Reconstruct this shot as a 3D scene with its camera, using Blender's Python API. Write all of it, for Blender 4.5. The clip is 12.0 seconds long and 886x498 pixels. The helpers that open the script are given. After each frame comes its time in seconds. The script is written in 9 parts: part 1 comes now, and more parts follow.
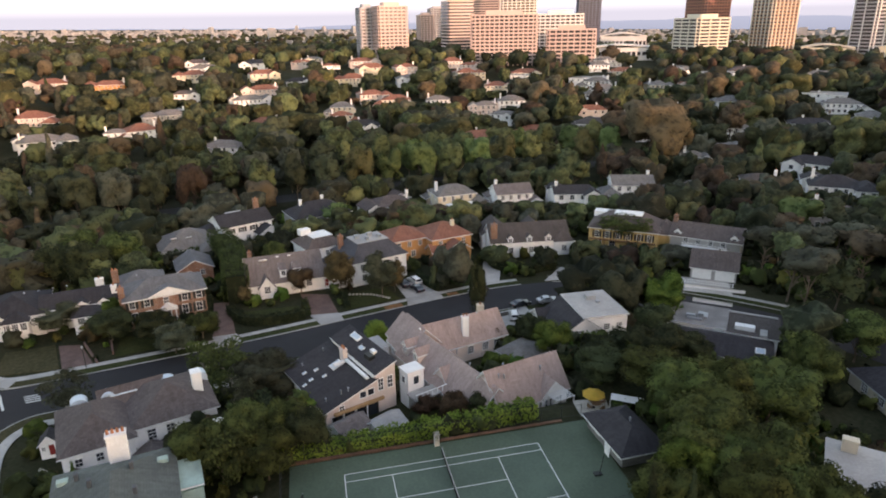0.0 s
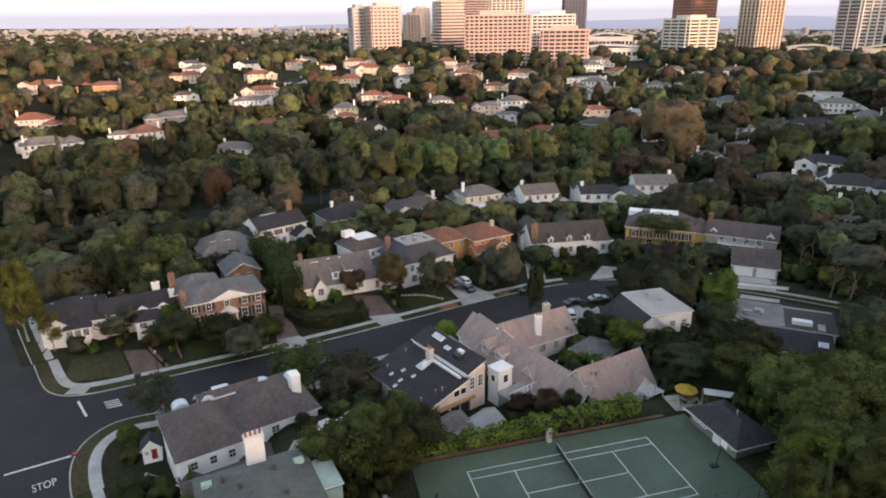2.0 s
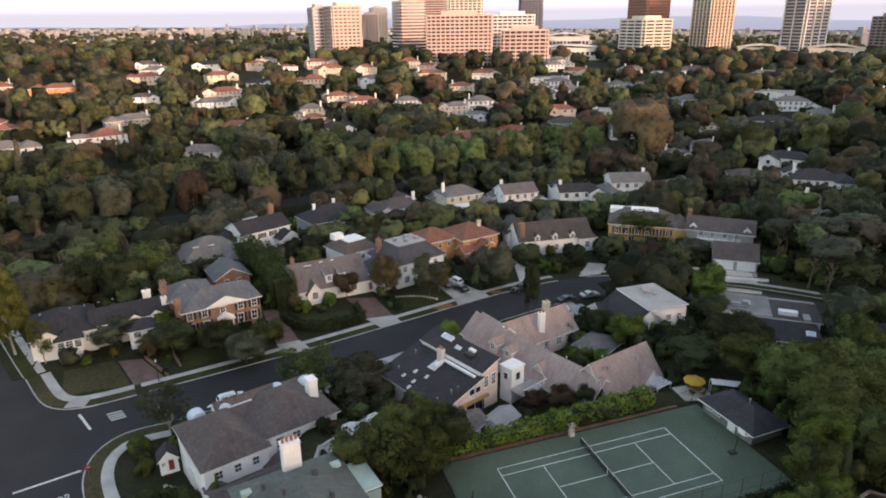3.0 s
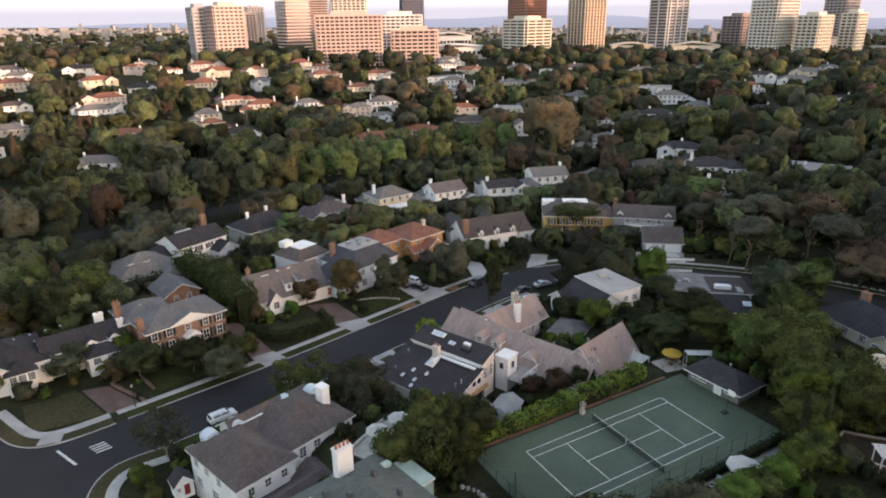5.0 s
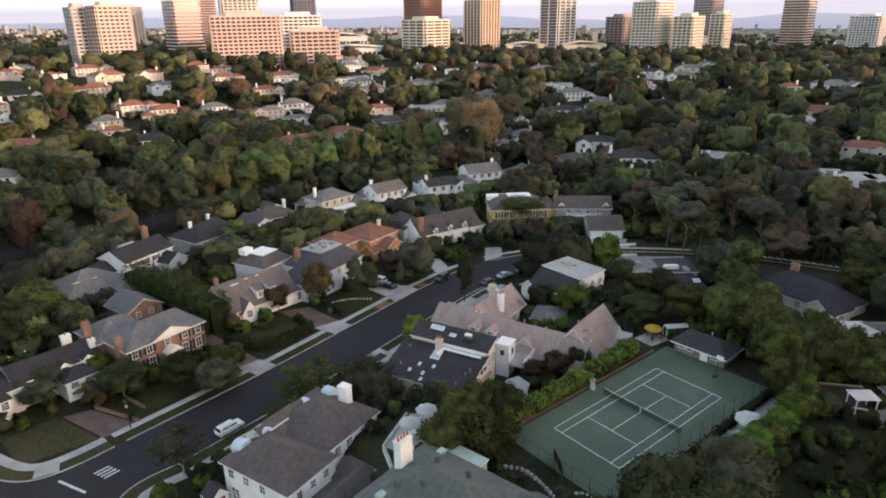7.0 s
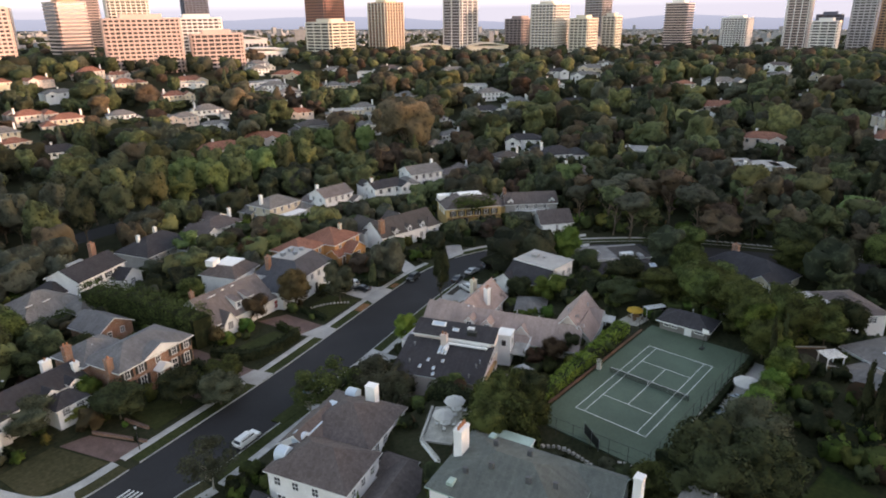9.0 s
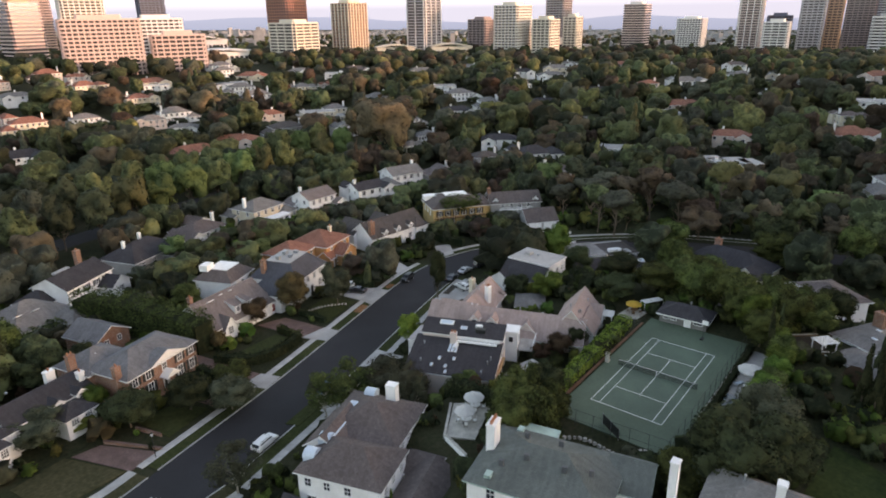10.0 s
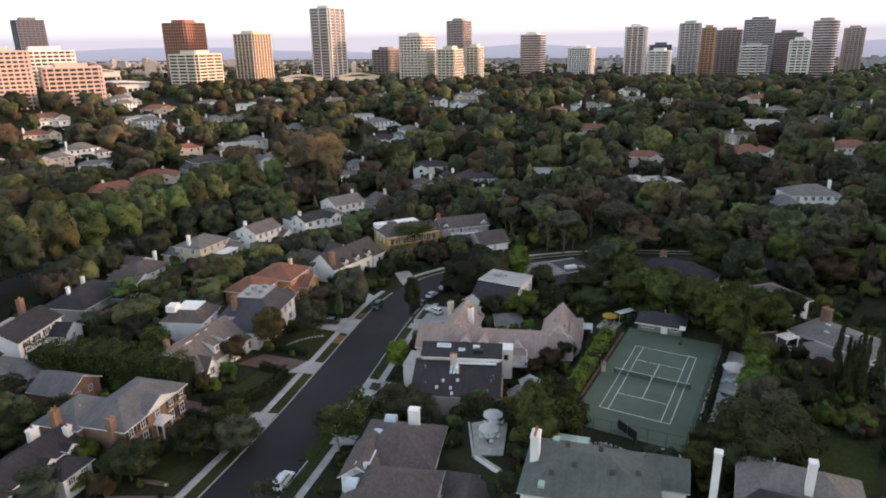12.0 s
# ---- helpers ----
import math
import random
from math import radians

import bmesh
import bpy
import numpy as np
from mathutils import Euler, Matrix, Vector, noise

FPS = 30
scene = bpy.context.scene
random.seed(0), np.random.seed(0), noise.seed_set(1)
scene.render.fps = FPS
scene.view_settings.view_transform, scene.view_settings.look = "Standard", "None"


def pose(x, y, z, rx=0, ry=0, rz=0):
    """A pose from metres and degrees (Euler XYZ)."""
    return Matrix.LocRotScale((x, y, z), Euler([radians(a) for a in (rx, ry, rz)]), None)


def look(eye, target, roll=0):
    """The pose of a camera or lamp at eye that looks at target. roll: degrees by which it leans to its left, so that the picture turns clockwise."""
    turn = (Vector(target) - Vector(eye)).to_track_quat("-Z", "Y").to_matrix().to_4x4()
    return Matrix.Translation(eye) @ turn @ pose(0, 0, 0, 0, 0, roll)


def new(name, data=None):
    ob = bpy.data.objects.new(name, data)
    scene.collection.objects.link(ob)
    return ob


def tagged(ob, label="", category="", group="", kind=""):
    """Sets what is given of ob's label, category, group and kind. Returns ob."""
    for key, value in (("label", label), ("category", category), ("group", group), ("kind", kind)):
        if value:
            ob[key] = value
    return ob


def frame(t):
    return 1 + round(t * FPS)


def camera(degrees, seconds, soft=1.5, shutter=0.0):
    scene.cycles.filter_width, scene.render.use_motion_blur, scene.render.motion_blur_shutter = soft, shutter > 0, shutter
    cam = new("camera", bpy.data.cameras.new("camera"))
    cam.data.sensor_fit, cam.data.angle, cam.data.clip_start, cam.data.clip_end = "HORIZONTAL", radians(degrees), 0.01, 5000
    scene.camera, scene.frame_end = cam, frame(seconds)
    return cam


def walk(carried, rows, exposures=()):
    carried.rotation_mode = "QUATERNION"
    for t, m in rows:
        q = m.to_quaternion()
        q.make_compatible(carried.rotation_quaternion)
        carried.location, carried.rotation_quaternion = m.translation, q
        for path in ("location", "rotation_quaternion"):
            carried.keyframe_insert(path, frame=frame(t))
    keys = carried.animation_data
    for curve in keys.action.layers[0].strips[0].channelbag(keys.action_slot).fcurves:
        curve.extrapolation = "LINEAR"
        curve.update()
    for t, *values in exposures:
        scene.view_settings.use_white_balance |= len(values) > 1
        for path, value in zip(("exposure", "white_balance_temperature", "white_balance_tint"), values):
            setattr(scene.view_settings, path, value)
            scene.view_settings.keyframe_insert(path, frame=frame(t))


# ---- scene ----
cam = camera(69.0, 12.0, soft=1.9)
PATH = [
    (0, (-12.72, -58.167, 49.482), (-12.341, -56.318, 48.821), -0.94),
    (0.5, (-17.123, -57.834, 49.708), (-16.733, -55.987, 49.047), -0.94),
    (1, (-21.242, -57.213, 49.925), (-20.841, -55.368, 49.264), -0.94),
    (1.5, (-25.281, -56.655, 50.39), (-24.865, -54.815, 49.726), -0.84),
    (2, (-29.398, -56.078, 50.648), (-28.954, -54.244, 49.984), -0.84),
    (2.5, (-33.416, -55.483, 50.997), (-32.923, -53.663, 50.331), -0.85),
    (3, (-37.535, -54.67, 51.308), (-36.965, -52.872, 50.641), -0.75),
    (5, (-54.028, -50.821, 52.63), (-53.135, -49.163, 51.956), -0.80),
    (5.5, (-58.108, -49.486, 52.83), (-57.142, -47.87, 52.154), -0.82),
    (6, (-62.072, -47.897, 52.887), (-61.041, -46.322, 52.212), -0.84),
    (6.5, (-66.072, -46.258, 53.125), (-64.975, -44.729, 52.449), -0.77),
    (7, (-70.123, -44.505, 53.39), (-68.962, -43.024, 52.712), -0.79),
    (9, (-85.105, -35.681, 54.407), (-83.722, -34.406, 53.729), -0.81),
    (9.5, (-88.407, -33.229, 54.683), (-86.986, -31.995, 54.003), -0.73),
    (10, (-91.746, -30.578, 55.034), (-90.285, -29.393, 54.355), -0.76),
    (10.5, (-95.023, -27.776, 55.417), (-93.515, -26.65, 54.741), -0.70),
    (11, (-98.165, -24.786, 55.664), (-96.607, -23.716, 55.011), -0.74),
    (11.5, (-101.1, -21.801, 55.883), (-99.494, -20.788, 55.255), -0.78),
    (12, (-103.789, -18.626, 56.077), (-102.137, -17.675, 55.472), -0.93),
]
walk(cam, [(t, look(eye, target, roll)) for t, eye, target, roll in PATH], exposures=[(0, 2.50, 9900, 28), (6, 2.53, 9900, 28), (10, 2.57, 9900, 28), (12, 2.45, 9900, 29)])

# ---- light ----
SUN_EL, SUN_AZ = 5.5, (0.52, -0.85)   # low evening sun behind the viewer's right shoulder
world = bpy.data.worlds.new("evening_sky")
scene.world = world
world.use_nodes = True
wn, wl = world.node_tree.nodes, world.node_tree.links
wn.clear()
sky = wn.new("ShaderNodeTexSky")
sky.sky_type, sky.sun_disc = "NISHITA", False
sky.sun_elevation = radians(SUN_EL)
sky.sun_rotation = math.atan2(SUN_AZ[0], SUN_AZ[1])
sky.altitude, sky.air_density, sky.dust_density, sky.ozone_density = 100, 1.0, 1.2, 2.0
wbg = wn.new("ShaderNodeBackground")
wbg.inputs["Strength"].default_value = 0.15
wout = wn.new("ShaderNodeOutputWorld")
wl.new(sky.outputs[0], wbg.inputs[0])
wl.new(wbg.outputs[0], wout.inputs[0])

sun_data = bpy.data.lights.new("sun", "SUN")
sun_data.energy, sun_data.angle, sun_data.color = 0.62, radians(0.6), (1.0, 0.79, 0.74)
sun = new("sun", sun_data)
sun.matrix_world = look((SUN_AZ[0] * 100, SUN_AZ[1] * 100, 100 * math.tan(radians(SUN_EL))), (0, 0, 0))


# ---- materials ----
def material(name, rough=0.8, metal=0.0, spec=0.3):
    m = bpy.data.materials.new(name)
    m.use_nodes = True
    b = m.node_tree.nodes["Principled BSDF"]
    b.inputs["Roughness"].default_value = rough
    b.inputs["Metallic"].default_value = metal
    b.inputs["Specular IOR Level"].default_value = spec
    return m, m.node_tree.nodes, m.node_tree.links, b


def ramp(nodes, stops):
    r = nodes.new("ShaderNodeValToRGB")
    while len(r.color_ramp.elements) < len(stops):
        r.color_ramp.elements.new(0.5)
    for e, (p, c) in zip(r.color_ramp.elements, stops):
        e.position, e.color = p, (*c, 1)
    return r


def shade(c, k):
    return tuple(min(1.0, max(0.0, v * k)) for v in c)


def noisy(name, colour, rough=0.8, scale=0.6, fine=9.0, amount=0.3, bump=0.15, spec=0.3, object_random=0.0, stretch=(1, 1, 1), metal=0.0):
    """A surface whose colour varies at two scales, with fine relief."""
    m, n, l, b = material(name, rough, metal, spec)
    tc = n.new("ShaderNodeTexCoord")
    mp = n.new("ShaderNodeMapping")
    mp.inputs["Scale"].default_value = stretch
    l.new(tc.outputs["Object"], mp.inputs[0])
    big, small = n.new("ShaderNodeTexNoise"), n.new("ShaderNodeTexNoise")
    big.inputs["Scale"].default_value, big.inputs["Detail"].default_value = scale, 4
    small.inputs["Scale"].default_value, small.inputs["Detail"].default_value = fine, 3
    for t in (big, small):
        l.new(mp.outputs[0], t.inputs["Vector"])
    add = n.new("ShaderNodeMath")
    add.operation = "ADD"
    half = n.new("ShaderNodeMath")
    half.operation = "MULTIPLY"
    half.inputs[1].default_value = 0.6
    l.new(small.outputs[0], half.inputs[0])
    l.new(big.outputs[0], add.inputs[0])
    l.new(half.outputs[0], add.inputs[1])
    r = ramp(n, [(0.5, shade(colour, 1 - amount)), (0.8, colour), (1.1, shade(colour, 1 + amount))])
    l.new(add.outputs[0], r.inputs[0])
    out = r.outputs[0]
    if object_random:
        info = n.new("ShaderNodeObjectInfo")
        hs = n.new("ShaderNodeHueSaturation")
        ma = n.new("ShaderNodeMapRange")
        ma.inputs["To Min"].default_value, ma.inputs["To Max"].default_value = 1 - object_random, 1 + object_random
        l.new(info.outputs["Random"], ma.inputs[0])
        l.new(ma.outputs[0], hs.inputs["Value"])
        l.new(out, hs.inputs["Color"])
        out = hs.outputs[0]
    l.new(out, b.inputs["Base Color"])
    if bump:
        bp = n.new("ShaderNodeBump")
        bp.inputs["Strength"].default_value, bp.inputs["Distance"].default_value = bump, 0.05
        l.new(small.outputs[0], bp.inputs["Height"])
        l.new(bp.outputs[0], b.inputs["Normal"])
    return m


def shingles(name, colour, course=0.28, tab=0.5, amount=0.35, rough=0.9, rise=0.5):
    """Roof covering laid in staggered courses, weathered in patches. Runs on the UV of the slopes, in metres."""
    m, n, l, b = material(name, rough, 0, 0.2)
    tc = n.new("ShaderNodeTexCoord")
    br = n.new("ShaderNodeTexBrick")
    br.inputs["Scale"].default_value = 1.0
    br.inputs["Brick Width"].default_value, br.inputs["Row Height"].default_value = tab, course
    br.inputs["Mortar Size"].default_value, br.inputs["Mortar Smooth"].default_value = 0.018, 0.4
    amount *= 0.5
    br.inputs["Color1"].default_value = (*shade(colour, 1 - amount), 1)
    br.inputs["Color2"].default_value = (*shade(colour, 1 + amount * 0.8), 1)
    br.inputs["Mortar"].default_value = (*shade(colour, 0.72), 1)
    l.new(tc.outputs["UV"], br.inputs["Vector"])
    ns = n.new("ShaderNodeTexNoise")
    ns.inputs["Scale"].default_value, ns.inputs["Detail"].default_value = 0.35, 5
    l.new(tc.outputs["Object"], ns.inputs["Vector"])
    st = n.new("ShaderNodeTexNoise")
    st.inputs["Scale"].default_value, st.inputs["Detail"].default_value = 1.2, 4
    mp = n.new("ShaderNodeMapping")
    mp.inputs["Scale"].default_value = (1.6, 0.2, 1)
    l.new(tc.outputs["UV"], mp.inputs[0])
    l.new(mp.outputs[0], st.inputs["Vector"])
    mix = n.new("ShaderNodeMath")
    mix.operation = "ADD"
    l.new(ns.outputs[0], mix.inputs[0])
    l.new(st.outputs[0], mix.inputs[1])
    mr = n.new("ShaderNodeMapRange")
    mr.inputs["From Min"].default_value, mr.inputs["From Max"].default_value = 0.6, 1.4
    mr.inputs["To Min"].default_value, mr.inputs["To Max"].default_value = 0.74, 1.26
    l.new(mix.outputs[0], mr.inputs[0])
    hs = n.new("ShaderNodeHueSaturation")
    l.new(mr.outputs[0], hs.inputs["Value"])
    l.new(br.outputs["Color"], hs.inputs["Color"])
    l.new(hs.outputs[0], b.inputs["Base Color"])
    bp = n.new("ShaderNodeBump")
    bp.inputs["Strength"].default_value, bp.inputs["Distance"].default_value = rise, 0.03
    l.new(br.outputs["Fac"], bp.inputs["Height"])
    bp.invert = True
    l.new(bp.outputs[0], b.inputs["Normal"])
    return m


def leafy(name, dark, mid, light, rough=0.9, hue=0.025, relief=0.0):
    """Foliage: clumps and single sprays vary in tone, every tree has its own cast; relief: bunched surface of a closed crown."""
    m, n, l, b = material(name, rough, 0, 0.06)
    geo, info = n.new("ShaderNodeNewGeometry"), n.new("ShaderNodeObjectInfo")
    ns, fine = n.new("ShaderNodeTexNoise"), n.new("ShaderNodeTexNoise")
    ns.inputs["Scale"].default_value, ns.inputs["Detail"].default_value = 0.45, 3
    fine.inputs["Scale"].default_value, fine.inputs["Detail"].default_value = 1.5, 3
    for t in (ns, fine):
        l.new(geo.outputs["Position"], t.inputs["Vector"])
    both = n.new("ShaderNodeMath")
    both.operation = "MULTIPLY_ADD"
    both.inputs[1].default_value = 0.5 if relief else 0.4
    l.new(fine.outputs[0], both.inputs[0])
    l.new(ns.outputs[0], both.inputs[2])
    mix = n.new("ShaderNodeMath")
    mix.operation = "MULTIPLY_ADD"
    mix.inputs[1].default_value = 0.28
    l.new(geo.outputs["Random Per Island"], mix.inputs[0])
    l.new(both.outputs[0], mix.inputs[2])
    shift = 0.25 if relief else 0.2
    r = ramp(n, [(0.28 + shift * 0.8, tuple(a * 0.45 + c * 0.55 for a, c in zip(dark, mid))), (0.6 + shift, mid), (0.92 + shift, light)])
    sub_ = n.new("ShaderNodeMapRange")
    sub_.inputs["From Max"].default_value = 1.0 + shift
    sub_.inputs["To Max"].default_value = 1.0
    for e in r.color_ramp.elements:
        e.position = min(1.0, e.position / (1.0 + shift))
    l.new(mix.outputs[0], sub_.inputs[0])
    l.new(sub_.outputs[0], r.inputs[0])
    tone, whole = n.new("ShaderNodeAttribute"), n.new("ShaderNodeMath")
    tone.attribute_name = "tone"
    wrap = n.new("ShaderNodeMath")
    wrap.operation = "FRACT"
    l.new(tone.outputs["Fac"], whole.inputs[0])
    l.new(info.outputs["Random"], whole.inputs[1])
    l.new(whole.outputs[0], wrap.inputs[0])
    hs = n.new("ShaderNodeHueSaturation")
    for sock, lo, hi in (("Hue", 0.5 - hue, 0.5 + hue), ("Value", 0.68, 1.32)):
        ma = n.new("ShaderNodeMapRange")
        ma.inputs["To Min"].default_value, ma.inputs["To Max"].default_value = lo, hi
        l.new(wrap.outputs[0], ma.inputs[0])
        l.new(ma.outputs[0], hs.inputs[sock])
    l.new(r.outputs[0], hs.inputs["Color"])
    l.new(hs.outputs[0], b.inputs["Base Color"])
    if relief:
        bp = n.new("ShaderNodeBump")
        bp.inputs["Strength"].default_value, bp.inputs["Distance"].default_value = 1.0, relief
        l.new(both.outputs[0], bp.inputs["Height"])
        l.new(bp.outputs[0], b.inputs["Normal"])
    tr = n.new("ShaderNodeBsdfTranslucent")
    l.new(hs.outputs[0], tr.inputs[0])
    mx = n.new("ShaderNodeMixShader")
    mx.inputs[0].default_value = 0.1 if relief else 0.22
    l.new(b.outputs[0], mx.inputs[1])
    l.new(tr.outputs[0], mx.inputs[2])
    l.new(mx.outputs[0], n["Material Output"].inputs[0])
    return m


def glassy(name, colour=(0.03, 0.035, 0.045), rough=0.08):
    m, n, l, b = material(name, rough, 0, 0.8)
    b.inputs["Base Color"].default_value = (*colour, 1)
    return m


M = {
    "asphalt": noisy("asphalt", (0.027, 0.0255, 0.0275), 0.85, 0.08, 6.0, 0.35, 0.2, 0.35),
    "concrete": noisy("concrete", (0.42, 0.40, 0.38), 0.85, 0.25, 5.0, 0.25, 0.1, object_random=0.12),
    "kerb": noisy("kerb_concrete", (0.40, 0.39, 0.37), 0.85, 0.3, 5.0, 0.25, 0.1, object_random=0.1),
    "paint": noisy("road_paint", (0.62, 0.62, 0.60), 0.7, 1.5, 12.0, 0.3, 0.05),
    "paver": noisy("red_paver", (0.155, 0.095, 0.082), 0.85, 0.5, 4.0, 0.3, 0.2),
    "stone": noisy("pale_stone", (0.46, 0.43, 0.38), 0.85, 0.7, 6.0, 0.3, 0.2, object_random=0.15),
    "patio": noisy("patio_stone", (0.36, 0.34, 0.32), 0.8, 0.5, 5.0, 0.3, 0.15),
    "clay": noisy("orange_clay", (0.15, 0.080, 0.052), 0.9, 0.6, 5.0, 0.35, 0.2),
    "court": noisy("court_green", (0.071, 0.108, 0.073), 0.75, 0.12, 3.0, 0.22, 0.03, 0.35),
    "court_in": noisy("court_inner_green", (0.073, 0.114, 0.083), 0.72, 0.15, 3.0, 0.2, 0.03, 0.35),
    "court_line": noisy("court_line_white", (0.72, 0.74, 0.72), 0.7, 1.0, 8.0, 0.15, 0.02),
    "white": noisy("white_stucco", (0.87, 0.86, 0.85), 0.85, 0.3, 7.0, 0.12, 0.12),
    "cream": noisy("cream_stucco", (0.66, 0.58, 0.46), 0.85, 0.3, 7.0, 0.14, 0.12),
    "pink_wall": noisy("pale_pink_stucco", (0.68, 0.57, 0.52), 0.85, 0.3, 7.0, 0.14, 0.12),
    "orange": noisy("ochre_stucco", (0.55, 0.27, 0.12), 0.85, 0.3, 6.0, 0.18, 0.12),
    "yellow": noisy("golden_stucco", (0.56, 0.38, 0.17), 0.85, 0.35, 6.0, 0.18, 0.12),
    "greyw": noisy("grey_siding", (0.36, 0.35, 0.34), 0.8, 0.4, 8.0, 0.15, 0.12),
    "boards": noisy("weathered_boards", (0.20, 0.19, 0.18), 0.85, 0.6, 8.0, 0.25, 0.15, stretch=(1, 1, 6)),
    "wood_warm": noisy("warm_timber", (0.42, 0.25, 0.13), 0.7, 0.6, 8.0, 0.2, 0.1),
    "vent_grey": noisy("dark_vent", (0.10, 0.105, 0.11), 0.6, 0.8, 9.0, 0.2, 0.05),
    "brick": None,
    "trim": noisy("white_trim", (0.84, 0.84, 0.83), 0.6, 0.8, 9.0, 0.08, 0.03),
    "dark_trim": noisy("dark_trim", (0.03, 0.032, 0.03), 0.55, 0.8, 9.0, 0.2, 0.03),
    "wood": noisy("brown_wood", (0.20, 0.115, 0.065), 0.75, 0.6, 8.0, 0.3, 0.15, stretch=(1, 1, 0.15)),
    "door_red": noisy("red_door_paint", (0.30, 0.035, 0.03), 0.5, 0.8, 9.0, 0.15, 0.03),
    "metal": noisy("dull_metal", (0.38, 0.40, 0.42), 0.45, 0.8, 9.0, 0.2, 0.05, metal=0.7),
    "copper": noisy("green_copper", (0.36, 0.50, 0.45), 0.7, 0.6, 6.0, 0.22, 0.05),
    "skyblue": noisy("pale_blue_metal", (0.50, 0.60, 0.68), 0.35, 0.6, 6.0, 0.12, 0.03, 0.5),
    "terracotta": noisy("terracotta", (0.42, 0.16, 0.085), 0.8, 0.8, 9.0, 0.25, 0.15),
    "glass": glassy("window_glass"),
    "blind": noisy("drawn_blind", (0.45, 0.43, 0.38), 0.8, 0.5, 6.0, 0.15, 0.02),
    "lawn": None,
    "r_slate": shingles("grey_slate", (0.165, 0.163, 0.168), 0.26, 0.34, 0.25),
    "r_dark": shingles("charcoal_shingle", (0.052, 0.049, 0.054), 0.24, 0.5, 0.25),
    "r_brown": shingles("weathered_brown_shake", (0.135, 0.108, 0.103), 0.28, 0.3, 0.35),
    "r_taupe": shingles("taupe_shake", (0.20, 0.165, 0.158), 0.28, 0.3, 0.33),
    "r_pink": shingles("faded_pink_shake", (0.40, 0.295, 0.270), 0.28, 0.32, 0.22),
    "r_green": shingles("grey_green_slate", (0.125, 0.140, 0.130), 0.3, 0.4, 0.2),
    "r_grey": shingles("grey_shake", (0.20, 0.188, 0.18), 0.28, 0.32, 0.3),
    "r_blue": shingles("blue_grey_slate", (0.085, 0.088, 0.102), 0.26, 0.34, 0.25),
    "r_red": shingles("red_barrel_tile", (0.29, 0.125, 0.09), 0.35, 0.24, 0.3),
    "r_black": shingles("black_brown_shake", (0.10, 0.085, 0.08), 0.28, 0.32, 0.3),
    "r_flat": noisy("flat_roof_coating", (0.38, 0.37, 0.36), 0.75, 0.25, 3.0, 0.2, 0.05),
    "r_gravel": noisy("grey_gravel_roof", (0.23, 0.22, 0.215), 0.9, 0.3, 5.0, 0.25, 0.2),
    "bark": noisy("brown_bark", (0.14, 0.105, 0.08), 0.9, 1.2, 10.0, 0.35, 0.4),
    "pale_bark": noisy("pale_sycamore_bark", (0.38, 0.34, 0.28), 0.85, 1.0, 6.0, 0.4, 0.3),
}


LEAVES = {
    "leaf": ("green", (0.018, 0.025, 0.011), (0.047, 0.060, 0.023), (0.102, 0.124, 0.042)),
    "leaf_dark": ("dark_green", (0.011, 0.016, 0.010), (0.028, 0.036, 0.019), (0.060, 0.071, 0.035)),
    "leaf_bright": ("bright_green", (0.021, 0.044, 0.011), (0.060, 0.103, 0.025), (0.126, 0.180, 0.044)),
    "leaf_lime": ("lime_green", (0.042, 0.078, 0.015), (0.115, 0.178, 0.036), (0.215, 0.290, 0.062)),
    "leaf_yellow": ("yellow_green", (0.035, 0.039, 0.013), (0.088, 0.090, 0.027), (0.162, 0.150, 0.043)),
    "leaf_rust": ("rust_brown", (0.029, 0.021, 0.014), (0.070, 0.048, 0.029), (0.120, 0.079, 0.045)),
    "leaf_olive": ("grey_olive", (0.021, 0.024, 0.016), (0.051, 0.055, 0.035), (0.091, 0.096, 0.062)),
}
for key, (word, *tones) in LEAVES.items():
    M[key] = leafy(word + "_leaves", *tones)
    # closed canopies seen from afar: haze and shade between leaves painted in as greyer tones
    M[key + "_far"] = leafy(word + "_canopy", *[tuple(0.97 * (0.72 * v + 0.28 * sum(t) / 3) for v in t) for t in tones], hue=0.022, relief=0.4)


def brickwork(name, c1, c2, mortar):
    m, n, l, b = material(name, 0.85, 0, 0.2)
    tc = n.new("ShaderNodeTexCoord")
    br = n.new("ShaderNodeTexBrick")
    br.inputs["Scale"].default_value = 1.0
    br.inputs["Brick Width"].default_value, br.inputs["Row Height"].default_value = 0.22, 0.075
    br.inputs["Mortar Size"].default_value = 0.008
    br.inputs["Color1"].default_value, br.inputs["Color2"].default_value, br.inputs["Mortar"].default_value = (*c1, 1), (*c2, 1), (*mortar, 1)
    l.new(tc.outputs["UV"], br.inputs["Vector"])
    ns = n.new("ShaderNodeTexNoise")
    ns.inputs["Scale"].default_value, ns.inputs["Detail"].default_value = 0.6, 5
    l.new(tc.outputs["Object"], ns.inputs["Vector"])
    mr = n.new("ShaderNodeMapRange")
    mr.inputs["From Min"].default_value, mr.inputs["From Max"].default_value = 0.3, 0.7
    mr.inputs["To Min"].default_value, mr.inputs["To Max"].default_value = 0.75, 1.25
    l.new(ns.outputs[0], mr.inputs[0])
    hs = n.new("ShaderNodeHueSaturation")
    l.new(mr.outputs[0], hs.inputs["Value"])
    l.new(br.outputs["Color"], hs.inputs["Color"])
    l.new(hs.outputs[0], b.inputs["Base Color"])
    return m


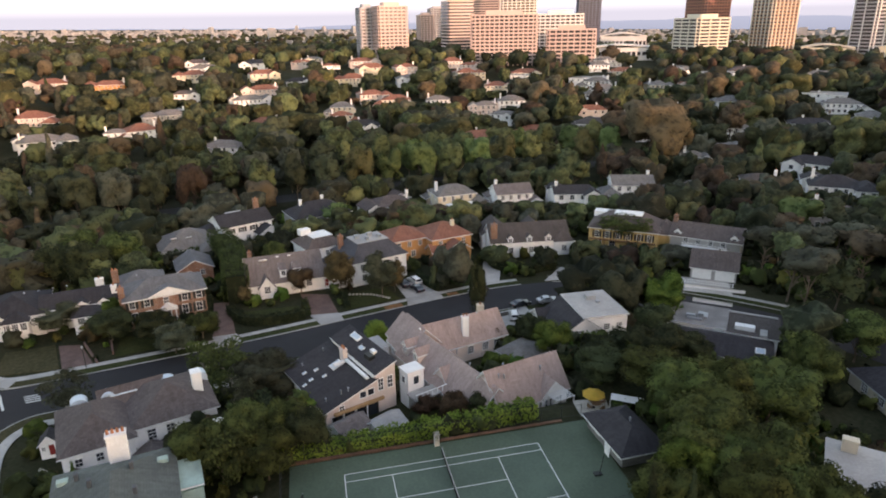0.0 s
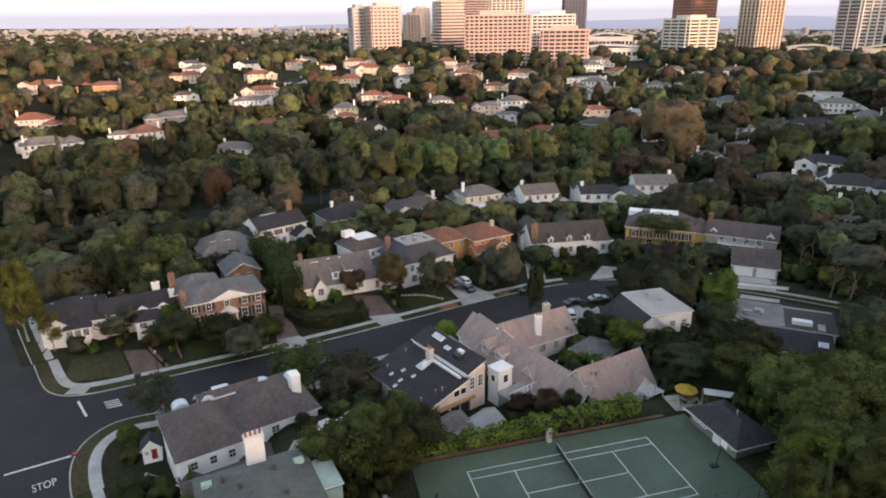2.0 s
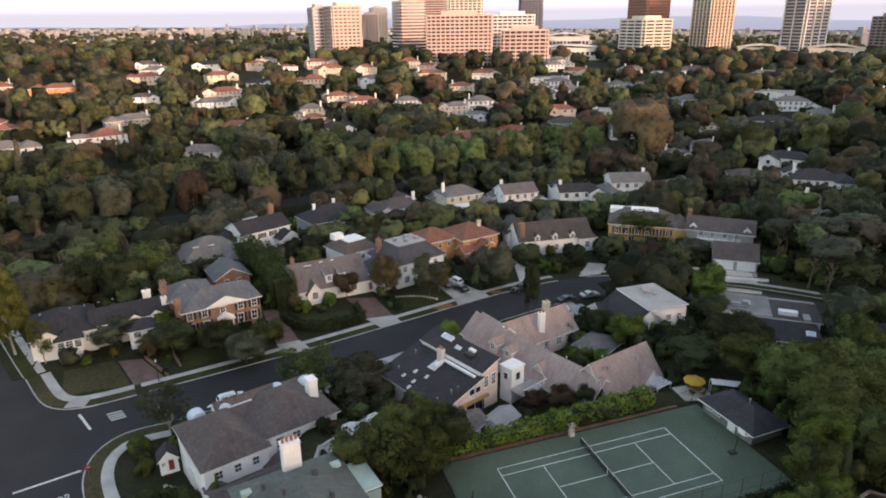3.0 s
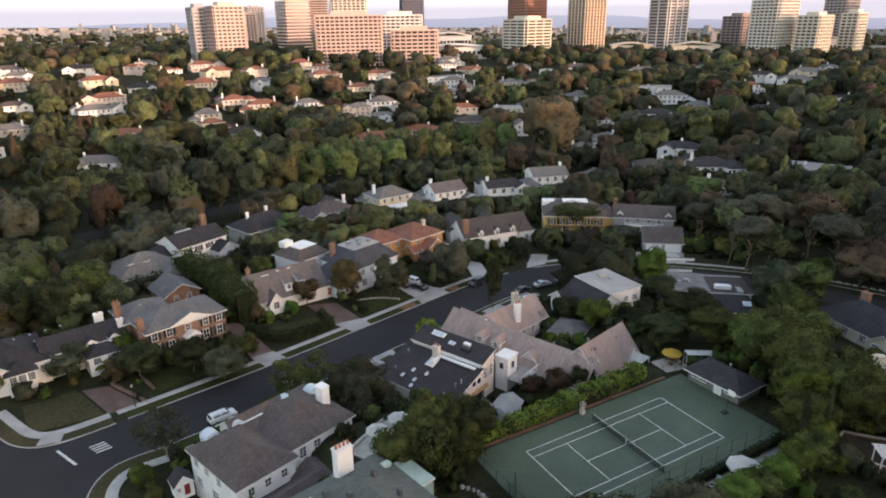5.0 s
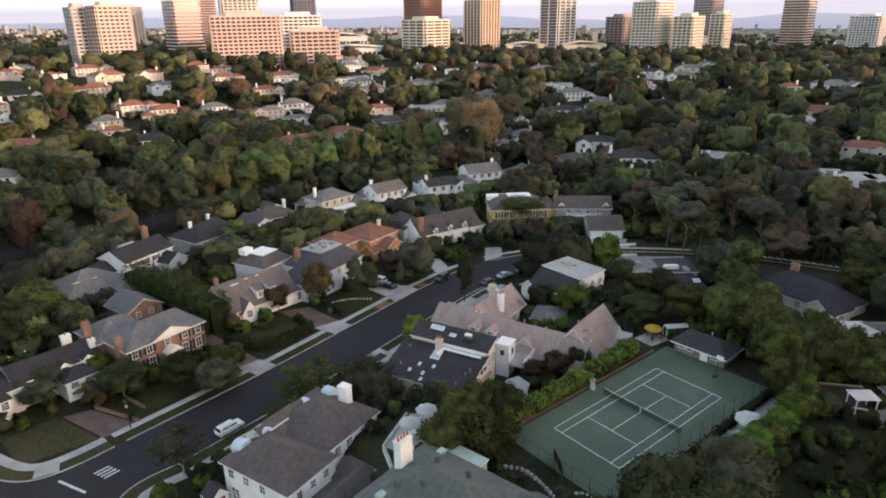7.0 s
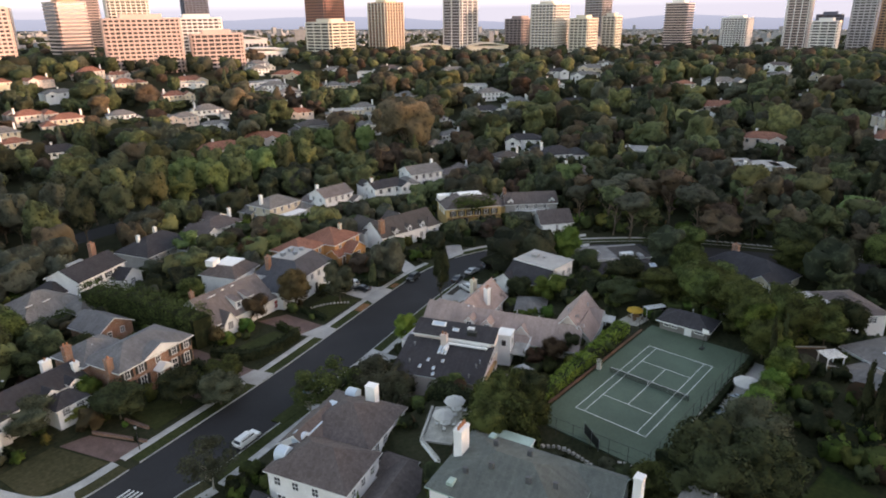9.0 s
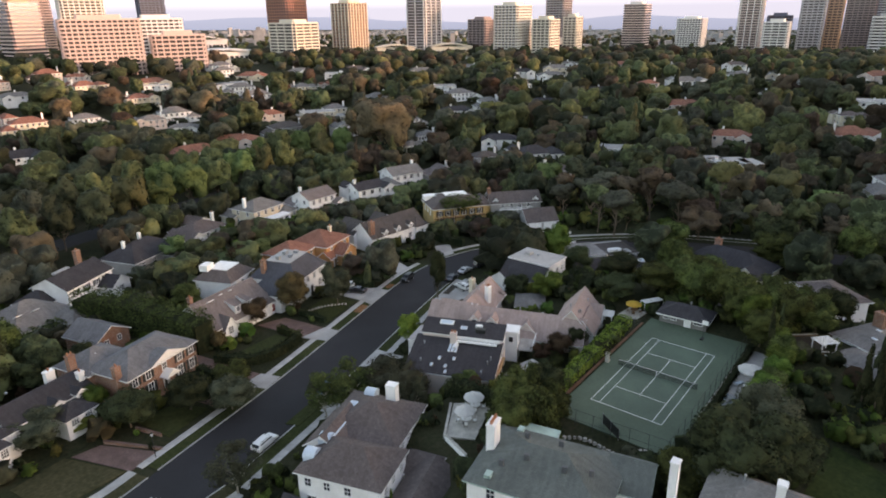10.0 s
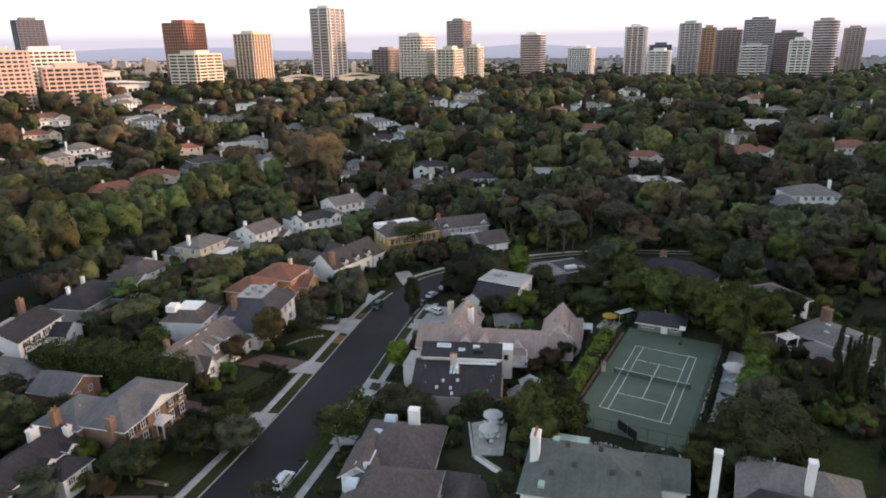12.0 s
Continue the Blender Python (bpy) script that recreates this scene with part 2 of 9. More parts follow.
M["brick"] = brickwork("red_brick", (0.26, 0.115, 0.075), (0.31, 0.15, 0.10), (0.33, 0.27, 0.23))


def grassy(name, dry, green, dark):
    m, n, l, b = material(name, 0.95, 0, 0.1)
    tc = n.new("ShaderNodeTexCoord")
    a, c = n.new("ShaderNodeTexNoise"), n.new("ShaderNodeTexNoise")
    a.inputs["Scale"].default_value, a.inputs["Detail"].default_value = 0.09, 5
    c.inputs["Scale"].default_value, c.inputs["Detail"].default_value = 1.7, 5
    for t in (a, c):
        l.new(tc.outputs["Object"], t.inputs["Vector"])
    mx = n.new("ShaderNodeMath")
    mx.operation = "ADD"
    l.new(a.outputs[0], mx.inputs[0])
    l.new(c.outputs[0], mx.inputs[1])
    r = ramp(n, [(0.35, dark), (0.5, green), (0.72, dry)])
    hf = n.new("ShaderNodeMath")
    hf.operation = "MULTIPLY"
    hf.inputs[1].default_value = 0.5
    l.new(mx.outputs[0], hf.inputs[0])
    l.new(hf.outputs[0], r.inputs[0])
    l.new(r.outputs[0], b.inputs["Base Color"])
    bp = n.new("ShaderNodeBump")
    bp.inputs["Strength"].default_value, bp.inputs["Distance"].default_value = 0.5, 0.08
    l.new(c.outputs[0], bp.inputs["Height"])
    l.new(bp.outputs[0], b.inputs["Normal"])
    return m


M["lawn"] = grassy("lawn_grass", (0.070, 0.066, 0.028), (0.040, 0.050, 0.018), (0.024, 0.030, 0.012))
M["earth"] = grassy("planted_earth", (0.060, 0.052, 0.032), (0.032, 0.036, 0.018), (0.018, 0.020, 0.011))


# ---- building blocks ----
def link_mesh(name, bm, mat, parent=None, label=""):
    me = bpy.data.meshes.new(name)
    bm.normal_update()
    bm.to_mesh(me)
    bm.free()
    mats = mat if isinstance(mat, (list, tuple)) else [mat]
    for m in mats:
        me.materials.append(m)
    ob = new(name, me)
    if parent is not None:
        ob.parent = parent
    if label:
        ob["label"] = label
    return ob


def part(name, bm, mat, parent, label=""):
    return link_mesh(name, bm, mat, parent, label)


def twin(ob, m, parent=None, name=None):
    """Another object on the same mesh."""
    o = bpy.data.objects.new(name or ob.name.split(".")[0], ob.data)
    scene.collection.objects.link(o)
    o.parent = parent
    o.matrix_basis = m
    return o


def empty(name, x, y, z, rot=0.0):
    o = new(name)
    o.empty_display_size = 0.5
    o.matrix_basis = pose(x, y, z, 0, 0, rot)
    return o


def uv_metres(bm):
    lay = bm.loops.layers.uv.verify()
    bm.normal_update()
    for f in bm.faces:
        nrm = f.normal
        if abs(nrm.z) > 0.999:
            ua, va = Vector((1, 0, 0)), Vector((0, 1, 0))
        else:
            ua = Vector((0, 0, 1)).cross(nrm).normalized()
            va = nrm.cross(ua)
        for lp in f.loops:
            lp[lay].uv = (lp.vert.co.dot(ua), lp.vert.co.dot(va))


def add_box(bm, cx, cy, cz, sx, sy, sz, rot=0.0, taper=1.0, slot=0):
    """A box by its centre and full sizes; taper narrows its top."""
    c, s = math.cos(radians(rot)), math.sin(radians(rot))
    vs = []
    for dz, k in ((-0.5, 1.0), (0.5, taper)):
        for dx, dy in ((-0.5, -0.5), (0.5, -0.5), (0.5, 0.5), (-0.5, 0.5)):
            px, py = dx * sx * k, dy * sy * k
            vs.append(bm.verts.new((cx + c * px - s * py, cy + s * px + c * py, cz + dz * sz)))
    for idx in ((3, 2, 1, 0), (4, 5, 6, 7), (0, 1, 5, 4), (1, 2, 6, 5), (2, 3, 7, 6), (3, 0, 4, 7)):
        bm.faces.new([vs[i] for i in idx]).material_index = slot
    return vs


def box_bm(*a, **k):
    bm = bmesh.new()
    add_box(bm, *a, **k)
    uv_metres(bm)
    return bm


def add_tube(bm, p0, p1, r0, r1, n=8, cap=True):
    p0, p1 = Vector(p0), Vector(p1)
    q = (p1 - p0).to_track_quat("Z", "Y")
    rings = []
    for p, r in ((p0, r0), (p1, r1)):
        rings.append([bm.verts.new(p + q @ Vector((r * math.cos(2 * math.pi * i / n), r * math.sin(2 * math.pi * i / n), 0))) for i in range(n)])
    for i in range(n):
        bm.faces.new((rings[0][i], rings[0][(i + 1) % n], rings[1][(i + 1) % n], rings[1][i]))
    if cap:
        bm.faces.new(rings[1])
        bm.faces.new(rings[0][::-1])


def sstep(a, b, v):
    t = np.clip((v - a) / (b - a), 0, 1)
    return t * t * (3 - 2 * t)


# ---- the lie of the land ----
STREET = [(-76, 42.6), (-66, 45.0), (-42, 50.8), (-28, 54.3), (-8, 60.3), (15, 67.3), (30, 71), (42, 71), (54, 66), (65, 56), (75, 46), (85, 33), (93, 15), (101, -10), (112, -42), (125, -80)]
CROSS = [(-22, -90), (-36, -54), (-48, -25), (-57, -2), (-66.5, 21), (-73, 37), (-80, 54), (-91, 77), (-108, 115), (-128, 155)]
BACK = [(-230, 158), (-160, 167), (-82, 180), (-30, 187), (15, 193), (61, 199), (120, 203), (180, 200)]


def resample(pts, step):
    """A smooth line through the points, at even steps."""
    p = np.array(pts, float)
    for _ in range(3):
        q = np.empty((2 * len(p) - 2, 2))
        q[0::2], q[1::2] = 0.75 * p[:-1] + 0.25 * p[1:], 0.25 * p[:-1] + 0.75 * p[1:]
        p = np.vstack([p[:1], q, p[-1:]])
    d = np.r_[0, np.cumsum(np.hypot(*np.diff(p, axis=0).T))]
    s = np.linspace(0, d[-1], max(2, int(round(d[-1] / step)) + 1))
    return np.stack([np.interp(s, d, p[:, 0]), np.interp(s, d, p[:, 1])], 1)


LINES = [resample(STREET, 3.0), resample(CROSS, 3.0), resample(BACK, 4.0)]


SLOPE_X, SLOPE_Y = 0.022, -0.004     # the whole quarter leans a little


def street_z(x, y):
    z = np.clip(-6.8 - 0.031 * (x + 64), -9.9, -6.4)
    return np.where(y > 80, z + (-11.5 - z) * sstep(90, 165, y), z) + SLOPE_X * x + SLOPE_Y * y


PADS = [(-15, 8, 17.4, 33, -5.5, 4.6), (7, 24, 18, 27, -4.5, 4.2), (-20.5, 22.5, -9.6, 9.4, 0.0, 2.0), (-34, -17, 11, 24.5, -1.0, 4.0), (-44, -22, -16, 10, -0.6, 5.0), (-40, -12, -40, -15, 0.6, 6.0), (20.4, 29, 9.8, 16.2, -2.1, 2.5)]


def ground(x, y):
    x, y = np.asarray(x, float), np.asarray(y, float)
    zs = np.clip(-6.8 - 0.031 * (x + 64), -9.9, -6.4)
    yc = 60.3 + 0.33 * (x + 8)
    near = (yc - y) * 0.95
    east = x - (-66.5 - 0.41 * (y - 21))
    mask = (1 - sstep(28, 62, x)) * sstep(8, 30, east)
    z = zs * (1 - sstep(9, 60, near) * mask)
    w = sstep(10, 140, y - yc)
    z = z * (1 - w) - 11.5 * w
    far = sstep(240, 620, np.hypot(x, y))
    z = z * (1 - far) + (13 - 0.036 * x + 0.007 * y) * far
    # an unseen wooded ridge behind the viewer, added to keep low sun off the gardens
    dd, ee = -0.52 * x + 0.85 * y, 0.85 * x + 0.52 * y
    foot = -95 - 0.85 * np.maximum(ee - 60, 0)
    z = z + 56 * sstep(0, 145, foot - dd) * (1 - sstep(330, 450, ee)) * sstep(-1200, -600, ee)
    for x0, x1, y0, y1, pz, soft in PADS:
        off = np.hypot(np.maximum(np.maximum(x0 - x, x - x1), 0), np.maximum(np.maximum(y0 - y, y - y1), 0))
        k = 1 - sstep(0, soft, off)
        z = z * (1 - k) + pz * k
    for line in LINES:
        shape = x.shape
        p = np.stack([x.ravel(), y.ravel()], 1)
        d = np.full(len(p), 1e9)
        for i in range(0, len(line), 64):
            d = np.minimum(d, np.sqrt(((p[:, None] - line[None, i : i + 64]) ** 2).sum(2)).min(1))
        d = d.reshape(shape)
        k = 1 - sstep(8.5, 15, d)
        z = z * (1 - k) + (street_z(x, y) - SLOPE_X * x - SLOPE_Y * y) * k
    return z + SLOPE_X * x + SLOPE_Y * y


def gz(x, y):
    return float(ground(np.array([x]), np.array([y]))[0])


def axis_steps(lo, hi, step, out):
    mid = list(np.arange(lo, hi + 0.1, step))
    up, s = [hi], step
    while up[-1] < out:
        s *= 1.22
        up.append(up[-1] + s)
    dn, s = [lo], step
    while dn[-1] > -out:
        s *= 1.22
        dn.append(dn[-1] - s)
    return np.array(dn[:0:-1] + mid + up[1:])


def sheet(name, gx, gy, mat, lift=0.0):
    xx, yy = np.meshgrid(gx, gy)
    zz = ground(xx, yy) + lift
    co = np.stack([xx, yy, zz], 2).reshape(-1, 3)
    nx, ny = len(gx), len(gy)
    i = np.arange(nx * ny).reshape(ny, nx)
    quads = np.stack([i[:-1, :-1], i[:-1, 1:], i[1:, 1:], i[1:, :-1]], 2).reshape(-1, 4)
    me = bpy.data.meshes.new(name)
    me.from_pydata(co.tolist(), [], quads.tolist())
    me.polygons.foreach_set("use_smooth", np.ones(len(quads), bool))
    me.materials.append(mat)
    return new(name, me)


terrain = tagged(sheet("ground", axis_steps(-112, 130, 2.4, 4800), axis_steps(-62, 130, 2.4, 4800), M["earth"]), "dark planted earth and undergrowth between the gardens", "ground", kind="structure")


def normals2(line):
    t = np.gradient(line, axis=0)
    t /= np.hypot(t[:, 0], t[:, 1])[:, None]
    return np.stack([-t[:, 1], t[:, 0]], 1)


def ribbon(name, line, a, b, mat, lift, thick=0.0, trim=None):
    """A strip along a line between two offsets to its left, with a skirt of the given thickness."""
    nn = normals2(line)
    bm = bmesh.new()
    rows = []
    for p, q in zip(line, nn):
        z = float(street_z(p[0], p[1])) + lift
        row = []
        for k in (a, (a + b) / 2, b):
            row.append(bm.verts.new((p[0] + q[0] * k, p[1] + q[1] * k, z)))
        if thick:
            row = [bm.verts.new((row[0].co.x, row[0].co.y, z - thick))] + row + [bm.verts.new((row[-1].co.x, row[-1].co.y, z - thick))]
        rows.append(row)
    for r0, r1 in zip(rows, rows[1:]):
        for i in range(len(r0) - 1):
            bm.faces.new((r0[i], r0[i + 1], r1[i + 1], r1[i])[:: -1 if b > a else 1])
    bmesh.ops.recalc_face_normals(bm, faces=bm.faces)
    up = sum(f.normal.z for f in bm.faces)
    if up < 0:
        bmesh.ops.reverse_faces(bm, faces=bm.faces)
    uv_metres(bm)
    return link_mesh(name, bm, mat)


road = tagged(ribbon("road", LINES[0], -5.8, 5.8, M["asphalt"], 0.05), "dark grey asphalt residential street curving between houses", "road", kind="structure")
cross_road = tagged(ribbon("road_2", LINES[1], -5.9, 5.9, M["asphalt"], 0.075), "dark asphalt side street with a stop line", "road", kind="structure")
back_road = tagged(ribbon("road_3", LINES[2], -5.5, 5.5, M["asphalt"], 0.05), "asphalt street under tall street trees", "road", kind="structure")


def cut(line, x0, x1):
    k = (line[:, 0] >= x0) & (line[:, 0] <= x1)
    return line[k]


def kerb_side(line, side, tag):
    s = side
    kerb = tagged(ribbon("kerb" + tag, line, s * 5.75, s * 5.95, M["kerb"], 0.17, 0.2), "pale worn concrete kerb", "kerb", kind="structure")
    verge = tagged(ribbon("verge" + tag, line, s * 5.95, s * 8.1, M["lawn"], 0.15, 0.1), "thin grass verge beside the kerb", "verge", kind="structure")
    walkway = tagged(ribbon("pavement" + tag, line, s * 8.1, s * 9.45, M["kerb"], 0.145, 0.1), "pale concrete pavement of square slabs", "pavement", kind="structure")
    return walkway


S1 = LINES[0]
PAVES = [
    (kerb_side(cut(S1, -57.5, 37), 1, "_1"), cut(S1, -57.5, 37), 1),
    (kerb_side(cut(S1, -54.0, 34), -1, "_2"), cut(S1, -54.0, 34), -1),
    (kerb_side(S1[(S1[:, 0] > 40) & (S1[:, 1] > -60)], 1, "_3"), S1[(S1[:, 0] > 40) & (S1[:, 1] > -60)], 1),
    (kerb_side(LINES[1][LINES[1][:, 1] < 24], -1, "_4"), LINES[1][LINES[1][:, 1] < 24], -1),
    (kerb_side(LINES[1][(LINES[1][:, 1] > 62) & (LINES[1][:, 1] < 120)], -1, "_5"), LINES[1][(LINES[1][:, 1] > 62) & (LINES[1][:, 1] < 120)], -1),
]


def patch(name, corners, mat, lift=0.1, thick=0.25, label="", category="", kind="structure", n=6):
    """A four-cornered slab that lies on the ground."""
    bm = bmesh.new()
    c = [np.array(p, float) for p in corners]
    grid = []
    for j in range(n + 1):
        row = []
        for i in range(n + 1):
            u, v = i / n, j / n
            p = (1 - v) * ((1 - u) * c[0] + u * c[1]) + v * ((1 - u) * c[3] + u * c[2])
            row.append(bm.verts.new((p[0], p[1], gz(p[0], p[1]) + lift)))
        grid.append(row)
    for j in range(n):
        for i in range(n):
            bm.faces.new((grid[j][i], grid[j][i + 1], grid[j + 1][i + 1], grid[j + 1][i]))
    bmesh.ops.recalc_face_normals(bm, faces=bm.faces)
    if sum(f.normal.z for f in bm.faces) < 0:
        bmesh.ops.reverse_faces(bm, faces=bm.faces)
    edge = [e for e in bm.edges if e.is_boundary]
    ext = bmesh.ops.extrude_edge_only(bm, edges=edge)
    for v in ext["geom"]:
        if isinstance(v, bmesh.types.BMVert):
            v.co.z -= thick
    bmesh.ops.recalc_face_normals(bm, faces=bm.faces)
    uv_metres(bm)
    return tagged(link_mesh(name, bm, mat), label, category, kind=kind)


# ---- houses ----
def roof_bm(w, d, eave, ridge, kind, over):
    """The slopes of a roof over a w x d plan, centred, with depth and eaves."""
    bm = bmesh.new()
    X, Y = w / 2 + over, d / 2 + over
    e, r = eave, ridge
    if kind in ("gx", "gy"):
        run = (d if kind == "gx" else w) / 2
        e = eave - (ridge - eave) * over / run
        if kind == "gx":
            P = [(-X, -Y, e), (X, -Y, e), (X, 0, r), (-X, 0, r), (X, Y, e), (-X, Y, e)]
            F = [(0, 1, 2, 3), (3, 2, 4, 5)]
        else:
            P = [(-X, -Y, e), (0, -Y, r), (0, Y, r), (-X, Y, e), (X, -Y, e), (X, Y, e)]
            F = [(0, 1, 2, 3), (1, 4, 5, 2)]
    elif kind == "hip":
        run = min(w, d) / 2
        e = eave - (ridge - eave) * over / run
        if w >= d:
            k = max(0.15, (w - d) / 2)
            P = [(-X, -Y, e), (X, -Y, e), (X, Y, e), (-X, Y, e), (-k, 0, r), (k, 0, r)]
            F = [(0, 1, 5, 4), (1, 2, 5), (2, 3, 4, 5), (3, 0, 4)]
        else:
            k = (d - w) / 2
            P = [(-X, -Y, e), (X, -Y, e), (X, Y, e), (-X, Y, e), (0, -k, r), (0, k, r)]
            F = [(0, 1, 4), (1, 2, 5, 4), (2, 3, 5), (3, 0, 4, 5)]
    elif kind == "deck":      # hipped sides round a flat top
        k = 0.55
        P = [(-X, -Y, e), (X, -Y, e), (X, Y, e), (-X, Y, e), (-w / 2 * k, -d / 2 * k, r), (w / 2 * k, -d / 2 * k, r), (w / 2 * k, d / 2 * k, r), (-w / 2 * k, d / 2 * k, r)]
        F = [(0, 1, 5, 4), (1, 2, 6, 5), (2, 3, 7, 6), (3, 0, 4, 7), (4, 5, 6, 7)]
    elif kind == "shed":      # one slope, low at the front
        P = [(-X, -Y, e), (X, -Y, e), (X, Y, r), (-X, Y, r)]
        F = [(0, 1, 2, 3)]
    else:
        P = [(-X, -Y, r), (X, -Y, r), (X, Y, r), (-X, Y, r)]
        F = [(0, 1, 2, 3)]
    top = [bm.verts.new(p) for p in P]
    for f in F:
        bm.faces.new([top[i] for i in f])
    bmesh.ops.recalc_face_normals(bm, faces=bm.faces)
    if sum(f.normal.z for f in bm.faces) < 0:
        bmesh.ops.reverse_faces(bm, faces=bm.faces)
    faces = list(bm.faces)
    low = {v: bm.verts.new((v.co.x, v.co.y, v.co.z - 0.2)) for v in top}
    rim = [e_ for e_ in bm.edges if e_.is_boundary]
    for f in faces:
        g = bm.faces.new([low[v] for v in reversed(f.verts)])
        g.material_index = 1
    for e_ in rim:
        f = e_.link_faces[0]
        vs = list(f.verts)
        i = vs.index(e_.verts[0])
        a, b = (e_.verts[0], e_.verts[1]) if vs[(i + 1) % len(vs)] is e_.verts[1] else (e_.verts[1], e_.verts[0])
        g = bm.faces.new((b, a, low[a], low[b]))
        g.material_index = 1
    uv_metres(bm)
    return bm


def wall_bm(w, d, base, eave, ridge, kind):
    bm = bmesh.new()
    X, Y = w / 2, d / 2
    b = [bm.verts.new(p) for p in ((-X, -Y, base), (X, -Y, base), (X, Y, base), (-X, Y, base))]
    e = eave - 0.06
    r = ridge - 0.12
    if kind == "shed":
        t = [bm.verts.new(p) for p in ((-X, -Y, e), (X, -Y, e), (X, Y, r - 0.1), (-X, Y, r - 0.1))]
    else:
        t = [bm.verts.new(p) for p in ((-X, -Y, e), (X, -Y, e), (X, Y, e), (-X, Y, e))]
    for i in range(4):
        j = (i + 1) % 4
        bm.faces.new((b[i], b[j], t[j], t[i]))
    if kind == "gx":
        for i, j, x in ((1, 2, X), (3, 0, -X)):
            a = bm.verts.new((x, 0, r))
            bm.faces.new((t[i], t[j], a))
    elif kind == "gy":
        for i, j, y in ((0, 1, -Y), (2, 3, Y)):
            a = bm.verts.new((0, y, r))
            bm.faces.new((t[i], t[j], a))
    else:
        bm.faces.new(t)
    uv_metres(bm)
    return bm


FRAMES = {}


def window_meshes(w, h, style):
    key = (round(w, 2), round(h, 2), style)
    if key in FRAMES:
        return FRAMES[key]
    f = bmesh.new()
    b = 0.09
    cols, rows = {"grid": (3, 3), "sash": (2, 2), "door": (2, 3), "plain": (1, 1)}[style]

    def stops(size, n):
        """Edges of the bars and openings across one direction."""
        out = [-size / 2 - b, -size / 2]
        for i in range(1, n):
            out += [-size / 2 + size * i / n - 0.022, -size / 2 + size * i / n + 0.022]
        return out + [size / 2, size / 2 + b]

    xs, zs = stops(w, cols), stops(h, rows)
    grid = {(i, k, y): f.verts.new((x, y, z)) for i, x in enumerate(xs) for k, z in enumerate(zs) for y in (-0.08, 0.06)}

    def bar(i, k):
        return 0 <= i < len(xs) - 1 and 0 <= k < len(zs) - 1 and (i % 2 == 0 or k % 2 == 0)

    for i in range(len(xs) - 1):
        for k in range(len(zs) - 1):
            if not bar(i, k):
                continue
            f.faces.new([grid[p] for p in ((i, k, -0.08), (i + 1, k, -0.08), (i + 1, k + 1, -0.08), (i, k + 1, -0.08))])
            for di, dk, (p, q) in ((-1, 0, ((i, k + 1), (i, k))), (1, 0, ((i + 1, k), (i + 1, k + 1))), (0, -1, ((i, k), (i + 1, k))), (0, 1, ((i + 1, k + 1), (i, k + 1)))):
                if not bar(i + di, k + dk):
                    f.faces.new([grid[v] for v in ((*q, -0.08), (*p, -0.08), (*p, 0.06), (*q, 0.06))])
    bmesh.ops.delete(f, geom=[v for v in f.verts if not v.link_faces], context="VERTS")
    uv_metres(f)
    fm = bpy.data.meshes.new("window")
    f.to_mesh(fm)
    f.free()
    fm.materials.append(M["trim"])
    p = box_bm(0, 0.0, 0, w, 0.06, h)
    pm = bpy.data.meshes.new("pane")
    p.to_mesh(pm)
    p.free()
    pm.materials.append(M["glass"])
    s = bmesh.new()
    sw, sh = w * 0.26, h / 2 + 0.05
    prof = [(0.04, -sh), (-0.05, -sh)]
    for i in range(7):
        z = -sh * 0.88 + i * sh * 0.25
        prof += [(-0.05, z), (-0.02, z + 0.01), (-0.06, z + sh * 0.2), (-0.05, z + sh * 0.21)]
    prof += [(-0.05, sh), (0.04, sh)]
    edge_l, edge_r = ([s.verts.new((x, y, z)) for y, z in prof] for x in (-sw, sw))
    for p in range(len(prof) - 1):
        s.faces.new((edge_l[p], edge_r[p], edge_r[p + 1], edge_l[p + 1]))
    s.faces.new(edge_l[::-1])
    s.faces.new(edge_r)
    bmesh.ops.recalc_face_normals(s, faces=s.faces)
    uv_metres(s)
    sm = bpy.data.meshes.new("shutter")
    s.to_mesh(sm)
    s.free()
    sm.materials.append(M["dark_trim"])
    FRAMES[key] = (fm, pm, sm)
    return FRAMES[key]


def child(name, me, parent, m, label=""):
    o = new(name, me)
    o.parent = parent
    o.matrix_basis = m
    if label:
        o["label"] = label
    return o


FOOT = []     # plans of the wings


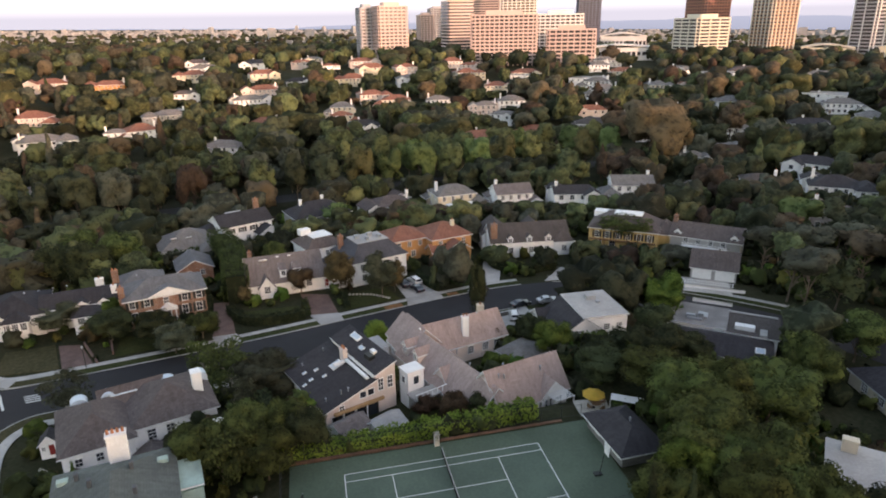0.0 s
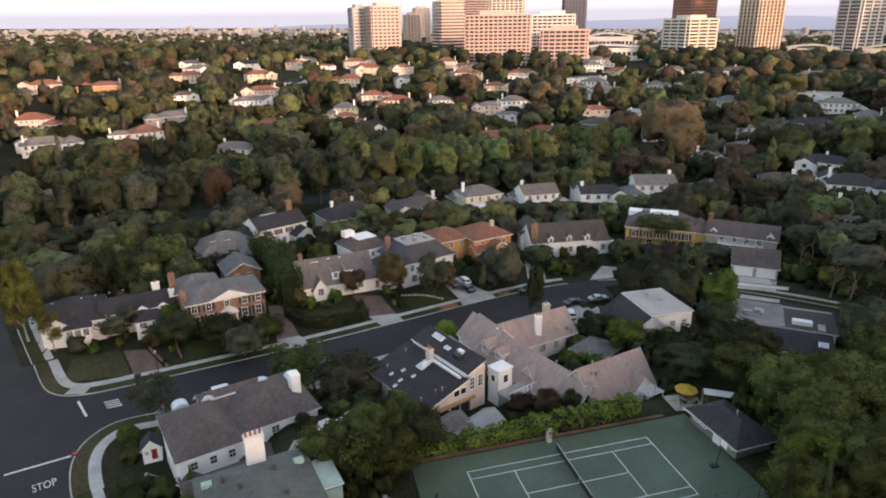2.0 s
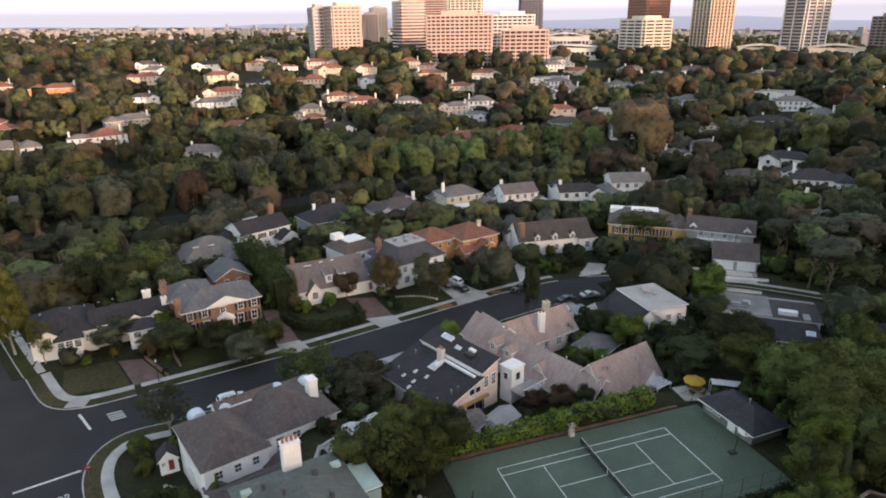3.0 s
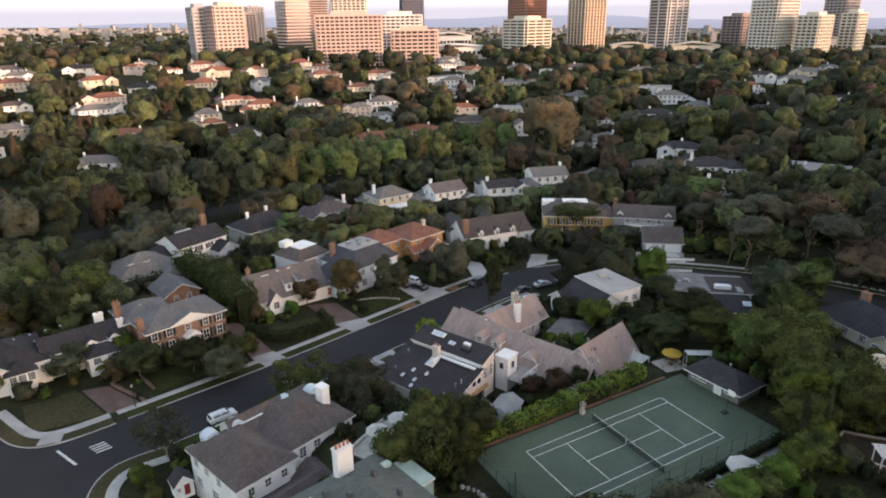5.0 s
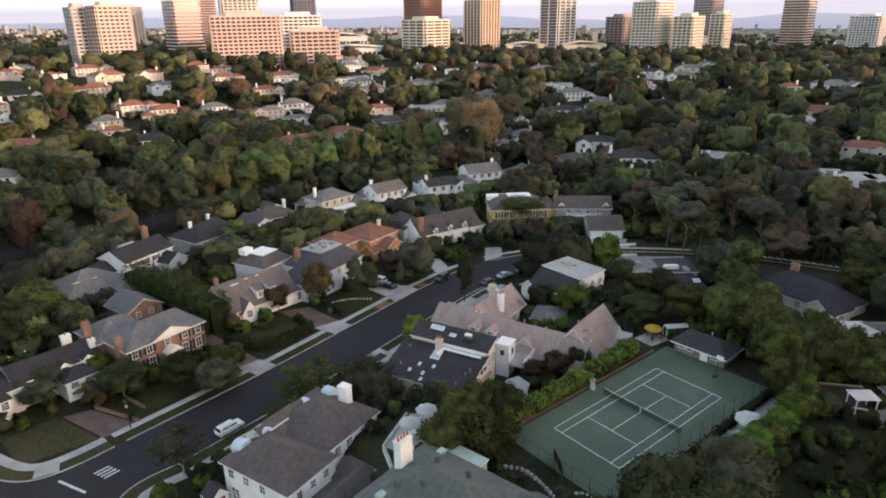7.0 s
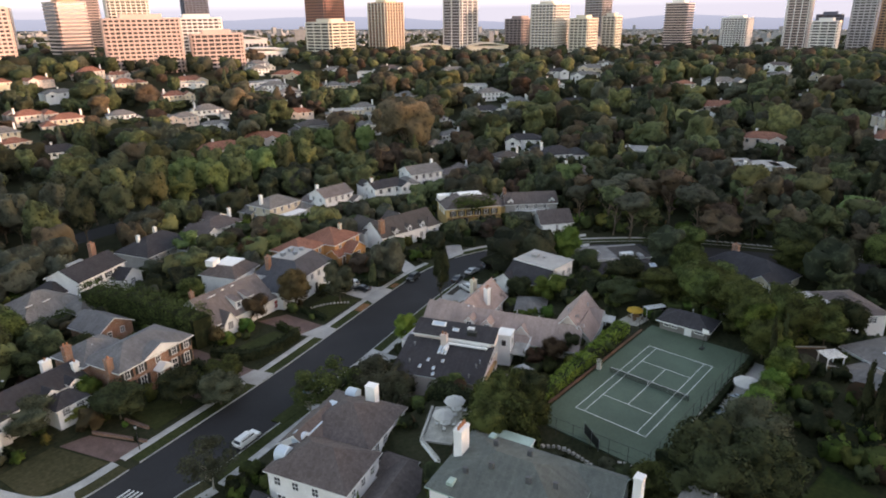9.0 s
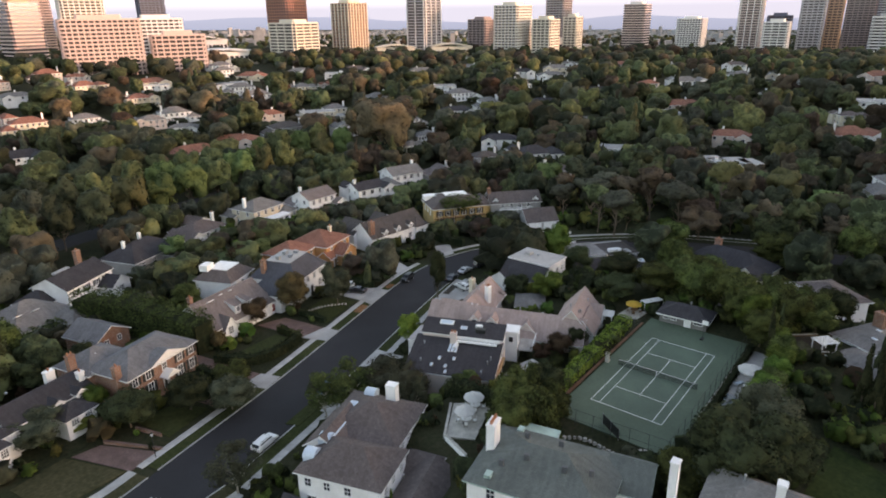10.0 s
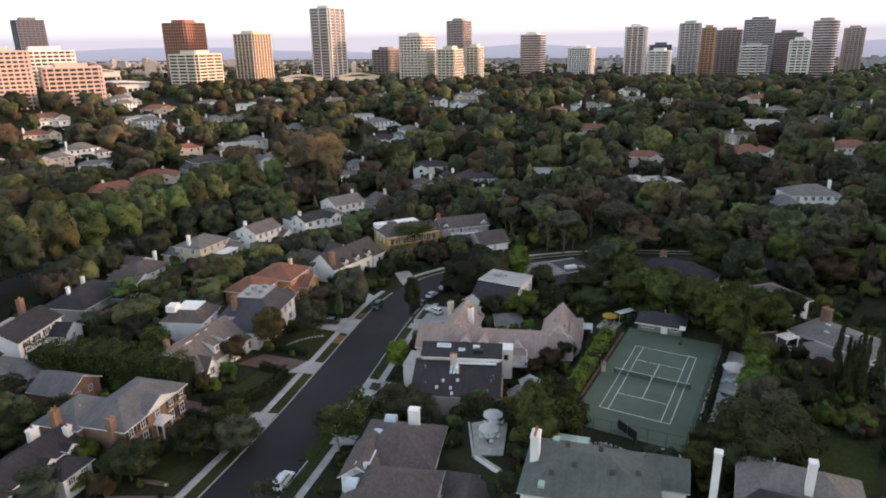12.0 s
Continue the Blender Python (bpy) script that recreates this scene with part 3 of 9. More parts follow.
class House:
    def __init__(self, name, x, y, rot, label, z=None, category="house", group=""):
        self.z = gz(x, y) if z is None else z
        self.root = tagged(empty(name, x, y, self.z, rot), label, category, group)
        self.x, self.y, self.rot = x, y, rot

    def wing(self, cx, cy, w, d, eave, ridge, kind, wall, roof, over=0.45, base=-2.5, trim="trim", turn=0):
        m = pose(cx, cy, 0, 0, 0, turn)
        a = part("wall", wall_bm(w, d, base, eave, ridge, kind), M[wall], self.root)
        a.matrix_basis = m
        b = part("roof", roof_bm(w, d, eave, ridge, kind, over), [M[roof], M[trim]], self.root)
        b.matrix_basis = m
        self.last, self.wd, self.roof = m, (w, d), b
        FOOT.append(((pose(self.x, self.y, 0, 0, 0, self.rot) @ m).inverted(), w / 2, d / 2, self.x, self.y))
        return self

    def face(self, side, along, z):
        w, d = self.wd
        at = {"f": (along, -d / 2, 0), "b": (-along, d / 2, 180), "l": (-w / 2, -along, -90), "r": (w / 2, along, 90)}[side]
        return self.last @ pose(at[0], at[1], z, 0, 0, at[2])

    def windows(self, side, spots, z, w=1.0, h=1.5, style="sash", shutters=False, label=""):
        fm, pm, sm = window_meshes(w, h, style)
        for s in spots:
            m = self.face(side, s, z)
            o = child("window", fm, self.root, m @ pose(0, -0.03, 0), label)
            child("pane", pm, o, pose(0, 0.035, 0))
            if shutters:
                for k in (-1, 1):
                    child("shutter", sm, o, pose(k * (w * 0.77 + 0.14), -0.03, 0), "dark painted louvred shutter")
        return self

    def door(self, side, along, w=1.0, h=2.1, mat="dark_trim", label="", base=0.0):
        bm = bmesh.new()
        add_box(bm, 0, 0, h / 2, w, 0.1, h)
        for sx in (-1, 1):
            for zz in (0.28, 0.72):
                add_box(bm, sx * w * 0.22, -0.06, h * zz, w * 0.3, 0.04, h * 0.32)
        uv_metres(bm)
        o = part("door", bm, M[mat], self.root, label)
        o.matrix_basis = self.face(side, along, base) @ pose(0, -0.05, 0)
        f = bmesh.new()
        for sx in (-1, 1):
            add_box(f, sx * (w / 2 + 0.08), 0, h / 2, 0.16, 0.14, h)
        add_box(f, 0, 0, h + 0.09, w + 0.32, 0.16, 0.18)
        part("door_frame", f, M["trim"], o)
        return self

    def garage(self, side, along, w=4.8, h=2.2, mat="trim", label="white panelled garage door"):
        bm = bmesh.new()
        add_box(bm, 0, 0, h / 2, w, 0.08, h)
        for i in range(4):
            for j in range(8):
                add_box(bm, -w / 2 + (j + 0.5) * w / 8, -0.05, (i + 0.5) * h / 4, w / 8 * 0.8, 0.04, h / 4 * 0.7)
        o = part("garage_door", bm, M[mat], self.root, label)
        o.matrix_basis = self.face(side, along, 0) @ pose(0, -0.04, 0)
        return self

    def chimney(self, cx, cy, w, d, z0, z1, mat="brick", pots=2, label=""):
        bm = bmesh.new()
        add_box(bm, cx, cy, (z0 + z1) / 2, w, d, z1 - z0)
        add_box(bm, cx, cy, z1 + 0.06, w + 0.16, d + 0.16, 0.14)
        add_box(bm, cx, cy, z1 + 0.18, w + 0.04, d + 0.04, 0.12)
        uv_metres(bm)
        o = part("chimney", bm, M[mat], self.root, label)
        for i in range(pots):
            k = (i + 0.5) / pots - 0.5
            p = bmesh.new()
            add_tube(p, (cx + (k * w if w >= d else 0), cy + (k * d if d > w else 0), z1 + 0.24), (cx + (k * w if w >= d else 0), cy + (k * d if d > w else 0), z1 + 0.75), 0.17, 0.13, 10)
            part("chimney_pot", p, M["terracotta"], o)
        return self

    def dormer(self, cx, cy, z, w=1.5, d=2.4, h=1.2, top=0.8, wall="trim", roof="r_brown", kind="gy", turn=0, pane=True):
        m = pose(cx, cy, 0, 0, 0, turn)
        a = part("dormer", wall_bm(w, d, z - 0.6, z + h, z + h + top, kind), M[wall], self.root)
        a.matrix_basis = m
        b = part("dormer_roof", roof_bm(w, d, z + h, z + h + top, kind, 0.18), [M[roof], M["trim"]], a)
        if pane:
            fm, pm, sm = window_meshes(w * 0.52, h * 0.75, "sash")
            o = child("window", fm, a, pose(0, -d / 2 - 0.03, z + h * 0.5))
            # the pane is joined to the dormer's own level
            child("pane", pm, a, pose(0, -d / 2 - 0.0, z + h * 0.5))
        return self

    def skylight(self, cx, cy, z, w=0.8, d=1.1, tilt=0.0, turn=0.0, mat="trim", label="pale flat skylight"):
        bm = bmesh.new()
        add_box(bm, 0, 0, 0.08, w, d, 0.16)
        o = part("skylight", bm, M[mat], self.root, label)
        o.matrix_basis = pose(cx, cy, z, tilt, 0, turn)
        g = part("pane", box_bm(0, 0, 0.17, w * 0.8, d * 0.8, 0.02), M["skyblue"], o)
        return self

    def block(self, name, cx, cy, z0, w, d, h, mat, label="", turn=0):
        bm = bmesh.new()
        add_box(bm, 0, 0, h / 2, w, d, h)
        bmesh.ops.bevel(bm, geom=list(bm.edges), offset=min(0.04, h * 0.2, w * 0.2, d * 0.2), segments=1, affect="EDGES")
        uv_metres(bm)
        o = part(name, bm, M[mat], self.root, label)
        o.matrix_basis = pose(cx, cy, z0, 0, 0, turn)
        return self

    def vents(self, spots, z_of, mat="metal"):
        """Small flue pipes on the slopes: a pipe with a cap."""
        for cx, cy, z in spots:
            bm = bmesh.new()
            add_tube(bm, (cx, cy, z - 0.4), (cx, cy, z + 0.35), 0.1, 0.1, 8)
            add_tube(bm, (cx, cy, z + 0.35), (cx, cy, z + 0.5), 0.17, 0.12, 8)
            part("flue", bm, M[mat], self.root)
        return self


# ---- houses along the far side of the street ----
h = House("brick_house", -45.2, 77.8, 15, "two-storey red brick house with grey slate hip roof and white pediment", z=-7.6)
h.wing(-0.3, 0, 15.4, 10, 5.6, 7.9, "hip", "brick", "r_slate")
h.windows("f", (-6.4, -3.6, 3.6, 6.4), 4.3, 1.0, 1.6, "sash", True)
h.windows("f", (-6.2, -3.4, 3.4, 6.2), 1.6, 1.1, 1.9, "sash", True)
h.windows("r", (-2.5, 2.5), 4.3, 1.0, 1.6, "sash", True).windows("r", (-2.5, 2.5), 1.6, 1.0, 1.7, "sash", True)
h.windows("f", (0.0,), 4.2, 0.9, 1.3, "sash")
h.door("f", 0, 1.1, 2.3, "dark_trim", "dark front door under a white porch")
h.wing(0.4, -4.4, 7.4, 2.0, 5.7, 7.3, "gy", "trim", "r_slate", over=0.3, base=5.2)
h.wing(0.0, -5.9, 3.0, 1.6, 2.75, 3.7, "gy", "trim", "trim", over=0.15, base=2.5)
for k in (-1.2, 1.2):
    h.block("porch_column", k, -6.5, -0.3, 0.25, 0.25, 3.0, "trim")
h.wing(-4.4, 7.4, 9.2, 8.4, 5.3, 7.5, "hip", "brick", "r_slate")
h.chimney(-8.3, -3.0, 1.2, 0.9, -1, 7.6, "brick", 1).chimney(-9.1, 7.0, 1.3, 1.0, -1, 8.1, "brick", 2)
h.vents([(-5, 6, 6.4), (-3, 7, 6.4)], None)

h = House("brick_garage", -43.4, 102.0, 15, "low brick outbuilding with grey slate gable roof", z=-8.6)
h.wing(0, 0, 8, 9, 2.8, 5.0, "gy", "brick", "r_slate", trim="trim").windows("f", (-1.5, 1.5), 1.6, 0.9, 1.2)

h = House("white_cottage", -65, 79, 12, "long white stucco house with charcoal shingle roof", z=-7.2)
h.wing(2.6, 0.6, 14, 7.5, 3.2, 5.2, "gx", "white", "r_dark")
h.windows("f", (-4.2, -1.6, 1.5, 5.2), 1.8, 1.1, 1.4, "grid", True)
h.dormer(3.2, -2.8, 2.3, 2.0, 2.8, 1.2, 0.7, "white", "r_dark").dormer(7.2, -2.8, 2.3, 2.0, 2.8, 1.2, 0.7, "white", "r_dark")
h.wing(-9.5, 2.5, 11, 13, 3.1, 5.8, "hip", "white", "r_dark")
h.wing(-8.6, -4.2, 4.4, 4.2, 2.9, 4.2, "hip", "white", "r_dark")
h.windows("f", (-1.4, 0, 1.4), 1.6, 1.0, 1.4, "grid").windows("l", (0,), 1.6, 1.0, 1.4, "grid")
h.wing(4.2, -5.6, 5.2, 4.6, 2.5, 3.7, "hip", "white", "r_dark").windows("f", (-1.2, 1.2), 1.4, 1.2, 1.3, "grid").windows("r", (0,), 1.4, 1.2, 1.3, "grid")
h.wing(-12, -2.5, 4.5, 5, 2.9, 4.8, "gy", "white", "r_dark").windows("f", (0,), 2.6, 1.0, 1.2, "grid")
h.chimney(6.4, 2.6, 1.6, 1.0, 2, 6.0, "white", 1).chimney(9.2, -1.4, 1.1, 0.9, 1, 5.4, "white", 1)
for i in range(6):
    h.skylight(-13 + i * 2.6, 3.2 + 0.2 * i, 4.95, 0.35, 0.35, 0, 0, "metal", "small pale roof vent")

h = House("dormer_house", -21.2, 89.4, 9, "storey-and-a-half house with taupe shake roof and dormers", z=-8.6)
h.wing(0, 0, 17, 11.5, 3.0, 7.6, "gx", "white", "r_taupe")
h.windows("f", (2.5, 5.0), 1.6, 1.2, 1.4, "grid")
h.wing(-4.6, -5.0, 3.2, 3.6, 2.6, 4.8, "gy", "white", "r_taupe").windows("f", (0,), 1.7, 1.2, 1.5, "grid")
h.wing(8.6, -2.2, 5.5, 7.0, 2.8, 5.0, "hip", "white", "r_taupe").garage("f", 0, 4.2)
h.dormer(-0.6, -3.6, 3.9, 1.5, 3.0, 1.5, 0.7, "trim", "r_taupe", "shed").dormer(2.6, -3.6, 3.9, 1.5, 3.0, 1.5, 0.7, "trim", "r_taupe", "shed")
h.skylight(-4.5, -1.2, 6.8, 1.8, 1.2, -36).skylight(-1.2, -0.8, 7.1, 0.7, 0.7, -36).skylight(1.5, -0.8, 7.1, 0.7, 0.7, -36)
h.chimney(-7.2, 1.6, 0.9, 0.8, 3, 8.2, "brick", 1)
h.door("f", 0.5, 1.0, 2.1, "door_red", "red painted front door")

h = House("white_townhouse", -12.6, 102, 24, "tall white stucco house with dark hip roof and flat top", z=-9.2)
h.wing(0, 0, 9.5, 9.5, 6.2, 8.2, "deck", "white", "r_brown")
h.windows("f", (-2.8, 0.2, 2.9), 4.7, 0.8, 1.1).windows("f", (-2.6, 2.4), 1.7, 1.0, 1.5).windows("r", (-2.5, 2.5), 4.7, 0.8, 1.2).door("f", 0.4, 1.0, 2.2)
h.block("roof_box", -2.4, 2.8, 8.0, 2.8, 2.2, 1.5, "white").block("roof_deck", 0.3, 0, 8.22, 5.4, 5.2, 0.14, "trim")

h = House("slate_house", -0.6, 92.4, 20, "two-storey house with blue-grey slate roof round a white flat deck", z=-8.9)
h.wing(0, 0, 14.5, 12, 5.6, 9.0, "deck", "white", "r_blue")
h.windows("f", (-4.5, -1.5, 1.5, 4.5), 4.3, 1.0, 1.3, "grid").windows("r", (-3, 0, 3), 4.3, 1.0, 1.3, "grid").windows("f", (-4, 4), 1.6, 1.3, 1.6, "grid").door("f", 0, 1.1, 2.2)
h.block("roof_deck", 0, 0.3, 9.02, 8.4, 6.6, 0.14, "r_flat")
for dx, dy, sx, sy, sz in ((-2.6, 1.0, 1.2, 1.0, 0.9), (-0.8, -1.2, 0.9, 0.9, 0.8), (0.9, 1.2, 1.4, 0.9, 0.9), (2.6, -0.8, 0.9, 1.2, 0.7)):
    h.block("roof_unit", dx, dy, 9.16, sx, sy, sz, "metal", "grey rooftop air unit")
h.wing(-9.0, -0.6, 6.0, 8.5, 4.4, 7.0, "hip", "white", "r_blue").windows("f", (-1.4, 1.4), 2.8, 0.9, 1.5)
h.chimney(-6.0, 3.0, 1.2, 1.0, 3, 9.8, "brick", 1)

h = House("mediterranean_house", 16.5, 103.4, 15, "ochre stucco Mediterranean house with red barrel-tile hip roofs", z=-9.4)
h.wing(-6.2, 3.4, 10.5, 9.5, 5.8, 8.2, "hip", "orange", "r_red").windows("f", (-3, 0, 3), 4.3, 0.9, 1.3).windows("f", (-3, 1), 1.6, 1.1, 1.6)
h.wing(4.4, 0.6, 11.5, 11.5, 5.9, 8.6, "hip", "orange", "r_red").windows("f", (-3.4, 0, 3.4), 4.3, 0.9, 1.4).windows("r", (-3, 0, 3), 4.3, 0.9, 1.3).windows("r", (-2, 2), 1.6, 1.1, 1.6)
h.wing(4.6, -6.2, 7, 5, 3.4, 5.6, "gy", "orange", "r_red").windows("f", (0,), 1.9, 1.4, 1.8, "grid").windows("l", (0,), 1.7, 1.0, 1.4)
h.wing(0.4, -4.6, 4.5, 4.0, 3.0, 4.6, "gx", "orange", "r_red").door("f", 0, 1.2, 2.2, "wood")
h.chimney(6.4, -1.4, 0.9, 0.8, 5, 8.9, "cream", 1)

h = House("cream_house", 42.6, 99.6, -4, "pale stucco house with dark grey shake roof and three white dormers", z=-9.4)
h.wing(0, 0, 21, 9.5, 4.6, 8.3, "gx", "white", "r_black")
h.windows("f", (-8, -5.2, 0.2, 4.4, 8.2), 2.0, 1.1, 1.5, "grid").door("f", -2.4, 1.1, 2.2)
for k in (-5.5, -0.4, 4.7):
    h.dormer(k, -3.6, 4.2, 1.4, 2.8, 1.3, 0.8, "trim", "r_black")
h.wing(-7.5, 6.5, 8, 8, 4.6, 7.6, "gy", "white", "r_black")
h.wing(9.0, -3.0, 5, 5, 4.4, 6.4, "hip", "white", "r_black").windows("f", (0,), 2.2, 1.2, 1.5, "grid")
h.wing(3.0, 6.5, 6.5, 5, 4.6, 7.2, "gy", "white", "r_black")
h.chimney(-9.6, -3.4, 1.6, 1.1, -1, 9.0, "brick", 1)

h = House("golden_house", 69.5, 95.5, -34, "golden stucco two-storey house half grown over with creeper", z=-8.4)
h.wing(0, 0, 17.5, 12.5, 5.9, 8.4, "deck", "yellow", "r_brown")
h.windows("f", (-6.6, -3.9, -1.2, 1.5, 4.2, 6.9), 4.2, 1.0, 1.7, "door", True).windows("f", (-6, -2.5, 2.5, 6), 1.5, 1.4, 2.0, "door").windows("l", (-3, 0, 3), 4.2, 0.9, 1.5)
h.block("roof_deck", 0.6, 0.6, 8.66, 7.4, 4.6, 0.14, "trim").block("roof_deck", -3.4, 3.6, 7.9, 5.4, 3.0, 0.16, "trim").block("parapet", -7.2, 4.4, 6.4, 3.6, 3.2, 1.5, "white")
h.wing(10.2, 1.6, 5, 8, 5.0, 7.4, "hip", "yellow", "r_brown")
for i in range(6):
    h.block("balcony_post", -7.4 + i * 2.9, -6.9, -0.3, 0.16, 0.16, 5.8, "wood")
h.block("balcony", 0, -6.7, 2.8, 17, 1.1, 0.2, "wood", "dark timber balcony floor")

h = House("balcony_house", 86.5, 83.5, -42, "grey two-storey house with brown shake roof and front balcony", z=-8.3)
h.wing(0, 0, 17, 8.5, 5.2, 7.9, "gx", "greyw", "r_brown")
h.windows("f", (-4.6, -1.6, 1.4, 4.4), 4.0, 1.0, 1.5, "door").windows("f", (-4.6, 1.4, 4.4), 1.5, 1.1, 1.6, "grid").door("f", -1.6, 1.1, 2.2)
h.block("balcony", 0, -5.0, 2.75, 11, 1.6, 0.16, "trim")
for i in range(7):
    h.block("balcony_post", -5.2 + i * 1.75, -5.7, 0, 0.14, 0.14, 3.9, "trim")
h.block("balcony_rail", 0, -5.75, 3.75, 11, 0.08, 0.1, "trim")
h.dormer(-6.8, -2.4, 4.6, 1.7, 3.0, 1.4, 0.9, "trim", "r_brown").dormer(6.8, -2.4, 4.6, 1.7, 3.0, 1.4, 0.9, "trim", "r_brown")
h.chimney(-8.2, 0, 1.0, 1.4, 0, 9.0, "brick", 1)

h = House("garage_house", 79.5, 69.5, -36, "detached garage with brown shake gable roof and white doors", z=-8.2)
h.wing(0, 0, 10, 8.5, 2.9, 6.0, "gx", "greyw", "r_brown").garage("f", -2.5, 4.2).garage("f", 2.5, 4.2)

# ---- houses of the street behind ----
h = House("grey_roof_house", -48.5, 126, 16, "wide single-storey house under a pale grey shake roof", z=-10.6)
h.wing(0, 0, 15.5, 14, 3.2, 7.0, "hip", "white", "r_grey").windows("f", (-5, -1, 3), 1.7, 1.3, 1.4, "grid").windows("r", (-3, 2), 1.7, 1.2, 1.4)
h.wing(6.0, -9, 9, 8, 3.0, 5.2, "hip", "white", "r_grey").windows("l", (0,), 1.6, 1.4, 1.5)
h.skylight(-4, -3.6, 5.3, 1.6, 0.8, -28).skylight(0, -3.8, 5.2, 1.6, 0.8, -28).block("pool_cover", -5, -12.0, 0.3, 5, 3, 0.2, "skyblue", "pale blue garden pool cover")

h = House("white_two_storey", -34.5, 134, 26, "white two-storey house with charcoal shingle roof", z=-10.4)
h.wing(0, 0, 15, 10, 5.9, 8.4, "gx", "white", "r_dark").windows("f", (-5, -1.6, 1.8, 5), 4.3, 1.0, 1.3, "sash", True).windows("f", (-4.6, 0, 4.6), 1.6, 1.2, 1.5, "grid").windows("r", (-2.4, 2.4), 4.3, 1.0, 1.3)
h.wing(5.2, -6.6, 6.5, 5.0, 3.2, 5.2, "gy", "white", "r_dark").windows("f", (0,), 1.7, 1.5, 1.4, "grid")
h.wing(-8, 3, 7, 8, 3.4, 5.6, "hip", "white", "r_dark")
h.chimney(6.4, 3.6, 1.5, 1.1, 3, 10.2, "brick", 1).block("roof_deck", -1.5, 1.6, 7.7, 4.6, 1.2, 0.5, "r_flat")

h = House("charcoal_house", -12, 144, 20, "charcoal-grey house with slate roof and white windows", z=-10.7)
h.wing(0, 0, 18, 12, 4.6, 8.0, "hip", "greyw", "r_dark").windows("f", (-6, -2, 2, 6), 3.2, 1.1, 1.3, "sash")
h.wing(5, -7, 7, 5, 3.8, 6.6, "gy", "greyw", "r_dark").windows("f", (-1.3, 1.3), 2.8, 1.0, 1.4, "sash").chimney(-5, 1, 0.8, 0.7, 5, 8.4, "white", 0).chimney(3, 3, 0.8, 0.7, 5, 8.3, "white", 0)


def plain_house(name, x, y, w, rot, wall, roof, label, storeys=2, kind="hip", chimney=True, z=None, seed=0):
    """A house of two or three joined wings, with its rows of windows."""
    rr = random.Random(seed * 7919 + int(x * 13 + y * 7))
    d = min(13, max(8, w * 0.55))
    e = 2.9 + 2.7 * (storeys - 1)
    h = House(name, x, y, rot, label, z)
    if roof == "r_flat":
        kind, rise = "flat", 0.35
    else:
        rise = d * rr.uniform(0.20, 0.27)
    h.wing(0, 0, w * 0.72, d, e, e + rise, kind, wall, roof)
    n = max(2, int(w * 0.72 / 3))
    spots = [(-0.5 + (i + 0.5) / n) * w * 0.66 for i in range(n)]
    for s in range(storeys):
        h.windows("f", spots, 1.6 + 2.7 * s, rr.uniform(0.9, 1.3), 1.4, rr.choice(("sash", "grid")))
        h.windows("l", (-d * 0.22, d * 0.22), 1.6 + 2.7 * s, 1.0, 1.3)
        h.windows("r", (-d * 0.22, d * 0.22), 1.6 + 2.7 * s, 1.0, 1.3)
    h.door("f", spots[0] + 1.4, 1.0, 2.1, "wood")
    side = rr.choice((-1, 1))
    e2 = e if rr.random() < 0.4 else 2.9
    h.wing(side * w * 0.40, -d * 0.28, w * 0.32, d * 0.95, e2, e2 + (0.35 if kind == "flat" else w * 0.09), "flat" if kind == "flat" else rr.choice(("hip", "gy")), wall, roof)
    h.windows("f", (-w * 0.07, w * 0.07), 1.6, 1.1, 1.4, "grid")
    if e2 > 4:
        h.windows("f", (-w * 0.07, w * 0.07), 4.3, 1.0, 1.3, "sash")
    h.wing(-side * w * 0.25, d * 0.6, w * 0.35, d * 0.6, e2, e2 + (0.35 if kind == "flat" else w * 0.08), "flat" if kind == "flat" else "gy", wall, roof)
    if chimney:
        h.chimney(side * w * -0.30, rr.uniform(-1, 2), 0.9, 0.9, 2, e + rise + 1.0, "white" if wall != "brick" else "brick", 1)
    return h


for spec in (
    ("brown_roof_house", 13, 156, 20, 12, "white", "r_brown", "low white house under a brown shake hip roof", 1, "hip"),
    ("cream_two_storey", 34, 153, 19, 8, "cream", "r_grey", "cream two-storey house with grey hip roof", 2, "hip"),
    ("white_porch_house", 53, 146, 17, 0, "white", "r_taupe", "white house with taupe roof and upper windows", 2, "gx"),
    ("white_chimney_house", 71, 138, 16, -12, "white", "r_dark", "bright white house with tall white chimneys", 2, "gx"),
    ("white_gable_house", 95, 142, 19, -16, "white", "r_grey", "white house with grey gables and arched windows", 2, "gx"),
    ("taupe_house", 113, 137, 15, -20, "greyw", "r_taupe", "taupe house with shake roof among trees", 1, "hip"),
):
    plain_house(*spec)
h = House("white_roof_terrace", 34, 145, 8, "low white garden pavilion with a flat roof", z=-10.2)
h.wing(1, -1, 9, 3.4, 2.5, 2.8, "flat", "white", "trim", over=0.3).windows("f", (-2.6, 0, 2.6), 1.3, 1.8, 1.8, "door")

# ---- houses on the near side ----
h = House("dark_roof_house", -11.4, 31.9, -67, "cream house with stepped charcoal shingle slopes and skylights", z=-5.8)
h.wing(0, -1.55, 15.5, 8.3, 3.2, 5.9, "shed", "pink_wall", "r_dark", over=0.3, base=-3)
h.windows("r", (1.9, 3.2), 4.05, 1.0, 1.0, "plain").windows("r", (-2.4, -0.4, 1.6, 3.3), 1.0, 1.7, 2.1, "plain").windows("r", (-1.6,), 3.0, 0.7, 0.8, "sash")
h.wing(0.4, 4.25, 14.7, 3.3, 6.55, 7.95, "shed", "pink_wall", "r_dark", over=0.25, base=-3)
h.windows("r", (-0.9, 0.7), 4.7, 0.8, 1.9, "door", label="timber-framed upper window")
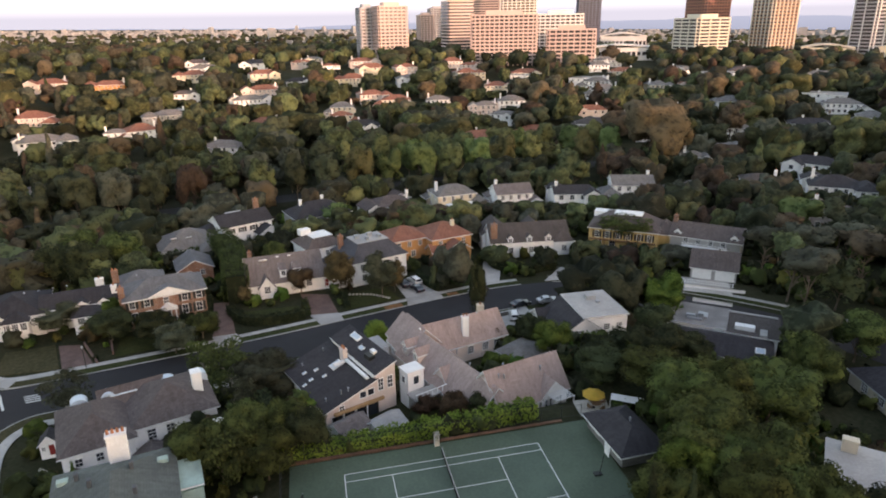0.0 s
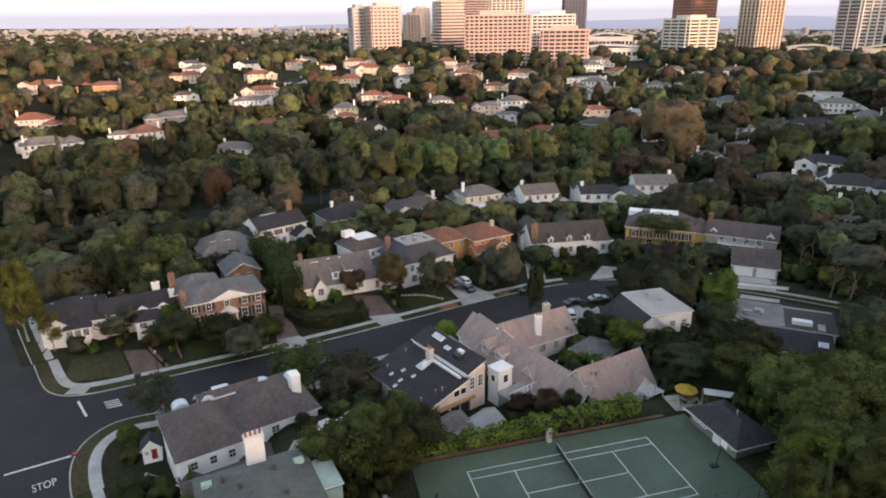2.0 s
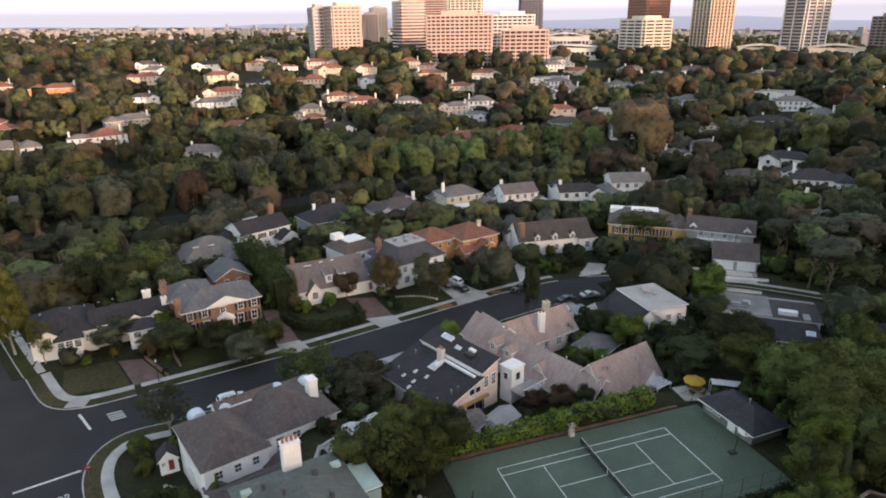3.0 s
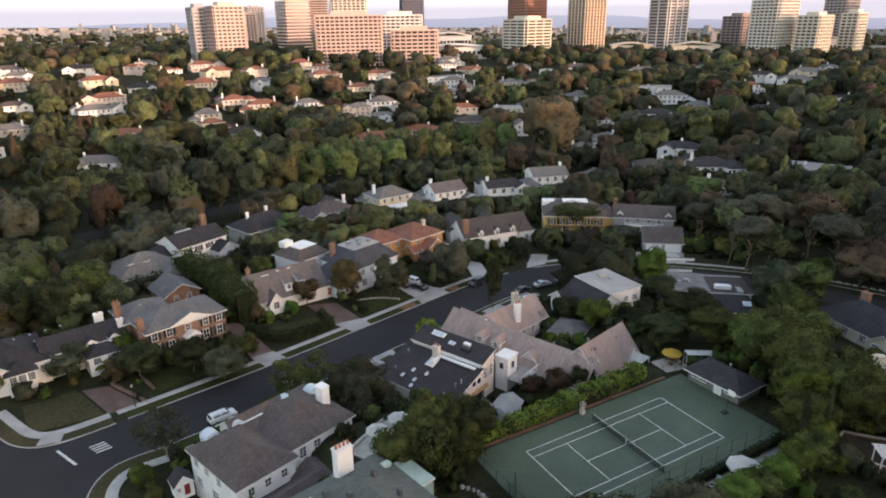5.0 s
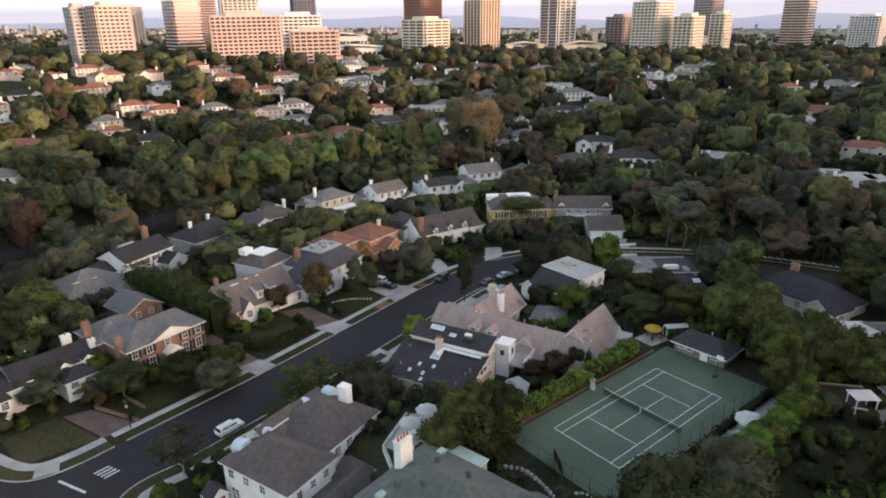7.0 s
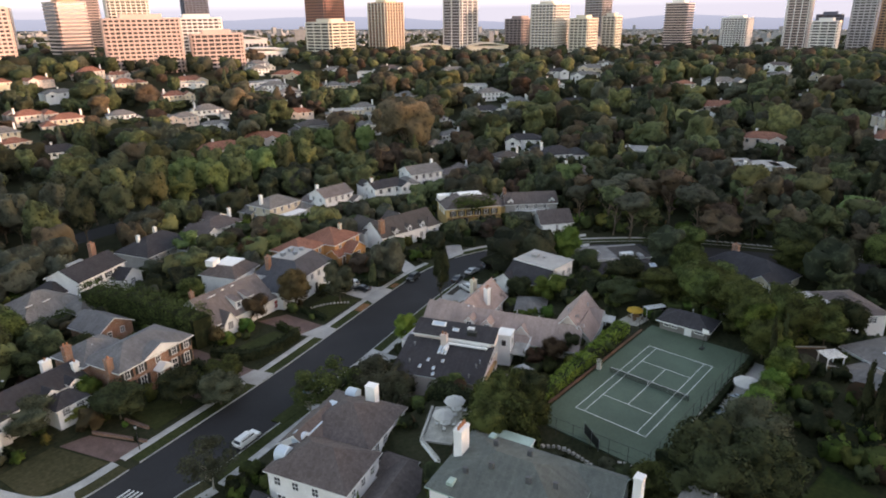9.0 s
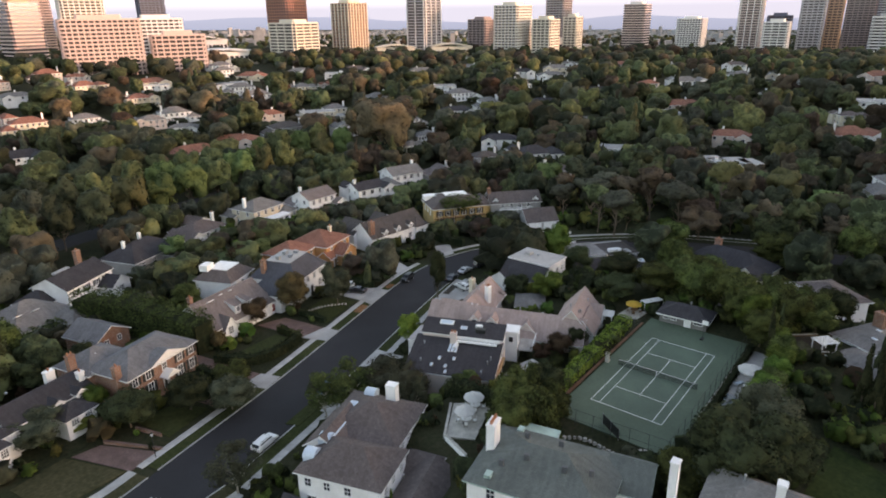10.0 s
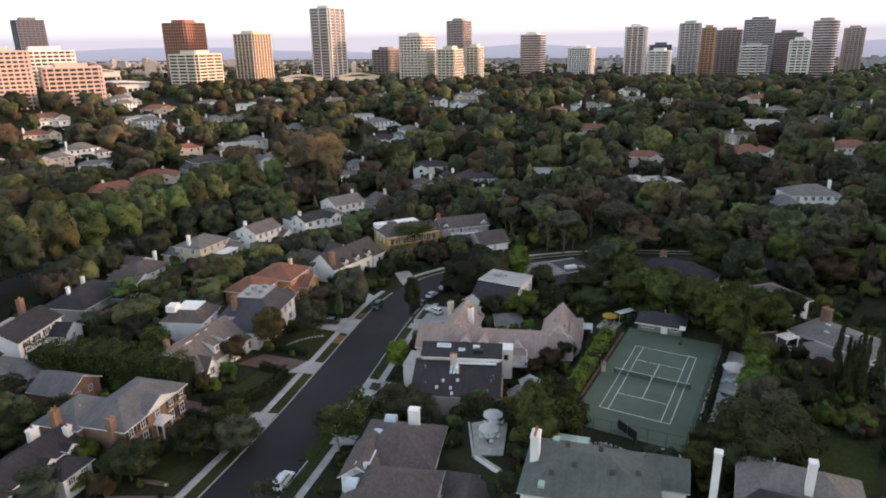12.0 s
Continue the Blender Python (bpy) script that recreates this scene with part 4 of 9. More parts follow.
h.block("balcony_beam", 8.0, -0.4, 2.25, 0.5, 8.2, 0.45, "wood_warm", "warm timber beam along the terrace")
for k in (-4.0, -1.9, 0.6, 2.6):
    h.block("terrace_post", 8.0, k, -0.4, 0.18, 0.18, 2.65, "dark_trim")
h.block("upstand", 3.1, 2.42, 5.86, 8.6, 0.2, 0.62, "trim", "white flashed upstand between two roof slopes")
h.block("cricket", 3.4, 1.7, 5.72, 7.2, 0.55, 0.3, "trim", "pale flashed roof saddle").block("cricket", -0.2, 0.9, 5.3, 0.5, 2.6, 0.5, "trim", "pale flashed roof saddle")
h.chimney(-0.9, 1.7, 1.1, 0.8, 4.6, 7.3, "pink_wall", 2)
for i in range(3):
    h.skylight(-1.2 + 0.6 * i, 0.2, 5.15, 0.42, 1.9, 17.5, 0, "trim", "white-framed sloping roof window")
for cx, cy in ((-2.4, -2.4), (0.2, -2.2), (-3.4, -4.0), (-0.9, -4.0), (-0.6, -5.2)):
    h.skylight(cx, cy, 3.2 + (cy + 5.7) / 8.3 * 2.7 + 0.06, 0.45, 0.7, 17.5)
h.skylight(-3.0, 5.1, 7.6, 2.6, 1.0, 23).skylight(0.4, 4.3, 7.25, 1.2, 0.7, 23)
h.block("roof_unit", 3.6, 3.9, 6.95, 1.7, 1.0, 0.75, "dark_trim", "dark rooftop air unit").block("roof_unit", 3.1, 4.9, 7.3, 1.2, 0.7, 0.6, "trim", "pale rooftop unit")
h.vents([(6.2, -2.4, 4.5), (5.6, -4.6, 3.7), (-5.5, -3.4, 4.0), (6.6, -1.4, 4.8), (-6, 0.5, 5.3)], None)
h = House("stair_tower", -0.4, 27.2, 23, "small flat-roofed white stair tower", z=-5.4, category="tower")
h.wing(0, 0, 2.8, 2.4, 5.6, 5.9, "flat", "white", "trim", over=0.15).windows("f", (0,), 4.3, 0.9, 1.3, "plain").windows("l", (0,), 4.3, 0.8, 1.1, "plain")
h.block("terrace", 1.2, -2.7, 2.4, 6.0, 2.8, 0.25, "patio", "raised grey terrace floor")
for i in range(7):
    h.block("terrace_baluster", -1.6 + i * 0.9, -4.0, 2.65, 0.1, 0.1, 0.9, "trim")
h.block("terrace_rail", 1.2, -4.0, 3.55, 6.0, 0.12, 0.09, "trim")
h = House("flat_garage", -5.8, 43.8, 17, "low garage with a white flat roof", z=-6.9)
h.wing(0, 0, 6.4, 4.6, 3.0, 3.3, "flat", "white", "r_flat", over=0.1).garage("b", 0, 4.4)
h = House("garden_pavilion", -10.5, 19.8, 32, "low garden room with pale grey pitched roof", z=-5.4)
h.wing(0, 0, 4.6, 3.6, 2.3, 3.3, "gx", "white", "r_taupe", over=0.3).windows("f", (-1.1, 1.1), 1.1, 1.2, 1.6, "plain")
h = House("garden_pavilion", -5.4, 19.8, 32, "low garden room with pale grey pitched roof", z=-5.6)
h.wing(0, 0, 4.4, 3.4, 2.2, 3.1, "gx", "white", "r_flat", over=0.3)

h = House("pink_roof_house", 8.0, 32.0, 0, "rambling pale house under faded pink shake gables", z=-6.4)
h.wing(3.1, 11.3, 14.4, 7.0, 3.4, 6.8, "gx", "pink_wall", "r_pink", turn=15.8).windows("r", (-1.6, 1.6), 1.7, 1.0, 1.4, "grid").windows("f", (0, 3, 5.4), 1.7, 1.1, 1.4, "grid")
h.wing(-5.1, 10.2, 6.9, 7.6, 3.3, 7.25, "gx", "pink_wall", "r_pink", turn=-75, trim="trim").windows("f", (-1.8, 1.4), 1.7, 1.1, 1.5, "grid").windows("r", (0,), 5.0, 0.9, 1.1, "grid")
h.wing(-6.25, 14.4, 2.6, 6.6, 3.3, 6.7, "gx", "pink_wall", "r_pink", turn=-75, over=0.3)
h.wing(-1.6, -3.4, 22.6, 7.4, 3.9, 7.45, "gx", "pink_wall", "r_pink", turn=-69.4, base=-2.5).windows("f", (-8.5, -5.4, -2.3, 0.8, 3.9, 7.0, 9.6), 2.2, 1.1, 1.5, "grid").windows("r", (-1.6, 1.6), 2.2, 1.0, 1.5, "grid").windows("b", (-6, -2, 2, 6), 2.0, 1.1, 1.5, "grid")
h.block("barge_board", -5.0, 6.9, 6.5, 0.3, 0.3, 0.9, "trim")
h.wing(-2.6, -4.6, 3.0, 4.6, 3.9, 6.5, "gx", "pink_wall", "r_pink", turn=20.6, over=0.25)
for along in (-9.4, -5.9):
    h.dormer(-1.6 + 0.352 * along - 0.936 * 1.9, -3.4 - 0.936 * along - 0.352 * 1.9, 4.85, 1.7, 3.0, 1.2, 0.85, "pink_wall", "r_pink", "gy", -69.4)
h.chimney(3.3, 8.9, 1.1, 0.95, 2, 7.6, "white", 2).chimney(8.1, 16.6, 1.2, 1.0, 1, 5.9, "cream", 1)
h.vents([(0.4, -6.0, 6.7), (-0.6, -1.6, 6.9), (3, 11.0, 6.4), (6.2, 12.0, 6.4), (1.2, -9.2, 6.6)], None)
h = House("pink_gable_wing", 15.0, 21.8, 16, "pale garden wing with steep faded pink gable roof", z=-5.0)
h.wing(0, 0, 12.0, 7.0, 3.6, 7.6, "gx", "pink_wall", "r_pink", base=-2.5).windows("r", (-1.6, 1.6), 2.2, 1.0, 1.5, "grid").windows("l", (0,), 2.0, 1.2, 1.6, "grid")
h.wing(-2.6, -2.1, 6.6, 4.0, 3.5, 5.95, "gx", "white", "r_pink", base=-2.5).windows("f", (-2.2, 0, 2.2), 2.0, 1.2, 1.5, "grid")
h.wing(3.0, -2.6, 4.2, 3.4, 3.4, 5.6, "gy", "white", "r_pink", base=-2.5, over=0.3).windows("f", (-0.9, 0.9), 1.9, 1.1, 1.7, "grid")
h.vents([(2.6, -1.4, 6.2), (-2.4, 1, 6.8), (-4.4, -1.0, 6.6), (-3.6, -1.2, 6.4)], None)
for i in range(9):
    h.block("pergola_slat", 2.0 + i * 0.36, -5.1, 3.62, 0.12, 2.9, 0.14, "trim")
for k in (1.9, 5.0):
    h.block("pergola_post", k, -6.4, -1.4, 0.16, 0.16, 4.9, "trim").block("pergola_post", k, -4.6, -1.4, 0.16, 0.16, 4.9, "trim")
h.block("pergola_beam", 3.45, -6.4, 3.46, 3.6, 0.14, 0.16, "trim").block("pergola_beam", 3.45, -4.6, 3.46, 3.6, 0.14, 0.16, "trim")
h = House("garden_shed", 20.4, 36.0, 30, "low outbuilding with pale grey roof among trees", z=-6.2)
h.wing(0, 0, 6.5, 5.5, 2.6, 3.4, "hip", "greyw", "r_grey", over=0.6)

h = House("light_roof_house", 34.5, 44.0, 0, "white two-storey house with one charcoal slope and a pale flat roof", z=-7.1)
h.wing(-1.9, 0, 7.8, 10.6, 4.0, 6.7, "gy", "white", "r_dark").windows("f", (-0.8,), 3.6, 1.7, 1.2, "grid").windows("f", (-2.4, 2.4), 1.6, 1.2, 1.4, "grid").windows("l", (-3.5, 0, 3.5), 1.6, 1.2, 1.4, "grid")
h.wing(2.3, 0.1, 8.3, 10.8, 6.3, 6.8, "flat", "white", "r_flat", over=0.25).windows("f", (0.2, 2.6), 4.6, 1.0, 1.1, "grid").windows("r", (-3.4, 0, 3.4), 4.4, 1.2, 1.2, "grid").windows("f", (0.2, 2.6), 1.8, 1.2, 1.4, "grid")
h.block("roof_unit", 2.6, 2.6, 6.8, 1.8, 1.4, 0.7, "r_flat", "pale rooftop unit").block("roof_unit", 3.2, 0.4, 6.8, 0.7, 0.7, 0.4, "metal").wing(-5.0, 4.4, 4.5, 5, 3.2, 5.0, "gx", "white", "r_dark")

h = House("flat_roof_house", 58.0, 39.5, -38, "low sprawling house with grey gravel roof and charcoal slopes", z=-8.4)
h.wing(-3.3, 3.5, 12.6, 9.2, 3.3, 3.75, "flat", "white", "r_gravel", over=0.4)
h.wing(1.5, -6.0, 19, 9.0, 3.0, 4.9, "hip", "white", "r_dark").windows("f", (-6, -3, 0, 3, 6), 1.6, 1.6, 1.6, "grid").windows("r", (-2, 2), 1.6, 1.4, 1.6, "grid").windows("l", (-2, 2), 1.6, 1.4, 1.6, "grid")
h.wing(7.6, 3.2, 8.8, 9.6, 3.1, 3.5, "flat", "white", "r_black", over=0.4).windows("r", (-2.5, 0.5, 3), 1.6, 1.6, 1.6, "grid")
for dx, dy, sx, sy, sz in ((-2.4, 0.6, 2.6, 0.5, 0.5), (-1.4, 1.8, 1.0, 1.2, 1.2), (-3.2, 1.4, 1.6, 0.8, 0.8), (-0.6, 2.8, 0.7, 2.2, 0.5)):
    h.block("roof_unit", dx, dy, 3.7, sx, sy, sz, "metal", "grey rooftop air unit")
h.block("roof_light", 6.4, 0.6, 3.5, 3.4, 1.5, 0.8, "trim", "white raised roof light").block("roof_light", 9.6, -0.6, 3.5, 1.2, 2.6, 0.5, "r_flat", "pale raised roof light").block("parapet", 7.6, 7.6, 3.5, 8.8, 0.5, 0.3, "r_flat")
h.skylight(9.2, -8.4, 3.9, 1.6, 1.2, 23)

h = House("gate_house", 76.0, 9.6, -101, "single-storey house with charcoal hip roof and cream gable", z=-8.6)
h.wing(0, 0, 20, 11.5, 3.1, 6.6, "hip", "cream", "r_dark").windows("f", (-6, -2, 2), 1.7, 1.4, 1.4, "grid")
h.wing(7.2, -3.6, 6.5, 7, 2.9, 5.2, "gy", "cream", "r_dark").windows("f", (-1.4, 1.4), 1.8, 1.3, 1.5, "grid").windows("r", (0,), 1.8, 1.6, 1.5, "grid")
h.chimney(-4.6, 1.5, 1.6, 1.1, 2, 7.6, "brick", 1)

h = House("low_pale_house", 45.6, -10.2, -43, "low house with pale weathered flat roof and brown hip roof", z=-2.0)
h.wing(0, 0, 8.6, 11.2, 3.0, 3.5, "gx", "white", "r_flat", over=0.7).windows("f", (-2.6, 0.6), 1.7, 2.0, 1.6, "grid").windows("l", (-3, 0, 3), 1.7, 1.6, 1.5, "grid")
h.chimney(-2.6, 4.2, 1.6, 1.0, 2, 4.6, "cream", 0)
h.wing(8.6, 0.6, 9.5, 11, 2.9, 4.6, "hip", "white", "r_brown", over=0.6).windows("f", (-2, 2), 1.7, 1.4, 1.4, "grid")

h = House("grey_roof_bungalow", 26.5, -26.0, -120, "white bungalow with pale grey roofs and garden doors", z=-1.8)
h.wing(0, 5.6, 15, 10, 3.3, 4.5, "hip", "white", "r_grey").windows("l", (-3.0, 0.2), 1.6, 1.8, 2.0, "door").windows("f", (-5.4, -3.0), 1.6, 1.5, 1.9, "door")
h.wing(5.4, -2.6, 16.4, 6.6, 2.8, 3.8, "hip", "white", "r_grey").windows("f", (-6, -3, 0, 3, 6), 1.5, 1.0, 1.2).windows("l", (0,), 1.4, 1.6, 1.6, "door")
h.chimney(-5.6, 9.4, 1.8, 1.1, 2, 6.2, "brick", 1)
for cx, cy, cz in ((-2, 3.4, 4.1), (1.5, 4.4, 4.3), (3.5, -2.4, 3.85), (7.5, -3.0, 3.7), (-3.6, 6.6, 4.3), (9.5, -2.4, 3.8)):
    h.skylight(cx, cy, cz, 0.9, 0.5, 0, 0, "trim", "small pale roof light")

h = House("white_manor", -40.0, 26.4, 19, "white two-storey stucco house with weathered brown shake roof", z=-6.6)
h.wing(-4.6, -0.8, 8.4, 11.8, 6.2, 8.6, "hip", "white", "r_brown")
h.windows("l", (-4.4, -1.6, 1.4), 4.6, 0.9, 1.2, "sash").windows("l", (-4, 0), 1.6, 1.3, 1.7, "door").windows("f", (-2.4, 0, 2.4), 4.5, 0.8, 1.1, "sash").windows("f", (-2.6, 2.6), 1.6, 1.0, 1.5)
h.wing(5.0, 0.6, 10.8, 11.6, 6.3, 8.9, "hip", "white", "r_brown").windows("f", (-3.2, -0.8), 4.6, 1.0, 1.5, "door").windows("f", (-3.2, -0.8, 2.6), 1.5, 1.2, 1.9, "door").windows("r", (-3.5, 0, 3.5), 4.6, 1.0, 1.5, "door").windows("r", (-2.4, 2.4), 1.6, 1.1, 1.8, "door")
h.wing(0.6, 4.4, 8, 5, 6.2, 8.0, "gx", "white", "r_brown")
h.wing(3.6, -6.0, 2.8, 1.6, 3.0, 3.9, "hip", "trim", "r_dark", over=0.2).windows("f", (-0.8, 0, 0.8), 1.7, 0.75, 1.6, "grid")
h.block("balcony", -1.6, -5.9, 3.0, 2.6, 1.2, 0.14, "dark_trim").block("balcony_rail", -1.6, -6.45, 3.9, 2.6, 0.06, 0.08, "dark_trim")
h.chimney(8.9, -0.7, 1.3, 1.6, 3, 9.6, "white", 0)


def eyebrow(host, cx, cy, z, turn, w=1.7):
    """A dormer with a curved pale metal hood."""
    bm = bmesh.new()
    n, d = 10, 1.7
    rows = []
    for y in (-d / 2, d / 2):
        rows.append([bm.verts.new((w / 2 * math.cos(math.pi * i / n), y, 0.55 + w * 0.42 * math.sin(math.pi * i / n))) for i in range(n + 1)])
    for i in range(n):
        bm.faces.new((rows[0][i], rows[0][i + 1], rows[1][i + 1], rows[1][i]))
    bm.faces.new(rows[0][::-1])
    bm.faces.new(rows[1])
    add_box(bm, 0, 0, 0.1, w * 0.96, d * 0.96, 1.0)
    uv_metres(bm)
    o = part("dormer", bm, M["skyblue"], host.root, "curved pale blue metal dormer hood")
    o.matrix_basis = pose(cx, cy, z, 0, 0, turn)
    fm, pm, sm = window_meshes(0.8, 0.7, "sash")
    child("window", fm, o, pose(0, -d / 2 - 0.02, 0.35))
    child("pane", pm, o, pose(0, -d / 2 + 0.01, 0.35))


for wx, wy, ww in ((-47.1, 28.4, 1.8), (-43.6, 29.4, 1.7), (-36.0, 31.6, 1.9), (-31.7, 32.5, 1.7)):
    p = pose(-40.0, 26.4, 0, 0, 0, 19).inverted() @ Vector((wx, wy, 0))
    eyebrow(h, p.x, p.y + 0.2, 6.25, 180, ww + 0.4)
h.block("metal_valley", -0.4, 3.8, 6.9, 3.6, 1.3, 0.35, "skyblue", "pale blue metal roof valley")
h.wing(-7.6, -6.9, 2.6, 2.2, 3.0, 4.0, "hip", "white", "r_brown", over=0.2).windows("f", (0,), 1.7, 1.2, 1.5, "grid")

h = House("brown_roof_annex", -40.6, 14.8, 19, "single-storey annex with brown shake gable roof", z=-5.6)
h.wing(0, 0, 9.5, 6.5, 2.4, 4.4, "gx", "white", "r_brown", base=-4).windows("f", (-2, 2), 1.4, 1.0, 1.2)
h.wing(5.8, 1.6, 5, 4.5, 2.3, 3.7, "gy", "white", "r_brown", base=-4)

h = House("green_slate_house", -34.8, 0.0, 13, "white two-storey house with grey-green slate roof and copper trim", z=-1.9)
h.wing(0, 0, 11.5, 16, 6.2, 8.9, "hip", "white", "r_green", trim="copper")
h.windows("l", (-5, -1.6, 2, 5.4), 4.9, 1.0, 1.5, "sash").windows("l", (-5, 0, 5), 1.8, 1.2, 1.8, "door").windows("b", (-2.6, 2.6), 4.8, 1.0, 1.4).windows("r", (-5, 0, 5), 4.8, 1.0, 1.4)
h.wing(6.6, 3.4, 3.6, 5.0, 5.0, 5.5, "flat", "copper", "copper", over=0.15)
h.wing(4.2, -9.2, 6.5, 4.6, 5.2, 7.4, "gy", "white", "r_green", trim="copper")
h.chimney(0.6, 7.2, 2.0, 1.1, 4, 10.0, "white", 4)
for cx, cy in ((-2.0, 2.0), (-2.2, -2.6), (-1.8, -5.6), (1.9, 3.2), (2.2, -1.0), (-3.4, 4.6)):
    h.block("roof_vent", cx, cy, 9.0 - abs(cx) * 0.47 - 0.1, 0.4, 0.6, 0.85, "vent_grey", "small dark grey roof vent")
for cx, cy in ((-4.9, 5.6), (-5.0, -6.8), (4.8, 5.0)):
    h.block("lead_hood", cx, cy, 9.0 - abs(cx) * 0.47 - 0.15, 1.1, 0.8, 0.5, "copper", "green copper dormer hood")

h = House("chimney_house", -28.9, -22.0, 5, "white house with charcoal and grey hip roofs and tall white chimneys", z=0.4)
h.wing(1.2, -1.0, 9, 13, 5.0, 7.9, "hip", "white", "r_grey").windows("r", (-3, 0, 3), 3.8, 1.0, 1.4).windows("b", (-2, 2), 3.8, 1.0, 1.4)
h.wing(-4.4, 0.4, 8.5, 9.5, 4.9, 7.3, "hip", "white", "r_dark").windows("l", (-3, 0, 3), 3.8, 1.0, 1.4).windows("l", (-3, 3), 1.5, 1.0, 1.6).windows("b", (-2, 2), 3.6, 1.0, 1.4)
h.chimney(-3.6, 8.2, 1.0, 0.85, -2, 10.4, "white", 0).chimney(-1.1, -1.6, 1.0, 0.85, 2, 10.2, "white", 0)
h.vents([(1.5, 2.0, 7.6), (3.0, -2.0, 7.0)], None)

h = House("playhouse", -51.6, 27.9, 10, "small white garden playhouse with red door", z=-6.3, category="shed")
h.wing(0, 0, 2.4, 2.2, 1.9, 3.1, "gy", "white", "r_dark", over=0.25, base=-0.6).door("f", 0.3, 0.7, 1.6, "door_red", "red painted door").windows("f", (-0.7,), 1.1, 0.4, 0.5)

h = House("court_hut", 22.0, 3.0, -86, "low grey boarded tennis hut with charcoal hip roof", z=0.25, category="hut")
h.wing(0, 0, 8.4, 5.2, 2.3, 3.7, "hip", "boards", "r_dark", over=0.6, base=-0.8).windows("f", (2.8,), 1.5, 1.5, 0.7, "plain").windows("f", (-3.0, -1.6), 1.5, 0.9, 0.9, "sash").door("f", 0.9, 0.9, 2.0, "trim")
h.vents([(0.5, 0.4, 3.6)], None)

# ---- houses scattered among the trees beyond ----
FAR = [
    (-149, 312, 40, 20, "white", "r_grey"), (-104, 331, 24, 25, "white", "r_red"), (-116, 326, 16, 10, "white", "r_grey"), (-95, 367, 28, 15, "greyw", "r_grey"),
    (-42, 436, 36, 8, "pink_wall", "r_red"), (-50, 404, 30, 12, "white", "r_grey"), (-97, 497, 28, 5, "cream", "r_red"), (-149, 457, 32, 0, "orange", "r_red"),
    (-188, 458, 36, 10, "pink_wall", "r_red"), (-169, 364, 26, 0, "pink_wall", "r_red"), (10, 370, 20, -5, "cream", "r_grey"), (8, 345, 18, 5, "cream", "r_red"),
]
FAR_2 = [
    (47, 383, 26, -10, "cream", "r_red"), (33, 404, 24, 0, "pink_wall", "r_red"), (74, 374, 21, -15, "white", "r_grey"), (99, 345, 20, -12, "pink_wall", "r_grey"),
    (41, 561, 34, -5, "pink_wall", "r_red"), (9, 534, 16, 10, "white", "r_red"), (25, 468, 26, -8, "cream", "r_red"), (75, 515, 22, 12, "pink_wall", "r_red"),
    (122, 544, 26, -10, "pink_wall", "r_red"), (118, 472, 24, 0, "cream", "r_red"), (125, 408, 22, -20, "cream", "r_red"), (200, 411, 30, -20, "white", "r_flat"),
]
FAR_3 = [
    (189, 364, 24, -25, "white", "r_grey"), (258, 513, 26, -20, "white", "r_grey"), (229, 364, 18, -15, "cream", "r_grey"), (192, 288, 20, -30, "cream", "r_grey"),
    (236, 293, 19, -25, "white", "r_grey"), (250, 358, 14, -20, "pink_wall", "r_red"), (139, 270, 26, -20, "greyw", "r_black"), (280, 255, 26, -35, "white", "r_grey"),
    (264, 218, 18, -40, "white", "r_grey"), (136, 130, 16, -30, "greyw", "r_black"), (153, 116, 21, -35, "white", "r_dark"), (165, 188, 12, -30, "white", "r_grey"),
]
FAR_4 = [
    (194, 228, 20, -30, "white", "r_grey"), (163, 242, 22, -25, "white", "r_grey"), (177, 287, 28, -30, "cream", "r_flat"), (262, 214, 12, -35, "white", "r_grey"),
    (177, 40, 18, -50, "white", "r_flat"), (131, 92, 14, -40, "greyw", "r_brown"), (262, 11, 23, -55, "white", "r_red"),
    (290, -35, 30, -60, "white", "r_red"), (178, -20, 26, -62, "white", "r_grey"), (345, 245, 14, -40, "white", "r_red"), (401, 137, 26, -50, "white", "r_grey"),
]
FAR_5 = [
    (378, 156, 18, -45, "cream", "r_red"), (119, 354, 24, -15, "white", "r_grey"), (237, 478, 22, -20, "white", "r_grey"), (198, 396, 26, -25, "white", "r_grey"),
    (312, 19, 15, -55, "cream", "r_brown"), (376, -21, 21, -60, "cream", "r_brown"), (438, 77, 19, -50, "white", "r_grey"), (456, 113, 20, -50, "white", "r_grey"),
    (423, 8, 18, -55, "greyw", "r_grey"), (454, -44, 28, -60, "cream", "r_brown"), (-118, 214, 16, 10, "white", "r_grey"), (140, 176, 11, -25, "white", "r_grey"),
]
WORDS = {"white": "white", "cream": "cream", "pink_wall": "pale pink", "orange": "ochre", "greyw": "grey", "r_grey": "grey shake", "r_red": "red tile", "r_flat": "flat pale", "r_black": "dark shake", "r_dark": "charcoal", "r_brown": "brown shake"}
FAR_ALL = FAR + FAR_2 + FAR_3 + FAR_4 + FAR_5
for i, (fx, fy, fw, frot, fwall, froof) in enumerate(FAR_ALL):
    plain_house("villa", fx, fy, min(fw, 30), frot, fwall, froof, f"{WORDS[fwall]} stucco villa with {WORDS[froof]} roof among trees", 2, "hip", True, None, i)


